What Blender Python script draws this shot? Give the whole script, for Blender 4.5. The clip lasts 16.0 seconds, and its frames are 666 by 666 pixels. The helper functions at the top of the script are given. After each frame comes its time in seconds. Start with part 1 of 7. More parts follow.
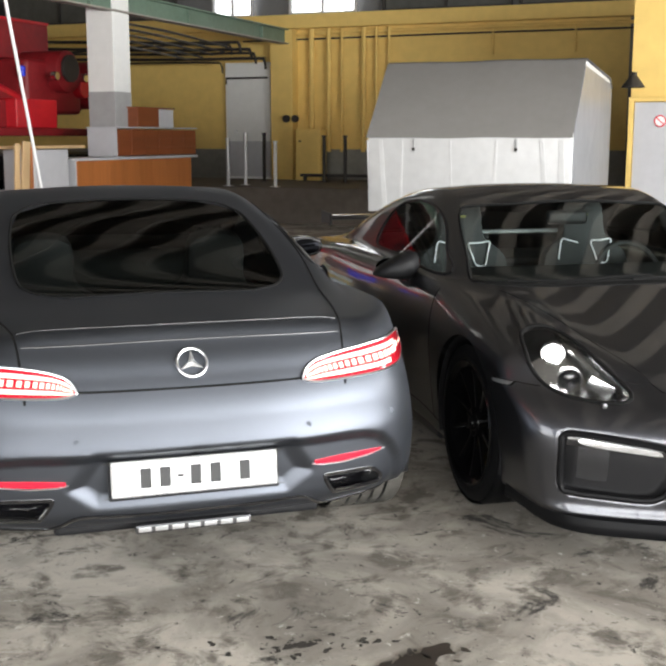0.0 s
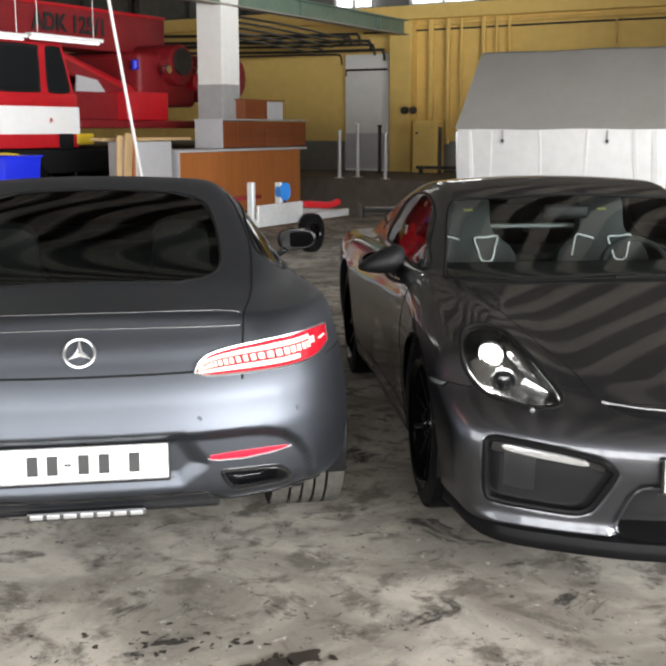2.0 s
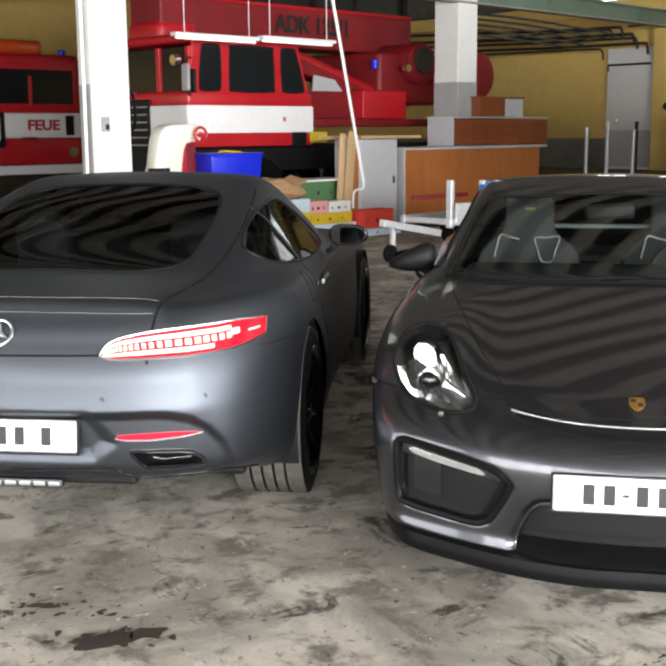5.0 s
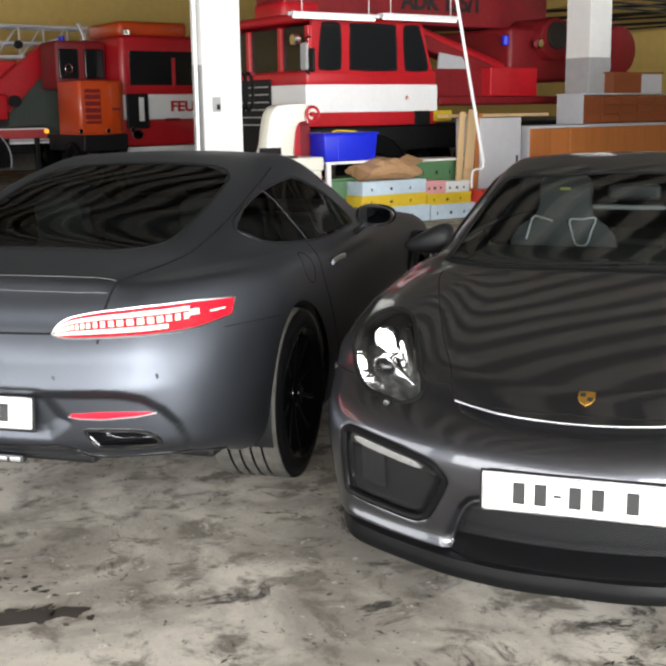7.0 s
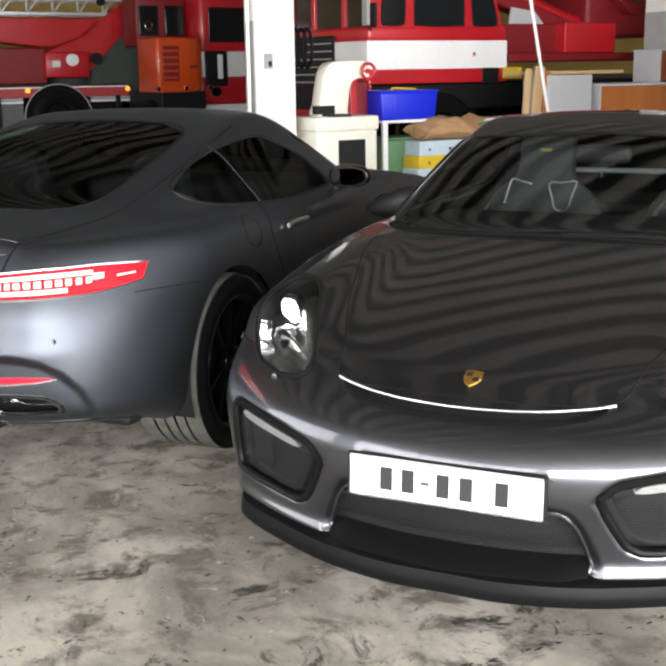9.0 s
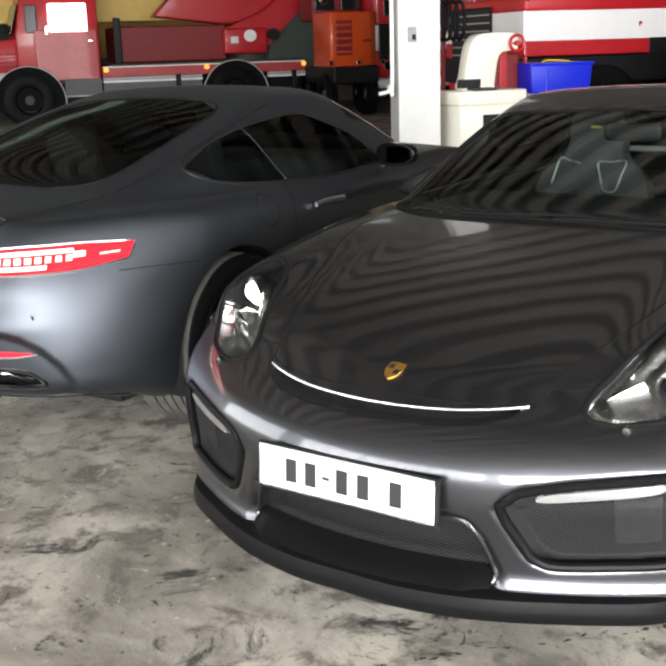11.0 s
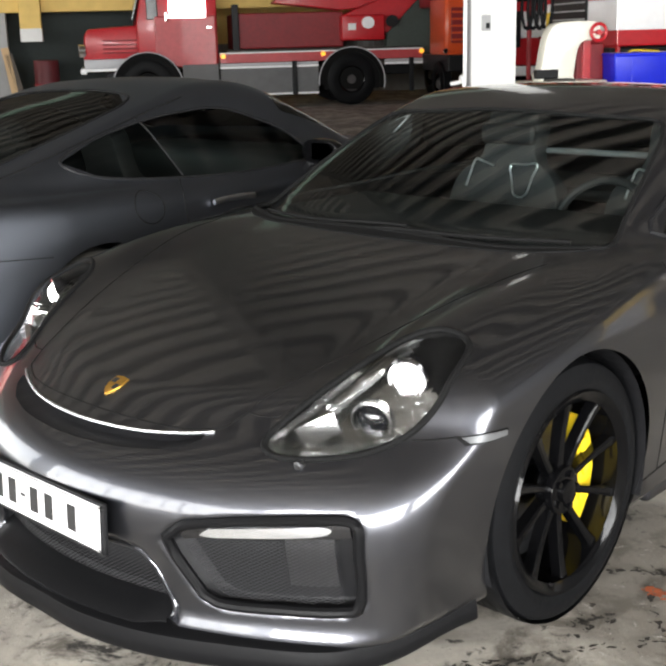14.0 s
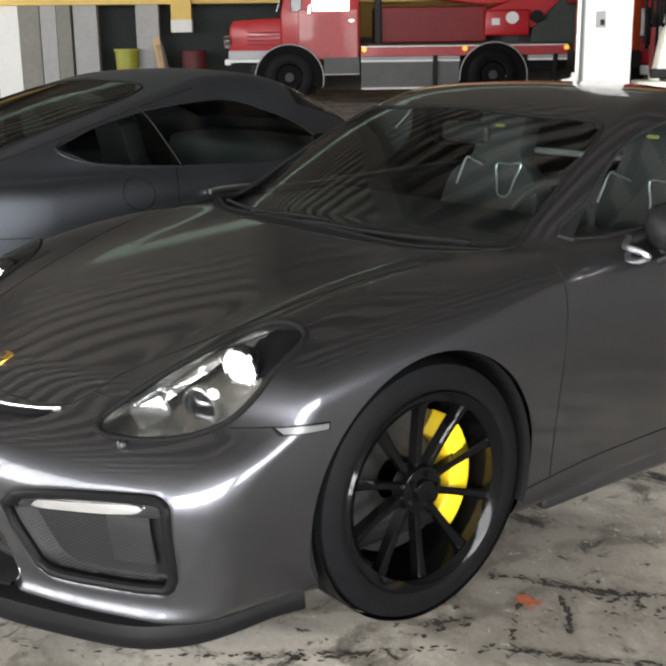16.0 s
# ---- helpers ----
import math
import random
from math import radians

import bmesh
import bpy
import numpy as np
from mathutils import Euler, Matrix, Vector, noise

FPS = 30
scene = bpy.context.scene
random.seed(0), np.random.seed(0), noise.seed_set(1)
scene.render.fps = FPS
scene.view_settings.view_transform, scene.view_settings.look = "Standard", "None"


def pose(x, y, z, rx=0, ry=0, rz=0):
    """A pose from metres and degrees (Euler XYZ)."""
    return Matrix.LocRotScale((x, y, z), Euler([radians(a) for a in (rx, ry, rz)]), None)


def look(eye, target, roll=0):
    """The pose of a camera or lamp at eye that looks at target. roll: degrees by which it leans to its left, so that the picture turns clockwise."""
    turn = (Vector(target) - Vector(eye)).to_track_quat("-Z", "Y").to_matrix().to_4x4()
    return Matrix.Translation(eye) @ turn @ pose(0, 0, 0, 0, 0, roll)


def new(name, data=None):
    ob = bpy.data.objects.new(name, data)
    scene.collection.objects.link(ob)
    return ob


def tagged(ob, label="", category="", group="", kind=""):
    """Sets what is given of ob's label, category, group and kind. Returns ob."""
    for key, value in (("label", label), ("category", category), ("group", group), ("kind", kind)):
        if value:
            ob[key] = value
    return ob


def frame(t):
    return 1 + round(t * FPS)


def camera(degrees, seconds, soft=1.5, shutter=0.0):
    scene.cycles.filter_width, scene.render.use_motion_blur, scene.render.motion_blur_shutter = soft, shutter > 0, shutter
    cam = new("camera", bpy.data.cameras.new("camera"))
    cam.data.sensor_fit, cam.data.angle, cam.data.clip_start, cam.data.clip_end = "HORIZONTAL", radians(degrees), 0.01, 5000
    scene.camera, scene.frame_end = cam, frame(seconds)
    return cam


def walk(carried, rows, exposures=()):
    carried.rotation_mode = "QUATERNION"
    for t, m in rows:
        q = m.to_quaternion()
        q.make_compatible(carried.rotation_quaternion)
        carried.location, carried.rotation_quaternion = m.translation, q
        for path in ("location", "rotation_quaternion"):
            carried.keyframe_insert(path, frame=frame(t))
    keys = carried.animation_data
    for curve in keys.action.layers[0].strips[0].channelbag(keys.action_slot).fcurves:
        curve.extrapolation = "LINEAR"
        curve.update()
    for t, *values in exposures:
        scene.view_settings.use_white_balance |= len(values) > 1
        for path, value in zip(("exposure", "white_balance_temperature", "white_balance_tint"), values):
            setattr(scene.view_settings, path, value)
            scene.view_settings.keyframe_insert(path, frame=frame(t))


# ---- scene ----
cam = camera(33.5, 16.0, soft=2.8)
PATH = [
    (0, (-0.595, -3.298, 1.493), (0.001, -1.42, 1.145), 0.0),
    (0.5, (-0.388, -3.309, 1.487), (0.17, -1.419, 1.146), 0.0),
    (1, (-0.207, -3.305, 1.497), (0.303, -1.399, 1.165), 0.1),
    (1.5, (0.014, -3.393, 1.489), (0.432, -1.467, 1.15), 0.3),
    (2, (0.211, -3.405, 1.486), (0.54, -1.466, 1.125), -0.1),
    (2.5, (0.416, -3.378, 1.479), (0.659, -1.429, 1.104), -0.2),
    (3, (0.622, -3.416, 1.476), (0.723, -1.455, 1.097), -0.0),
    (3.5, (0.871, -3.532, 1.477), (0.866, -1.568, 1.098), -0.2),
    (4, (1.077, -3.513, 1.465), (0.996, -1.549, 1.098), -0.3),
    (4.5, (1.274, -3.488, 1.479), (1.126, -1.527, 1.117), -0.3),
    (5, (1.522, -3.482, 1.474), (1.3, -1.527, 1.112), -0.4),
    (7.5, (2.315, -3.12, 1.446), (1.752, -1.243, 1.044), -0.6),
    (8, (2.427, -2.985, 1.436), (1.835, -1.119, 1.024), -0.3),
    (8.5, (2.557, -2.889, 1.441), (1.947, -1.035, 1.003), -0.8),
    (9, (2.763, -2.853, 1.437), (2.072, -1.034, 0.975), -0.9),
    (9.2, (2.843, -2.827, 1.441), (2.089, -1.037, 0.963), -1.2),
    (11.3, (3.453, -2.338, 1.426), (2.411, -0.706, 0.925), -1.2),
    (11.5, (3.489, -2.264, 1.418), (2.431, -0.643, 0.914), -0.9),
    (12, (3.58, -2.105, 1.421), (2.538, -0.478, 0.904), -1.3),
    (12.5, (3.721, -2.02, 1.42), (2.67, -0.403, 0.886), -1.7),
    (13, (3.924, -1.942, 1.429), (2.807, -0.369, 0.903), -1.1),
    (13.5, (4.054, -1.824, 1.418), (2.851, -0.311, 0.907), -0.9),
    (14, (4.174, -1.676, 1.431), (2.937, -0.191, 0.916), -1.5),
    (14.5, (4.368, -1.599, 1.43), (3.088, -0.144, 0.936), -0.9),
    (15, (4.517, -1.504, 1.43), (3.162, -0.115, 0.946), -0.1),
    (15.5, (4.598, -1.33, 1.426), (3.205, 0.015, 0.925), -0.7),
    (16, (4.733, -1.211, 1.423), (3.29, 0.072, 0.903), -0.7),
]
walk(cam, [(t, look(eye, target, roll)) for t, eye, target, roll in PATH])

# ---- light ----
world = bpy.data.worlds.new("world")
scene.world = world
world.use_nodes = True
sky = world.node_tree.nodes.new("ShaderNodeTexSky")
sky.sky_type, sky.sun_disc = "NISHITA", False
sky.sun_elevation, sky.sun_rotation = radians(38), radians(200)
world.node_tree.links.new(sky.outputs[0], world.node_tree.nodes["Background"].inputs[0])
world.node_tree.nodes["Background"].inputs[1].default_value = 0.12
scene.view_settings.exposure = 0.0

ROOM = -39.0  # the hall is turned against the first car


def room(u, v, z=0.0, rz=0.0):
    """A pose in the hall: u along the back wall, v towards it."""
    return pose(0, 0, 0, 0, 0, ROOM) @ pose(u, v, z, 0, 0, rz)


def area(name, m, w, h, watts, colour=(1, 1, 1)):
    data = bpy.data.lights.new(name, "AREA")
    data.shape, data.size, data.size_y, data.energy, data.color = "RECTANGLE", w, h, watts, colour
    ob = new(name, data)
    ob.matrix_world = m
    return ob


sun = bpy.data.lights.new("sun", "SUN")
sun.energy, sun.angle, sun.color = 3.0, radians(0.5), (1.0, 0.95, 0.88)
sun_ob = new("sun", sun)
sun_ob.matrix_world = pose(0, 0, 30, 52, 0, -20)


# ---- materials ----
def mat(name, colour, rough=0.5, metal=0.0, grain=0.0, scale=20.0, bump=0.0, coat=0.0, dark=None, emit=None, alpha=None, big=2.0):
    """A surface with variation at two scales: a fine grain and large stains."""
    m = bpy.data.materials.new(name)
    m.use_nodes = True
    nt = m.node_tree
    b = nt.nodes["Principled BSDF"]
    b.inputs["Base Color"].default_value = (*colour, 1)
    b.inputs["Roughness"].default_value = rough
    b.inputs["Metallic"].default_value = metal
    b.inputs["Coat Weight"].default_value = coat
    b.inputs["Coat Roughness"].default_value = 0.04
    if emit:
        b.inputs["Emission Color"].default_value = (*emit[:3], 1)
        b.inputs["Emission Strength"].default_value = emit[3]
    if grain or bump:
        co = nt.nodes.new("ShaderNodeTexCoord")
        fine = nt.nodes.new("ShaderNodeTexNoise")
        fine.inputs["Scale"].default_value, fine.inputs["Detail"].default_value = scale, 6
        wide = nt.nodes.new("ShaderNodeTexNoise")
        wide.inputs["Scale"].default_value, wide.inputs["Detail"].default_value = big, 4
        nt.links.new(co.outputs["Object"], fine.inputs["Vector"])
        nt.links.new(co.outputs["Object"], wide.inputs["Vector"])
        both = nt.nodes.new("ShaderNodeMath")
        both.operation = "MULTIPLY_ADD"
        nt.links.new(fine.outputs["Fac"], both.inputs[0])
        both.inputs[1].default_value = 0.5
        half = nt.nodes.new("ShaderNodeMath")
        half.operation = "MULTIPLY"
        half.inputs[1].default_value = 0.5
        nt.links.new(wide.outputs["Fac"], half.inputs[0])
        nt.links.new(half.outputs[0], both.inputs[2])
        if grain:
            ramp = nt.nodes.new("ShaderNodeMapRange")
            ramp.inputs["From Min"].default_value, ramp.inputs["From Max"].default_value = 0.3, 0.7
            nt.links.new(both.outputs[0], ramp.inputs["Value"])
            mix = nt.nodes.new("ShaderNodeMix")
            mix.data_type = "RGBA"
            low = dark or tuple(c * (1 - grain) for c in colour)
            mix.inputs[6].default_value = (*low, 1)
            mix.inputs[7].default_value = (*(min(1, c * (1 + 0.4 * grain)) for c in colour), 1)
            nt.links.new(ramp.outputs[0], mix.inputs[0])
            nt.links.new(mix.outputs[2], b.inputs["Base Color"])
        if bump:
            bp = nt.nodes.new("ShaderNodeBump")
            bp.inputs["Strength"].default_value, bp.inputs["Distance"].default_value = bump, 0.01
            nt.links.new(fine.outputs["Fac"], bp.inputs["Height"])
            nt.links.new(bp.outputs[0], b.inputs["Normal"])
    return m


def glass_mat(name, tint, ior=1.48):
    """Thin glass: a clear tint under a gloss that grows towards grazing views."""
    m = bpy.data.materials.new(name)
    m.use_nodes = True
    nt = m.node_tree
    nt.nodes.remove(nt.nodes["Principled BSDF"])
    clear = nt.nodes.new("ShaderNodeBsdfTransparent")
    clear.inputs[0].default_value = (*tint, 1)
    gloss = nt.nodes.new("ShaderNodeBsdfGlossy")
    gloss.inputs["Roughness"].default_value = 0.02
    fres = nt.nodes.new("ShaderNodeFresnel")
    fres.inputs[0].default_value = ior
    mix = nt.nodes.new("ShaderNodeMixShader")
    nt.links.new(fres.outputs[0], mix.inputs[0])
    nt.links.new(clear.outputs[0], mix.inputs[1])
    nt.links.new(gloss.outputs[0], mix.inputs[2])
    nt.links.new(mix.outputs[0], nt.nodes["Material Output"].inputs[0])
    return m


m_silver = mat("satin_grey_paint", (0.102, 0.110, 0.127), 0.47, 1.0, 0.06, 900, 0.0)
m_agate = mat("dark_grey_paint", (0.076, 0.078, 0.088), 0.335, 0.95, 0.10, 1200, 0.0, coat=1.0)
m_black = mat("black_plastic", (0.012, 0.012, 0.013), 0.45, 0, 0.2, 60, 0.05)
m_gloss = mat("gloss_black", (0.006, 0.006, 0.007), 0.08, 0, 0, coat=1.0)
m_rubber = mat("rubber", (0.006, 0.0062, 0.0068), 0.45, 0, 0.3, 40, 0.1)
m_tread = mat("dusty_rubber", (0.10, 0.095, 0.085), 0.9, 0, 0.5, 25, 0.3)
m_rim = mat("black_alloy", (0.0025, 0.0025, 0.0028), 0.12, 0.0, coat=0.15)
m_disc = mat("brake_steel", (0.13, 0.13, 0.135), 0.4, 1.0, 0.3, 50)
m_yellow = mat("yellow_caliper", (0.85, 0.6, 0.02), 0.35, coat=0.5)
m_chrome = mat("chrome", (0.85, 0.85, 0.86), 0.08, 1.0)
m_mirror = mat("mirror_glass", (0.004, 0.0042, 0.005), 0.03, 1.0)
m_gap = mat("gap_black", (0.004, 0.004, 0.004), 0.8)
m_plate = mat("plate_white", (0.8, 0.8, 0.79), 0.35, 0, 0.04, 30)
m_ink = mat("plate_black", (0.015, 0.015, 0.015), 0.5)
m_seat = mat("black_leather", (0.020, 0.020, 0.021), 0.55, 0, 0.3, 80, 0.1)
m_tint = glass_mat("tinted_glass", (0.22, 0.26, 0.24), 1.22)
m_clear = glass_mat("greenish_clear_glass", (0.56, 0.67, 0.63), 1.35)
m_pane = mat("dark_cab_glass", (0.012, 0.013, 0.014), 0.12)
m_pane.node_tree.nodes["Principled BSDF"].inputs["Specular IOR Level"].default_value = 0.3
m_grille = mat("grey_mesh", (0.022, 0.022, 0.024), 0.45, 0.2, 0.2, 90)
m_bowl = mat("silvered_bowl", (0.46, 0.46, 0.455), 0.20, 1.0, 0.4, 24, 0.9)
m_facet = mat("silvered_facet", (0.60, 0.60, 0.59), 0.25, 1.0, 0.2, 60, 0.05)
m_lip = mat("black_rubber_lip", (0.006, 0.006, 0.0065), 0.38, 0, 0.2, 60, 0.03)
m_wind = glass_mat("green_glass", (0.62, 0.73, 0.69), 1.8)
m_lens = glass_mat("clear_lens", (0.95, 0.96, 0.97), 1.3)
m_daylens = mat("daytime_lens", (0.75, 0.76, 0.78), 0.2, 0.9, 0.15, 50, 0.04, coat=1.0, emit=(1, 1, 1, 0.04))
m_red = mat("red_lens", (0.42, 0.008, 0.02), 0.12, 0, 0.3, 40, coat=1.0, emit=(1, 0.02, 0.045, 0.26))
m_led = mat("lit_led", (1, 0.6, 0.5), 0.4, emit=(1, 0.47, 0.36, 0.8))
# red of reflectors and sign, glowing by itself though neither is a lamp
m_redglow = mat("glowing_red", (0.5, 0.01, 0.03), 0.2, coat=1.0, emit=(1, 0.02, 0.05, 0.25))
m_cloth = mat("grey_seat_cloth", (0.012, 0.013, 0.0145), 0.7, 0, 0.3, 80, 0.1)
m_thread = mat("yellow_thread", (0.22, 0.21, 0.04), 0.8)
m_trim = mat("pale_metal_trim", (0.16, 0.165, 0.17), 0.3, 0.4)
for m in (m_black, m_rubber, m_tread, m_rim, m_lip, m_gap, m_seat):
    m.node_tree.nodes["Principled BSDF"].inputs["Specular IOR Level"].default_value = 0.18
m_agate.node_tree.nodes["Principled BSDF"].inputs["Coat IOR"].default_value = 1.55
m_agate.node_tree.nodes["Principled BSDF"].inputs["Coat Roughness"].default_value = 0.045
m_lip.node_tree.nodes["Principled BSDF"].inputs["Specular IOR Level"].default_value = 0.10
m_rim.node_tree.nodes["Principled BSDF"].inputs["Specular IOR Level"].default_value = 0.14
m_rubber.node_tree.nodes["Principled BSDF"].inputs["Specular IOR Level"].default_value = 0.07
m_alu = mat("satin_aluminium", (0.72, 0.73, 0.75), 0.3, 1.0, 0.1, 60)


# ---- building ----
def mesh(name, verts, faces, material=None, smooth=True, slots=None):
    me = bpy.data.meshes.new(name)
    me.from_pydata([tuple(v) for v in verts], [], [tuple(int(i) for i in f) for f in faces])
    for m in slots or ([material] if material else []):
        me.materials.append(m)
    me.polygons.foreach_set("use_smooth", [smooth] * len(me.polygons))
    me.update()
    return me


def part(name, data, material=None, parent=None, label="", smooth=False, m=None, angle=0.6):
    """Links a bmesh or mesh as one object under a thing or a part."""
    if isinstance(data, bmesh.types.BMesh):
        me = bpy.data.meshes.new(name)
        bmesh.ops.recalc_face_normals(data, faces=data.faces)
        data.to_mesh(me)
        data.free()
        if smooth:
            me.shade_smooth()
            me.set_sharp_from_angle(angle=angle)
        data = me
    if material and not data.materials:
        data.materials.append(material)
    ob = new(name, data)
    if parent:
        ob.parent = parent
    if m is not None:
        ob.matrix_basis = m
    if label:
        ob["label"] = label
    return ob


def thing(name, label, category, m=None, group="", kind=""):
    ob = new(name)
    ob.empty_display_size = 0.1
    if m is not None:
        ob.matrix_world = m
    return tagged(ob, label, category, group, kind)


def box(size, at=(0, 0, 0), bev=0.0, seg=2, bm=None, rot=None, taper=None):
    """A bevelled block with its centre at the given place, in a bmesh of its own or added to one."""
    own = bmesh.new()
    bmesh.ops.create_cube(own, size=1.0)
    for v in own.verts:
        k = 1.0
        if taper and v.co.z > 0:
            k = taper
        v.co = Vector((v.co.x * size[0] * k, v.co.y * size[1] * k, v.co.z * size[2]))
    if bev:
        bmesh.ops.bevel(own, geom=own.edges[:], offset=bev, segments=seg, affect="EDGES", profile=0.5)
    mm = Matrix.Translation(at) @ (rot if rot is not None else Matrix())
    bmesh.ops.transform(own, matrix=mm, verts=own.verts)
    if bm is None:
        return own
    return join(bm, own)


def join(bm, own):
    me = bpy.data.meshes.new("t")
    own.to_mesh(me)
    own.free()
    bm.from_mesh(me)
    bpy.data.meshes.remove(me)
    return bm


def cyl(r, h, at=(0, 0, 0), axis="z", seg=24, r2=None, bm=None, bev=0.0, rot=None):
    own = bmesh.new()
    bmesh.ops.create_cone(own, cap_ends=True, segments=seg, radius1=r, radius2=r if r2 is None else r2, depth=h)
    if bev:
        es = [e for e in own.edges if abs(e.verts[0].co.z - e.verts[1].co.z) < 1e-6]
        bmesh.ops.bevel(own, geom=es, offset=bev, segments=2, affect="EDGES", profile=0.5)
    mm = {"z": Matrix(), "x": Matrix.Rotation(radians(90), 4, "Y"), "y": Matrix.Rotation(radians(-90), 4, "X")}[axis]
    bmesh.ops.transform(own, matrix=Matrix.Translation(at) @ (rot if rot is not None else Matrix()) @ mm, verts=own.verts)
    return own if bm is None else join(bm, own)


def rod(a, b, r, seg=10, bm=None):
    """A round bar from a to b."""
    a, b = Vector(a), Vector(b)
    own = bmesh.new()
    bmesh.ops.create_cone(own, cap_ends=True, segments=seg, radius1=r, radius2=r, depth=(b - a).length)
    turn = (b - a).to_track_quat("Z", "Y").to_matrix().to_4x4()
    bmesh.ops.transform(own, matrix=Matrix.Translation((a + b) / 2) @ turn, verts=own.verts)
    return own if bm is None else join(bm, own)


def smooth_path(pts, n=6, closed=False):
    """Points of a Catmull-Rom curve through pts."""
    p = np.array(pts, float)
    out, k = [], len(p)
    for i in range(k if closed else k - 1):
        q = [p[(i + j) % k] if closed else p[min(max(i + j, 0), k - 1)] for j in (-1, 0, 1, 2)]
        for s in np.arange(n) / n:
            out.append(0.5 * (2 * q[1] + (q[2] - q[0]) * s + (2 * q[0] - 5 * q[1] + 4 * q[2] - q[3]) * s**2 + (3 * q[1] - q[0] - 3 * q[2] + q[3]) * s**3))
    if not closed:
        out.append(p[-1])
    return np.array(out)


def tube(pts, r, seg=8, closed=False, bm=None, flat=1.0):
    """A pipe along pts."""
    bm = bm or bmesh.new()
    p = [Vector(q) for q in pts]
    n, rings, side = len(p), [], None
    for i, q in enumerate(p):
        d = (p[(i + 1) % n] - p[i - 1]) if closed or 0 < i < n - 1 else (p[1] - p[0] if i == 0 else p[-1] - p[-2])
        d = d.normalized() if d.length > 1e-9 else Vector((0, 0, 1))
        ref = side if side is not None else (Vector((0, 0, 1)) if abs(d.z) < 0.9 else Vector((1, 0, 0)))
        side = (ref - d * ref.dot(d)).normalized()
        up = d.cross(side)
        rings.append([bm.verts.new(q + r * (math.cos(a) * side + flat * math.sin(a) * up)) for a in (2 * math.pi * j / seg for j in range(seg))])
    for i in range(n if closed else n - 1):
        a, b = rings[i], rings[(i + 1) % n]
        for j in range(seg):
            bm.faces.new((a[j], a[(j + 1) % seg], b[(j + 1) % seg], b[j]))
    if not closed:
        bm.faces.new(rings[0][::-1])
        bm.faces.new(rings[-1])
    return bm


def prism(poly, depth, at=(0, 0, 0), axis="y", bev=0.0, bm=None):
    """A plate with the given outline: (x, z) for axis y, (y, z) for x, (x, y) for z; it reaches depth along the axis."""
    own = bmesh.new()
    put = {"y": lambda a, b, d: (a, d, b), "x": lambda a, b, d: (d, a, b), "z": lambda a, b, d: (a, b, d)}[axis]
    lo = [own.verts.new(put(a, b, 0)) for a, b in poly]
    f = own.faces.new(lo)
    ext = bmesh.ops.extrude_face_region(own, geom=[f])
    bmesh.ops.translate(own, vec=put(0, 0, depth), verts=[v for v in ext["geom"] if isinstance(v, bmesh.types.BMVert)])
    bmesh.ops.recalc_face_normals(own, faces=own.faces)
    if bev:
        bmesh.ops.bevel(own, geom=own.edges[:], offset=bev, segments=2, affect="EDGES", profile=0.5)
    bmesh.ops.translate(own, vec=at, verts=own.verts)
    return own if bm is None else join(bm, own)


def lathe(profile, seg=48, axis="x"):
    """A turned body: profile of (along, radius)."""
    bm = bmesh.new()
    rings = []
    for a, r in profile:
        ring = []
        for j in range(seg):
            t = 2 * math.pi * j / seg
            ring.append(bm.verts.new({"x": (a, r * math.cos(t), r * math.sin(t)), "z": (r * math.cos(t), r * math.sin(t), a), "y": (r * math.cos(t), a, r * math.sin(t))}[axis]))
        rings.append(ring)
    for a, b in zip(rings, rings[1:]):
        for j in range(seg):
            bm.faces.new((a[j], a[(j + 1) % seg], b[(j + 1) % seg], b[j]))
    return bm


# ---- car hulls ----
def curve(knots, soft=0.05):
    """A smooth function through knots of (place, value), level outside them; soft rounds its bends."""
    k = np.array(knots, float)
    slope = np.gradient(k[:, 1], k[:, 0])
    for i in range(1, len(k) - 1):
        if (k[i, 1] - k[i - 1, 1]) * (k[i + 1, 1] - k[i, 1]) <= 0:
            slope[i] = 0
    xs = np.linspace(k[0, 0] - 4 * soft, k[-1, 0] + 4 * soft, 2400)
    x = np.clip(xs, k[0, 0], k[-1, 0])
    i = np.clip(np.searchsorted(k[:, 0], x) - 1, 0, len(k) - 2)
    h = k[i + 1, 0] - k[i, 0]
    q = (x - k[i, 0]) / h
    ys = (2 * q**3 - 3 * q**2 + 1) * k[i, 1] + (q**3 - 2 * q**2 + q) * h * slope[i] + (3 * q**2 - 2 * q**3) * k[i + 1, 1] + (q**3 - q**2) * h * slope[i + 1]
    ys += slope[0] * np.minimum(xs - k[0, 0], 0) + slope[-1] * np.maximum(xs - k[-1, 0], 0)
    d = xs[1] - xs[0]
    n = int(3 * soft / d)
    bell = np.exp(-0.5 * (np.arange(-n, n + 1) * d / soft) ** 2)
    ys[n:-n] = np.convolve(ys, bell / bell.sum(), "valid")

    def f(x):
        return np.interp(np.clip(np.asarray(x, float), k[0, 0], k[-1, 0]), xs, ys)

    return f


def smin(a, b, r):
    h = np.clip(0.5 + 0.5 * (b - a) / r, 0, 1)
    return b + (a - b) * h - r * h * (1 - h)


def smax(a, b, r):
    return -smin(-a, -b, r)


def step(a, b, x):
    s = np.clip((x - a) / (b - a), 0, 1)
    return s * s * (3 - 2 * s)


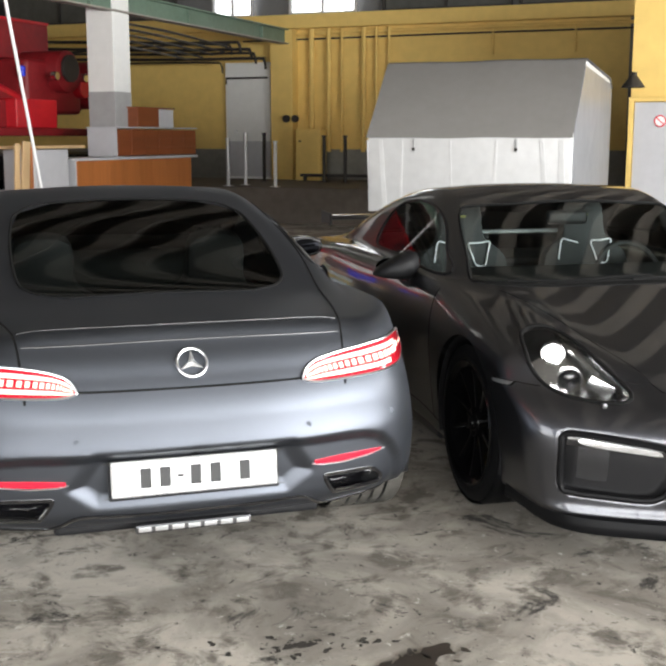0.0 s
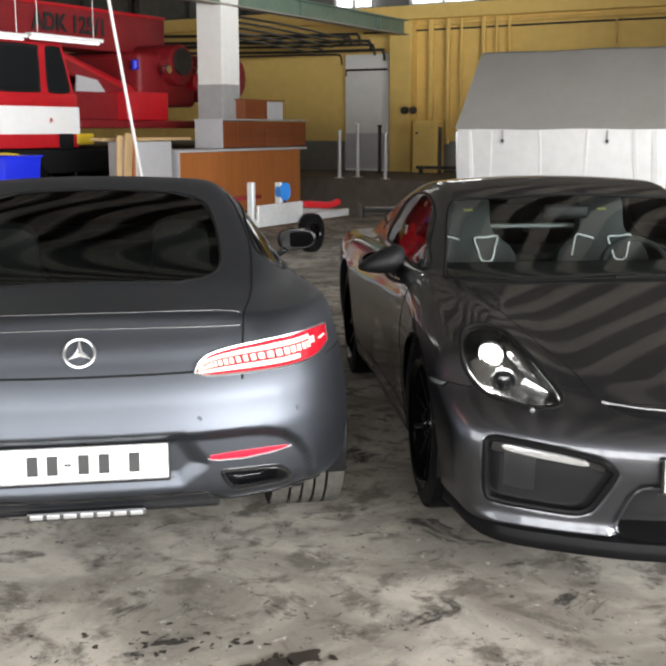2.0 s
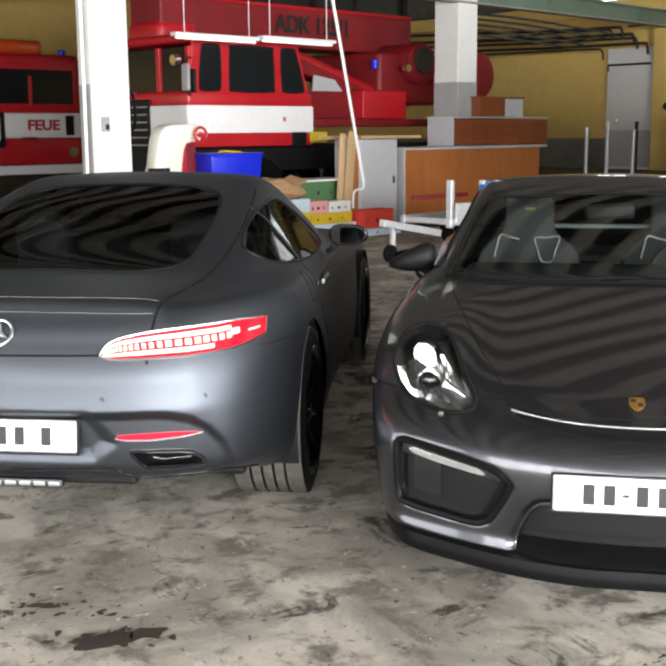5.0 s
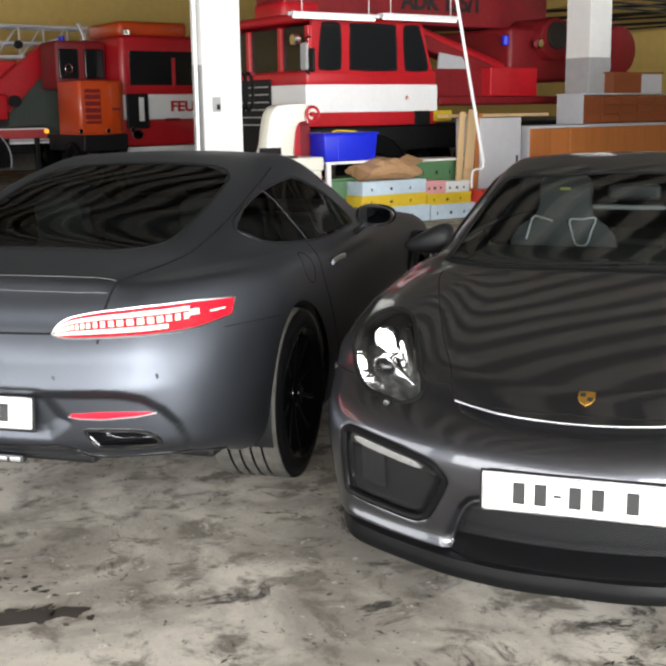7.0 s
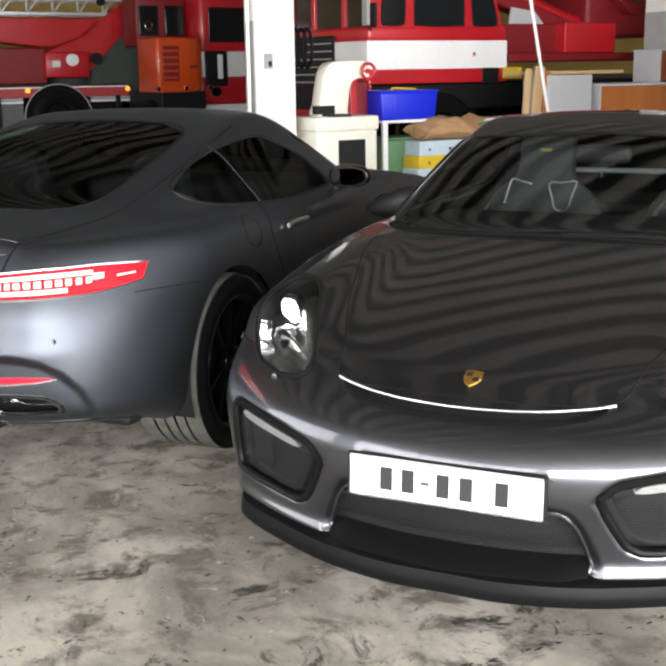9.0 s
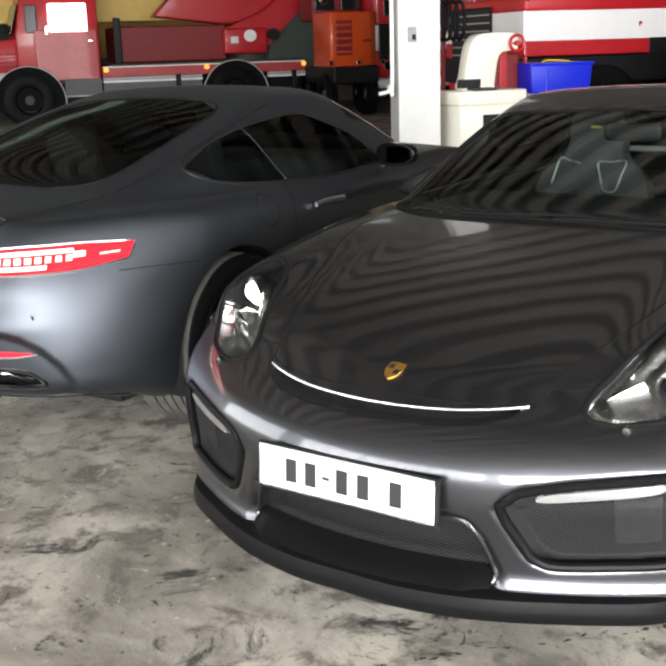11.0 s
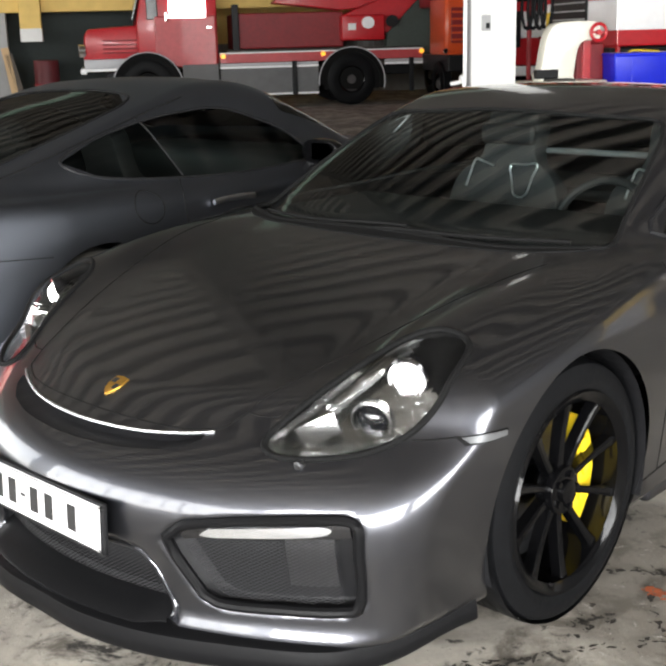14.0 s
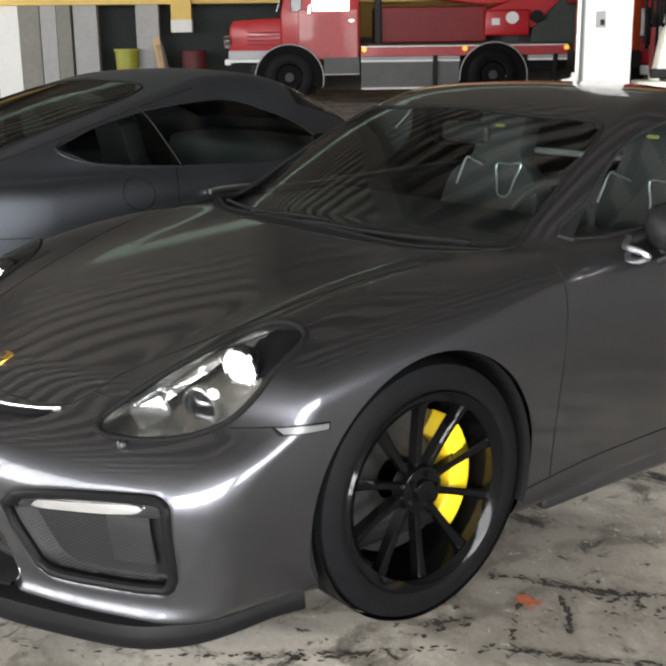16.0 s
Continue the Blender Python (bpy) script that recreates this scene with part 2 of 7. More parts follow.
def inside(poly, a, b):
    """Signed distance to an outline in a plane, below zero within it."""
    p = np.array(poly, float)
    best, odd = np.full(np.shape(a), 1e9), np.zeros(np.shape(a), bool)
    for (x0, y0), (x1, y1) in zip(p, np.roll(p, -1, 0)):
        dx, dy = x1 - x0, y1 - y0
        s = np.clip(((a - x0) * dx + (b - y0) * dy) / (dx * dx + dy * dy + 1e-12), 0, 1)
        best = np.minimum(best, np.hypot(a - x0 - s * dx, b - y0 - s * dy))
        hit = ((y0 > b) != (y1 > b)) & (a < (x1 - x0) * (b - y0) / (y1 - y0 + 1e-12) + x0)
        odd ^= hit
    return np.where(odd, -best, best)


def hull_grid(field, y1, y2, z0, fan, run, around, reach=2.2, tail=40):
    """Points of the half hull x >= 0: rays from an axis meet the outermost place where field is zero."""
    beta = np.radians(np.linspace(-90, 90, around))
    rings = [(y1, a) for a in np.radians(np.linspace(1.0, 90, fan))] + [(y, math.pi / 2) for y in np.linspace(y1, y2, run)[1:]]
    rings += [(y2, a) for a in np.radians(np.linspace(90, 178, tail))[1:]]
    ys, al = np.array(rings).T
    dx = np.sin(al)[:, None] * np.cos(beta)
    dz = np.sin(al)[:, None] * np.sin(beta)
    dy = -np.cos(al)[:, None] * np.ones_like(beta)
    o = ys[:, None] * np.ones_like(beta)

    def at(t):
        return field(t * dx, o + t * dy, z0 + t * dz)

    lo, hi = np.zeros_like(dx), np.full_like(dx, reach)
    done = np.zeros(dx.shape, bool)
    for t in np.linspace(reach, 0.02, 90):
        now = at(np.full_like(dx, t)) > 0
        first = now & ~done
        lo[first], hi[first] = t, t + (reach - 0.02) / 89
        done |= now
    for _ in range(18):
        mid = (lo + hi) / 2
        ok = at(mid) > 0
        lo, hi = np.where(ok, mid, lo), np.where(ok, hi, mid)
    return np.stack([lo * dx, o + lo * dy, z0 + lo * dz], -1)


def regions(grid, tests):
    """Cuts a half hull into regions with clean borders. tests: name and signed function; the first that holds wins.
    Gives vertices and, by name, faces; "" is the rest."""
    nr, nb, _ = grid.shape
    v = grid.reshape(-1, 3).copy()
    idx = np.arange(nr * nb).reshape(nr, nb)
    quads = np.stack([idx[:-1, :-1], idx[:-1, 1:], idx[1:, 1:], idx[1:, :-1]], -1).reshape(-1, 4)
    e = np.concatenate([np.stack([idx[:-1], idx[1:]], -1).reshape(-1, 2), np.stack([idx[:, :-1], idx[:, 1:]], -1).reshape(-1, 2)])
    fixed = np.zeros(len(v), bool)
    signs = []
    for k, (name, g) in enumerate(tests):
        val = g(v[:, 0], v[:, 1], v[:, 2])
        a, b = e.T
        cross = (val[a] * val[b]) < 0
        a, b = a[cross], b[cross]
        t = val[a] / (val[a] - val[b])
        mover, other, s = np.where(t < 0.5, a, b), np.where(t < 0.5, b, a), np.where(t < 0.5, t, 1 - t)
        order = np.argsort(-s)
        aim = {}
        for i in order:
            aim[mover[i]] = (other[i], s[i])
        base = v.copy()
        for m, (o, s) in aim.items():
            if not fixed[m]:
                v[m] = base[m] + (base[o] - base[m]) * s
                val[m] = 0
                fixed[m] = True
        signs.append(np.where(np.abs(val) < 1e-9, 0, val))
    names = [n for n, _ in tests]
    tris = np.concatenate([quads[:, [0, 1, 2]], quads[:, [0, 2, 3]]])
    flip = np.zeros(len(quads), bool)
    for val in signs:
        q = val[quads]
        mixed = (q.min(1) < 0) & (q.max(1) > 0)
        flip |= mixed & (q[:, 1] == 0) & (q[:, 3] == 0)
    tris = np.concatenate([np.where(flip[:, None], quads[:, [0, 1, 3]], quads[:, [0, 1, 2]]), np.where(flip[:, None], quads[:, [1, 2, 3]], quads[:, [0, 2, 3]])])
    owner = np.full(len(tris), -1)
    for k, val in enumerate(signs):
        owner[(owner < 0) & (val[tris].sum(1) < 0)] = k
    faces = {"": tris[owner < 0]}
    for k, n in enumerate(names):
        faces[n] = tris[owner == k]
    return v, faces


def both_sides(v, f, mirrored=True, keep_side=0):
    """Mesh data of faces f and their mirror image, with the seam welded."""
    f = np.array(f)
    used, inv = np.unique(f, return_inverse=True)
    f = inv.reshape(f.shape)
    p = v[used]
    if not mirrored:
        return p, f
    seam = np.abs(p[:, 0]) < 1e-6
    other = np.where(seam, np.arange(len(p)), len(p) + np.cumsum(~seam) - 1)
    q = p[~seam] * (-1, 1, 1)
    return np.concatenate([p, q]), np.concatenate([f, other[f][:, ::-1]])


def hull_mesh(name, v, f, field, material, side=0):
    """A region of a hull with the normals of its field; side 0: both halves, else one of them."""
    p, ff = both_sides(v, f, side == 0)
    ff = ff[:, ::-1]
    if side < 0:
        p, ff = p * (-1, 1, 1), ff[:, ::-1]
    me = mesh(name, p, ff, material)
    e = 0.003
    n = np.stack([field(*(p - d).T) - field(*(p + d).T) for d in np.eye(3) * e], -1)
    n /= np.linalg.norm(n, axis=1, keepdims=True) + 1e-12
    me.normals_split_custom_set_from_vertices([tuple(q) for q in n])
    return me


class Skin:
    """A hull to lay things on: finds where a line meets it."""

    def __init__(self, verts, faces):
        from mathutils.bvhtree import BVHTree
        self.tree = BVHTree.FromPolygons([Vector(p) for p in verts], [list(map(int, f)) for f in faces])

    def hit(self, origin, way):
        p, n, _, _ = self.tree.ray_cast(Vector(origin), Vector(way).normalized())
        if p is None:
            p, n, _, _ = self.tree.find_nearest(Vector(origin) + Vector(way).normalized() * 1.0)
        if n.dot(Vector(way)) > 0:
            n = -n
        return p, n

    def line(self, pts, way, lift=0.0):
        out = []
        for q in pts:
            p, n = self.hit(q, way)
            out.append(p + n * lift)
        return out

    def sheet(self, upper, lower, way, nu=24, nv=6, lift=0.004, thick=0.006):
        """A thin shell over the hull between two curves."""
        bm = bmesh.new()
        a, b = smooth_path(upper, 8), smooth_path(lower, 8)

        def along(c, s):
            d = np.r_[0, np.cumsum(np.linalg.norm(np.diff(c, axis=0), axis=1))]
            return np.array([np.interp(s * d[-1], d, c[:, k]) for k in range(3)])

        top, low = [], []
        for i in range(nu + 1):
            r1, r2 = [], []
            for j in range(nv + 1):
                q = along(a, i / nu) * (1 - j / nv) + along(b, i / nu) * j / nv
                p, n = self.hit(q, way)
                r1.append(bm.verts.new(p + n * lift))
                r2.append(bm.verts.new(p + n * (lift - thick)))
            top.append(r1)
            low.append(r2)
        for i in range(nu):
            for j in range(nv):
                bm.faces.new((top[i][j], top[i][j + 1], top[i + 1][j + 1], top[i + 1][j]))
        for i in range(nu):
            for j in (0, nv):
                bm.faces.new((top[i][j], top[i + 1][j], low[i + 1][j], low[i][j]))
        for j in range(nv):
            for i in (0, nu):
                bm.faces.new((top[i][j], top[i][j + 1], low[i][j + 1], low[i][j]))
        return bm

# ---- wheels ----
def wheel(name, parent, m, r, width, rim_r, spokes, caliper=None, dusty=False, plain=None):
    """A road wheel whose outer face looks along +x: tyre, rim with spokes, disc, caliper."""
    hubw = new(name)
    hubw.parent = parent
    hubw.matrix_basis = m
    w = width / 2
    prof = [(-w + 0.01, rim_r - 0.01), (-w, rim_r + 0.015), (-w, r - 0.05), (-w + 0.012, r - 0.014), (-w + 0.035, r - 0.006)]
    prof += [(w - 0.035, r - 0.006), (w - 0.012, r - 0.014), (w + 0.002, r - 0.05), (w, rim_r + 0.02), (w - 0.01, rim_r - 0.008)]
    part("tyre", lathe(prof, 64), m_rubber, hubw, smooth=True, angle=0.5)
    na, nx = (70, 16) if plain else (220, 84)
    tt, xx = np.meshgrid(np.linspace(0, 2 * math.pi, na, endpoint=False), np.linspace(-1, 1, nx), indexing="ij")
    rib = np.min([np.abs(xx - c) for c in (-0.5, -0.17, 0.17, 0.5)], axis=0) < 0.045
    cut = (np.abs(((tt * 34 / (2 * math.pi) + 0.9 * xx**2 * 1.6) % 1) - 0.5) > 0.42) & (np.abs(xx) > 0.5)
    rad = r - 0.03 * np.clip(np.abs(xx) - 0.8, 0, 1) ** 1.5 
    p = np.stack([xx * (w - 0.012), rad * np.cos(tt), rad * np.sin(tt)], -1).reshape(-1, 3)
    i = np.arange(na * nx).reshape(na, nx)
    j = np.roll(i, -1, 0)
    f = np.stack([i[:, :-1], i[:, 1:], j[:, 1:], j[:, :-1]], -1).reshape(-1, 4)
    f = f[~(rib | cut).reshape(-1)[f].all(1)]
    part("tread", mesh("tread", p, f, m_tread if dusty else m_rubber, False), None, hubw)
    barrel = lathe([(-w, rim_r - 0.012), (w - 0.012, rim_r - 0.02), (w, rim_r - 0.004), (w + 0.004, rim_r + 0.006), (w - 0.004, rim_r + 0.012), (w - 0.02, rim_r + 0.006)], 64)
    rim = part("rim", barrel, m_rim, hubw, smooth=True)
    face = w - 0.03
    if plain:
        part("wheel_disc", lathe([(face - 0.07, rim_r - 0.01), (face - 0.10, rim_r - 0.05), (face - 0.02, 0.12), (face + 0.03, 0.09), (face + 0.03, 0.001)], 40), plain, rim, smooth=True)
        return hubw
    bm = cyl(0.062, 0.05, (face - 0.02, 0, 0), "x", 32, bev=0.006)
    cyl(0.03, 0.02, (face + 0.008, 0, 0), "x", 24, bm=bm, bev=0.004)
    for k in range(5):
        a = 2 * math.pi * k / 5
        cyl(0.009, 0.02, (face + 0.004, 0.044 * math.cos(a), 0.044 * math.sin(a)), "x", 6, bm=bm)
    part("hub", bm, m_rim, rim, smooth=True)
    for k in range(spokes):
        base = 2 * math.pi * k / spokes
        own = bmesh.new()
        secs = []
        for s in np.linspace(0, 1, 6):
            rad = 0.045 + s * (rim_r - 0.055)
            half = 0.0095 + 0.003 * abs(s - 0.3) + 0.016 * max(0, s - 0.72)
            x = face - 0.012 + 0.022 * s - 0.02 * (1 - s) * s
            secs.append([own.verts.new(p) for p in ((x, -half, rad), (x + 0.004, -half * 0.55, rad), (x + 0.004, half * 0.55, rad), (x, half, rad), (x - 0.03, half * 0.8, rad), (x - 0.03, -half * 0.8, rad))])
        for a, b in zip(secs, secs[1:]):
            for j in range(6):
                own.faces.new((a[j], a[(j + 1) % 6], b[(j + 1) % 6], b[j]))
        own.faces.new(secs[-1])
        bmesh.ops.transform(own, matrix=Matrix.Rotation(base, 4, "X"), verts=own.verts)
        part("spoke", own, m_rim, rim)
    disc = lathe([(-0.012, 0.06), (-0.012, rim_r - 0.055), (0.012, rim_r - 0.055), (0.012, 0.06)], 48)
    part("brake_disc", disc, m_disc, hubw, m=pose(-0.02, 0, 0))
    if caliper:
        bm = bmesh.new()
        poly = [(rr * math.cos(a), rr * math.sin(a)) for rr, aa in ((rim_r - 0.045, np.linspace(-0.86, 0.86, 12)), (rim_r - 0.115, np.linspace(0.82, -0.82, 12))) for a in aa]
        bm = prism(poly, 0.075, (-0.02, 0, 0), "x", 0.008)
        for a in (-0.42, 0.0, 0.42):
            cyl(0.022, 0.012, (0.058, (rim_r - 0.085) * math.cos(a), (rim_r - 0.085) * math.sin(a)), "x", 16, bm=bm, bev=0.003)
        part("brake_caliper", bm, caliper, hubw, "yellow brake caliper", smooth=True)
    return hubw


def arch_liner(r, depth):
    """The inner wall of a wheel arch, open below."""
    bm = bmesh.new()
    rows = [[bm.verts.new((x, r * math.cos(a), r * math.sin(a))) for x in (0, -depth)] for a in np.linspace(-0.35, math.pi + 0.35, 40)]
    hub = [bm.verts.new((-depth, 0, 0))]
    for p, q in zip(rows, rows[1:]):
        bm.faces.new((p[0], p[1], q[1], q[0]))
        bm.faces.new((p[1], hub[0], q[1]))
    return bm


def number_plate(parent, m, holder=True):
    """A plate with its unreadable registration as plain bars."""
    pl = new("number_plate")
    pl.parent = parent
    pl.matrix_basis = m
    part("holder", box((0.535, 0.014, 0.125), (0, 0.008, -0.003), 0.004), m_black, pl)
    part("plate", box((0.52, 0.006, 0.11), (0, -0.003, 0), 0.0028), m_plate, pl)
    part("border", tube(smooth_path([(-0.256, -0.0062, -0.048), (-0.25, -0.0062, -0.0515), (0.25, -0.0062, -0.0515), (0.256, -0.0062, -0.046), (0.256, -0.0062, 0.046), (0.25, -0.0062, 0.0515), (-0.25, -0.0062, 0.0515), (-0.256, -0.0062, 0.046)], 2, True), 0.0014, 6, True), m_ink, pl)
    for x in (-0.155, -0.095, 0.0, 0.062, 0.155):
        part("bar", box((0.034, 0.0016, 0.062), (x, -0.0064, 0), 0.0006, 1), m_ink, pl)
    part("bar", box((0.022, 0.0016, 0.009), (-0.048, -0.0064, 0), 0.0006, 1), m_ink, pl)
    return pl


# ---- the satin grey coupe, seen from behind ----
A_TOP = curve([(-0.1, 0.90), (0.04, 0.914), (0.3, 0.935), (0.55, 0.958), (1.0, 1.085), (1.45, 1.205), (1.85, 1.274), (2.15, 1.256), (2.45, 1.13), (2.8, 0.955), (3.3, 0.87), (4.0, 0.77), (4.4, 0.62)], 0.06)
A_BELT = curve([(-0.1, 0.89), (0.1, 0.905), (0.6, 0.925), (1.0, 0.925), (1.5, 0.905), (2.2, 0.90), (2.9, 0.925), (3.5, 0.87), (4.1, 0.76), (4.45, 0.6)])
A_WIDE = curve([(-0.1, 0.86), (0.2, 0.895), (0.45, 0.93), (0.9, 0.966), (1.3, 0.952), (1.9, 0.925), (2.6, 0.914), (3.5, 0.914), (4.0, 0.90), (4.5, 0.82)], 0.09)
A_CABIN = curve([(-0.1, 0.44), (0.15, 0.52), (0.5, 0.645), (0.9, 0.735), (1.4, 0.80), (2.0, 0.805), (2.5, 0.77), (3.0, 0.70)])
A_REAR = curve([(0.14, 0.42), (0.20, 0.24), (0.25, 0.10), (0.29, 0.025), (0.34, -0.015), (0.39, -0.032), (0.45, -0.045), (0.52, -0.056), (0.55, -0.060), (0.57, -0.058), (0.59, -0.053), (0.62, -0.048), (0.66, -0.043), (0.70, -0.031), (0.735, -0.016), (0.77, 0.002), (0.80, 0.021), (0.84, 0.050), (0.865, 0.069), (0.885, 0.079), (0.92, 0.098), (1.0, 0.14)], 0.009)
A_CORNER = curve([(0.14, 0.42), (0.20, 0.24), (0.25, 0.10), (0.29, 0.02), (0.34, -0.035), (0.40, -0.054), (0.48, -0.064), (0.55, -0.066), (0.59, -0.063), (0.62, -0.059), (0.66, -0.050), (0.70, -0.035), (0.735, -0.017), (0.77, 0.002), (0.80, 0.021), (0.84, 0.050), (0.865, 0.069), (0.885, 0.079), (0.92, 0.098), (1.0, 0.14)], 0.012)
A_NOSE = curve([(0.1, 4.3), (0.4, 4.45), (0.6, 4.42), (0.9, 4.2)])


def coupe_field(x, y, z):
    ax = np.abs(x)
    side = A_WIDE(y) - np.where(z > 0.46, 0.45 * (z - 0.46) ** 2, 0.40 * (0.46 - z) ** 2) - ax
    top = A_BELT(y) - 0.05 * ax**2 - z
    edge = step(0.58, 0.80, ax)
    rear = y - (A_REAR(z) * (1 - edge) + A_CORNER(z) * edge + 0.43 * ax**3.2 + 3.5 * np.clip(ax - 0.6, 0, 1) ** 2 * (0.42 + 0.50 * step(0.42, 0.9, z)))
    front = A_NOSE(z) - 0.35 * ax**2.5 - y
    low = z - (0.16 + 0.12 * step(0.75, 0.25, y))
    # the panel under the bumper's edge lies back, the hollow round the plate further still
    arc = inside([(-0.2, 0.552), (0.50, 0.552), (0.575, 0.546), (0.64, 0.526), (0.695, 0.482), (0.735, 0.425), (0.755, 0.365), (0.76, 0.24), (-0.2, 0.24)], ax, z)
    rear = rear - 0.036 * step(0.010, -0.034, arc)
    plate = inside([(-0.37, 0.437), (-0.30, 0.385), (0.30, 0.385), (0.37, 0.437), (0.30, 0.542), (-0.30, 0.542)], ax, z)
    rear = rear - 0.026 * step(0.030, -0.036, plate)
    body = smin(smin(smin(side, rear, 0.17), top, 0.06), smin(front, low, 0.06), 0.06)
    cab = A_CABIN(y) - 0.72 * (z - 0.92) - ax
    roof = A_TOP(y + 0.10 * ax**2 * np.tanh((y - 1.8) / 0.35)) - 0.075 * ax**2 - z
    house = smin(cab, roof, 0.09)
    return smax(body, smin(smin(smin(house, rear, 0.03), 3.2 - y, 0.05), z - 0.80, 0.05), 0.035)


A_SIDE_WIN = [(0.935, 0.997), (1.15, 1.072), (1.40, 1.125), (1.68, 1.152), (1.83, 1.148), (1.96, 1.11), (2.13, 1.04), (2.235, 0.955), (2.255, 0.90), (2.1, 0.893), (1.78, 0.885), (1.40, 0.898), (1.06, 0.932)]
A_PIPE = [(0.435, 0.398), (0.455, 0.406), (0.60, 0.398), (0.645, 0.378), (0.662, 0.352), (0.64, 0.338), (0.49, 0.338), (0.465, 0.348)]
A_REAR_WIN = [(0.0, 0.532), (0.25, 0.542), (0.36, 0.578), (0.44, 0.645), (0.485, 0.76), (0.497, 1.0), (0.487, 1.26), (0.45, 1.45), (0.3, 1.55), (0.0, 1.56)]


def wheel_gap(cy, cz, r):
    return lambda x, y, z: np.where(np.abs(x) > 0.55, np.hypot(y - cy, z - cz) - r, 1.0)


def recess(p, f, off, scale=0.96):
    """The walls and the floor of a hollow behind an opening."""
    mid = p.mean(0)
    deep = mid + (p - mid) * scale + off
    seen = {}
    for t in f:
        for a, b in zip(t, np.roll(t, -1)):
            key = (min(a, b), max(a, b))
            seen[key] = None if key in seen else (a, b)
    n = len(p)
    walls = [t for e in seen.values() if e for t in ((e[0], e[1], n + e[1]), (e[0], n + e[1], n + e[0]))]
    return np.concatenate([p, deep]), np.concatenate([np.array(f) + n, np.array(walls)])


def build_coupe():
    car = thing("sports_car", "satin grey two-door sports coupe with lit tail lights, parked rear first", "car")
    g = hull_grid(coupe_field, 0.75, 3.6, 0.52, 110, 130, 230)
    tests = [
        ("arch", wheel_gap(0.905, 0.345, 0.372)),
        ("arch2", wheel_gap(3.53, 0.345, 0.37)),
        ("pipe", lambda x, y, z: np.where(y < 0.4, inside(A_PIPE, x, z), 1.0)),
        ("rear_window", lambda x, y, z: np.where((z > 0.93) & (y < 1.75), inside(A_REAR_WIN + [(-a, b) for a, b in A_REAR_WIN[::-1]], x, y), 1.0)),
        ("door_window", lambda x, y, z: np.where((z > 0.86) & (x > 0.5), np.maximum(inside(A_SIDE_WIN, y, z), 1.43 - 0.298 * (z - 0.905) - y), 1.0)),
        ("side_window", lambda x, y, z: np.where((z > 0.86) & (x > 0.5), inside(A_SIDE_WIN, y, z), 1.0)),
        ("windscreen", lambda x, y, z: np.where((y > 2.05) & (z > 0.9), np.maximum(inside([(-0.66, 2.2), (0.66, 2.2), (0.70, 2.62), (0.3, 2.74), (-0.3, 2.74), (-0.7, 2.62)], x, y), -1), 1.0)),
    ]
    v, f = regions(g, tests)
    body = part("body", hull_mesh("body", v, f[""], coupe_field, m_silver), None, car)
    part("rear_window", hull_mesh("rear_window", v, f["rear_window"], coupe_field, m_tint), None, car, "dark tinted rear window")
    part("windscreen", hull_mesh("windscreen", v, f["windscreen"], coupe_field, m_wind), None, car)
    for s in (1, -1):
        part("side_window", hull_mesh("side_window", v, f["side_window"], coupe_field, m_tint, s), None, car, "dark tinted side window")
        part("door_window", hull_mesh("door_window", v, f["door_window"], coupe_field, m_clear, s), None, car, "greenish clear door window")
        p, ff = recess(*both_sides(v, f["pipe"], False), (0, 0.10, 0), 0.94)
        part("tail_pipe_bore", mesh("tail_pipe_bore", p * (s, 1, 1), ff, m_gloss), None, car)
    whole = np.concatenate([np.array(f[k]) for k in f if len(f[k])])
    skin = Skin(*both_sides(v, whole))
    return car, body, skin


coupe, coupe_body, coupe_skin = build_coupe()
for cy, rr, ww in ((0.905, 0.343, 0.295), (3.53, 0.335, 0.265)):
    for s in (1, -1):
        wheel("wheel", coupe, pose(s * (0.945 - ww / 2), cy, rr, 0, 0, 0 if s > 0 else 180), rr, ww, 0.255, 10, dusty=True)
        bm = arch_liner(0.374, 0.33)
        part("arch_liner", bm, m_black, coupe, m=pose(s * 0.93, cy, 0.345, 0, 0, 0 if s > 0 else 180))

# ---- the dark grey sports car, seen from its nose ----
B_TOP = curve([(-0.2, 0.55), (0.05, 0.588), (0.126, 0.618), (0.3, 0.684), (0.55, 0.757), (0.84, 0.818), (1.1, 0.862), (1.4, 0.90), (2.0, 0.90), (3.0, 0.90), (3.6, 0.88), (4.1, 0.84), (4.4, 0.7)], 0.08)
B_HOUSE = curve([(0.9, 0.72), (1.12, 0.866), (1.45, 1.045), (1.75, 1.178), (1.95, 1.238), (2.15, 1.255), (2.5, 1.24), (2.9, 1.17), (3.3, 1.06), (3.8, 0.90)])
B_WIDE = curve([(-0.1, 0.80), (0.2, 0.855), (0.5, 0.89), (0.84, 0.906), (1.2, 0.89), (1.6, 0.872), (2.2, 0.872), (2.9, 0.90), (3.3, 0.91), (3.9, 0.88), (4.4, 0.8)], 0.08)
B_FRONT = curve([(0.06, -0.02), (0.10, -0.125), (0.15, -0.125), (0.20, -0.09), (0.30, -0.10), (0.40, -0.112), (0.455, -0.108), (0.50, -0.085), (0.54, -0.045), (0.57, 0.0), (0.60, 0.055), (0.66, 0.13), (0.75, 0.24), (0.9, 0.5)], 0.011)
B_FENDER = curve([(0.1, 0.004), (0.3, 0.042), (0.55, 0.053), (0.84, 0.043), (1.2, 0.004), (1.6, -0.012), (4.4, 0.0)], 0.08)
B_BACK = curve([(0.1, 4.1), (0.3, 4.3), (0.6, 4.33), (0.9, 4.2)])
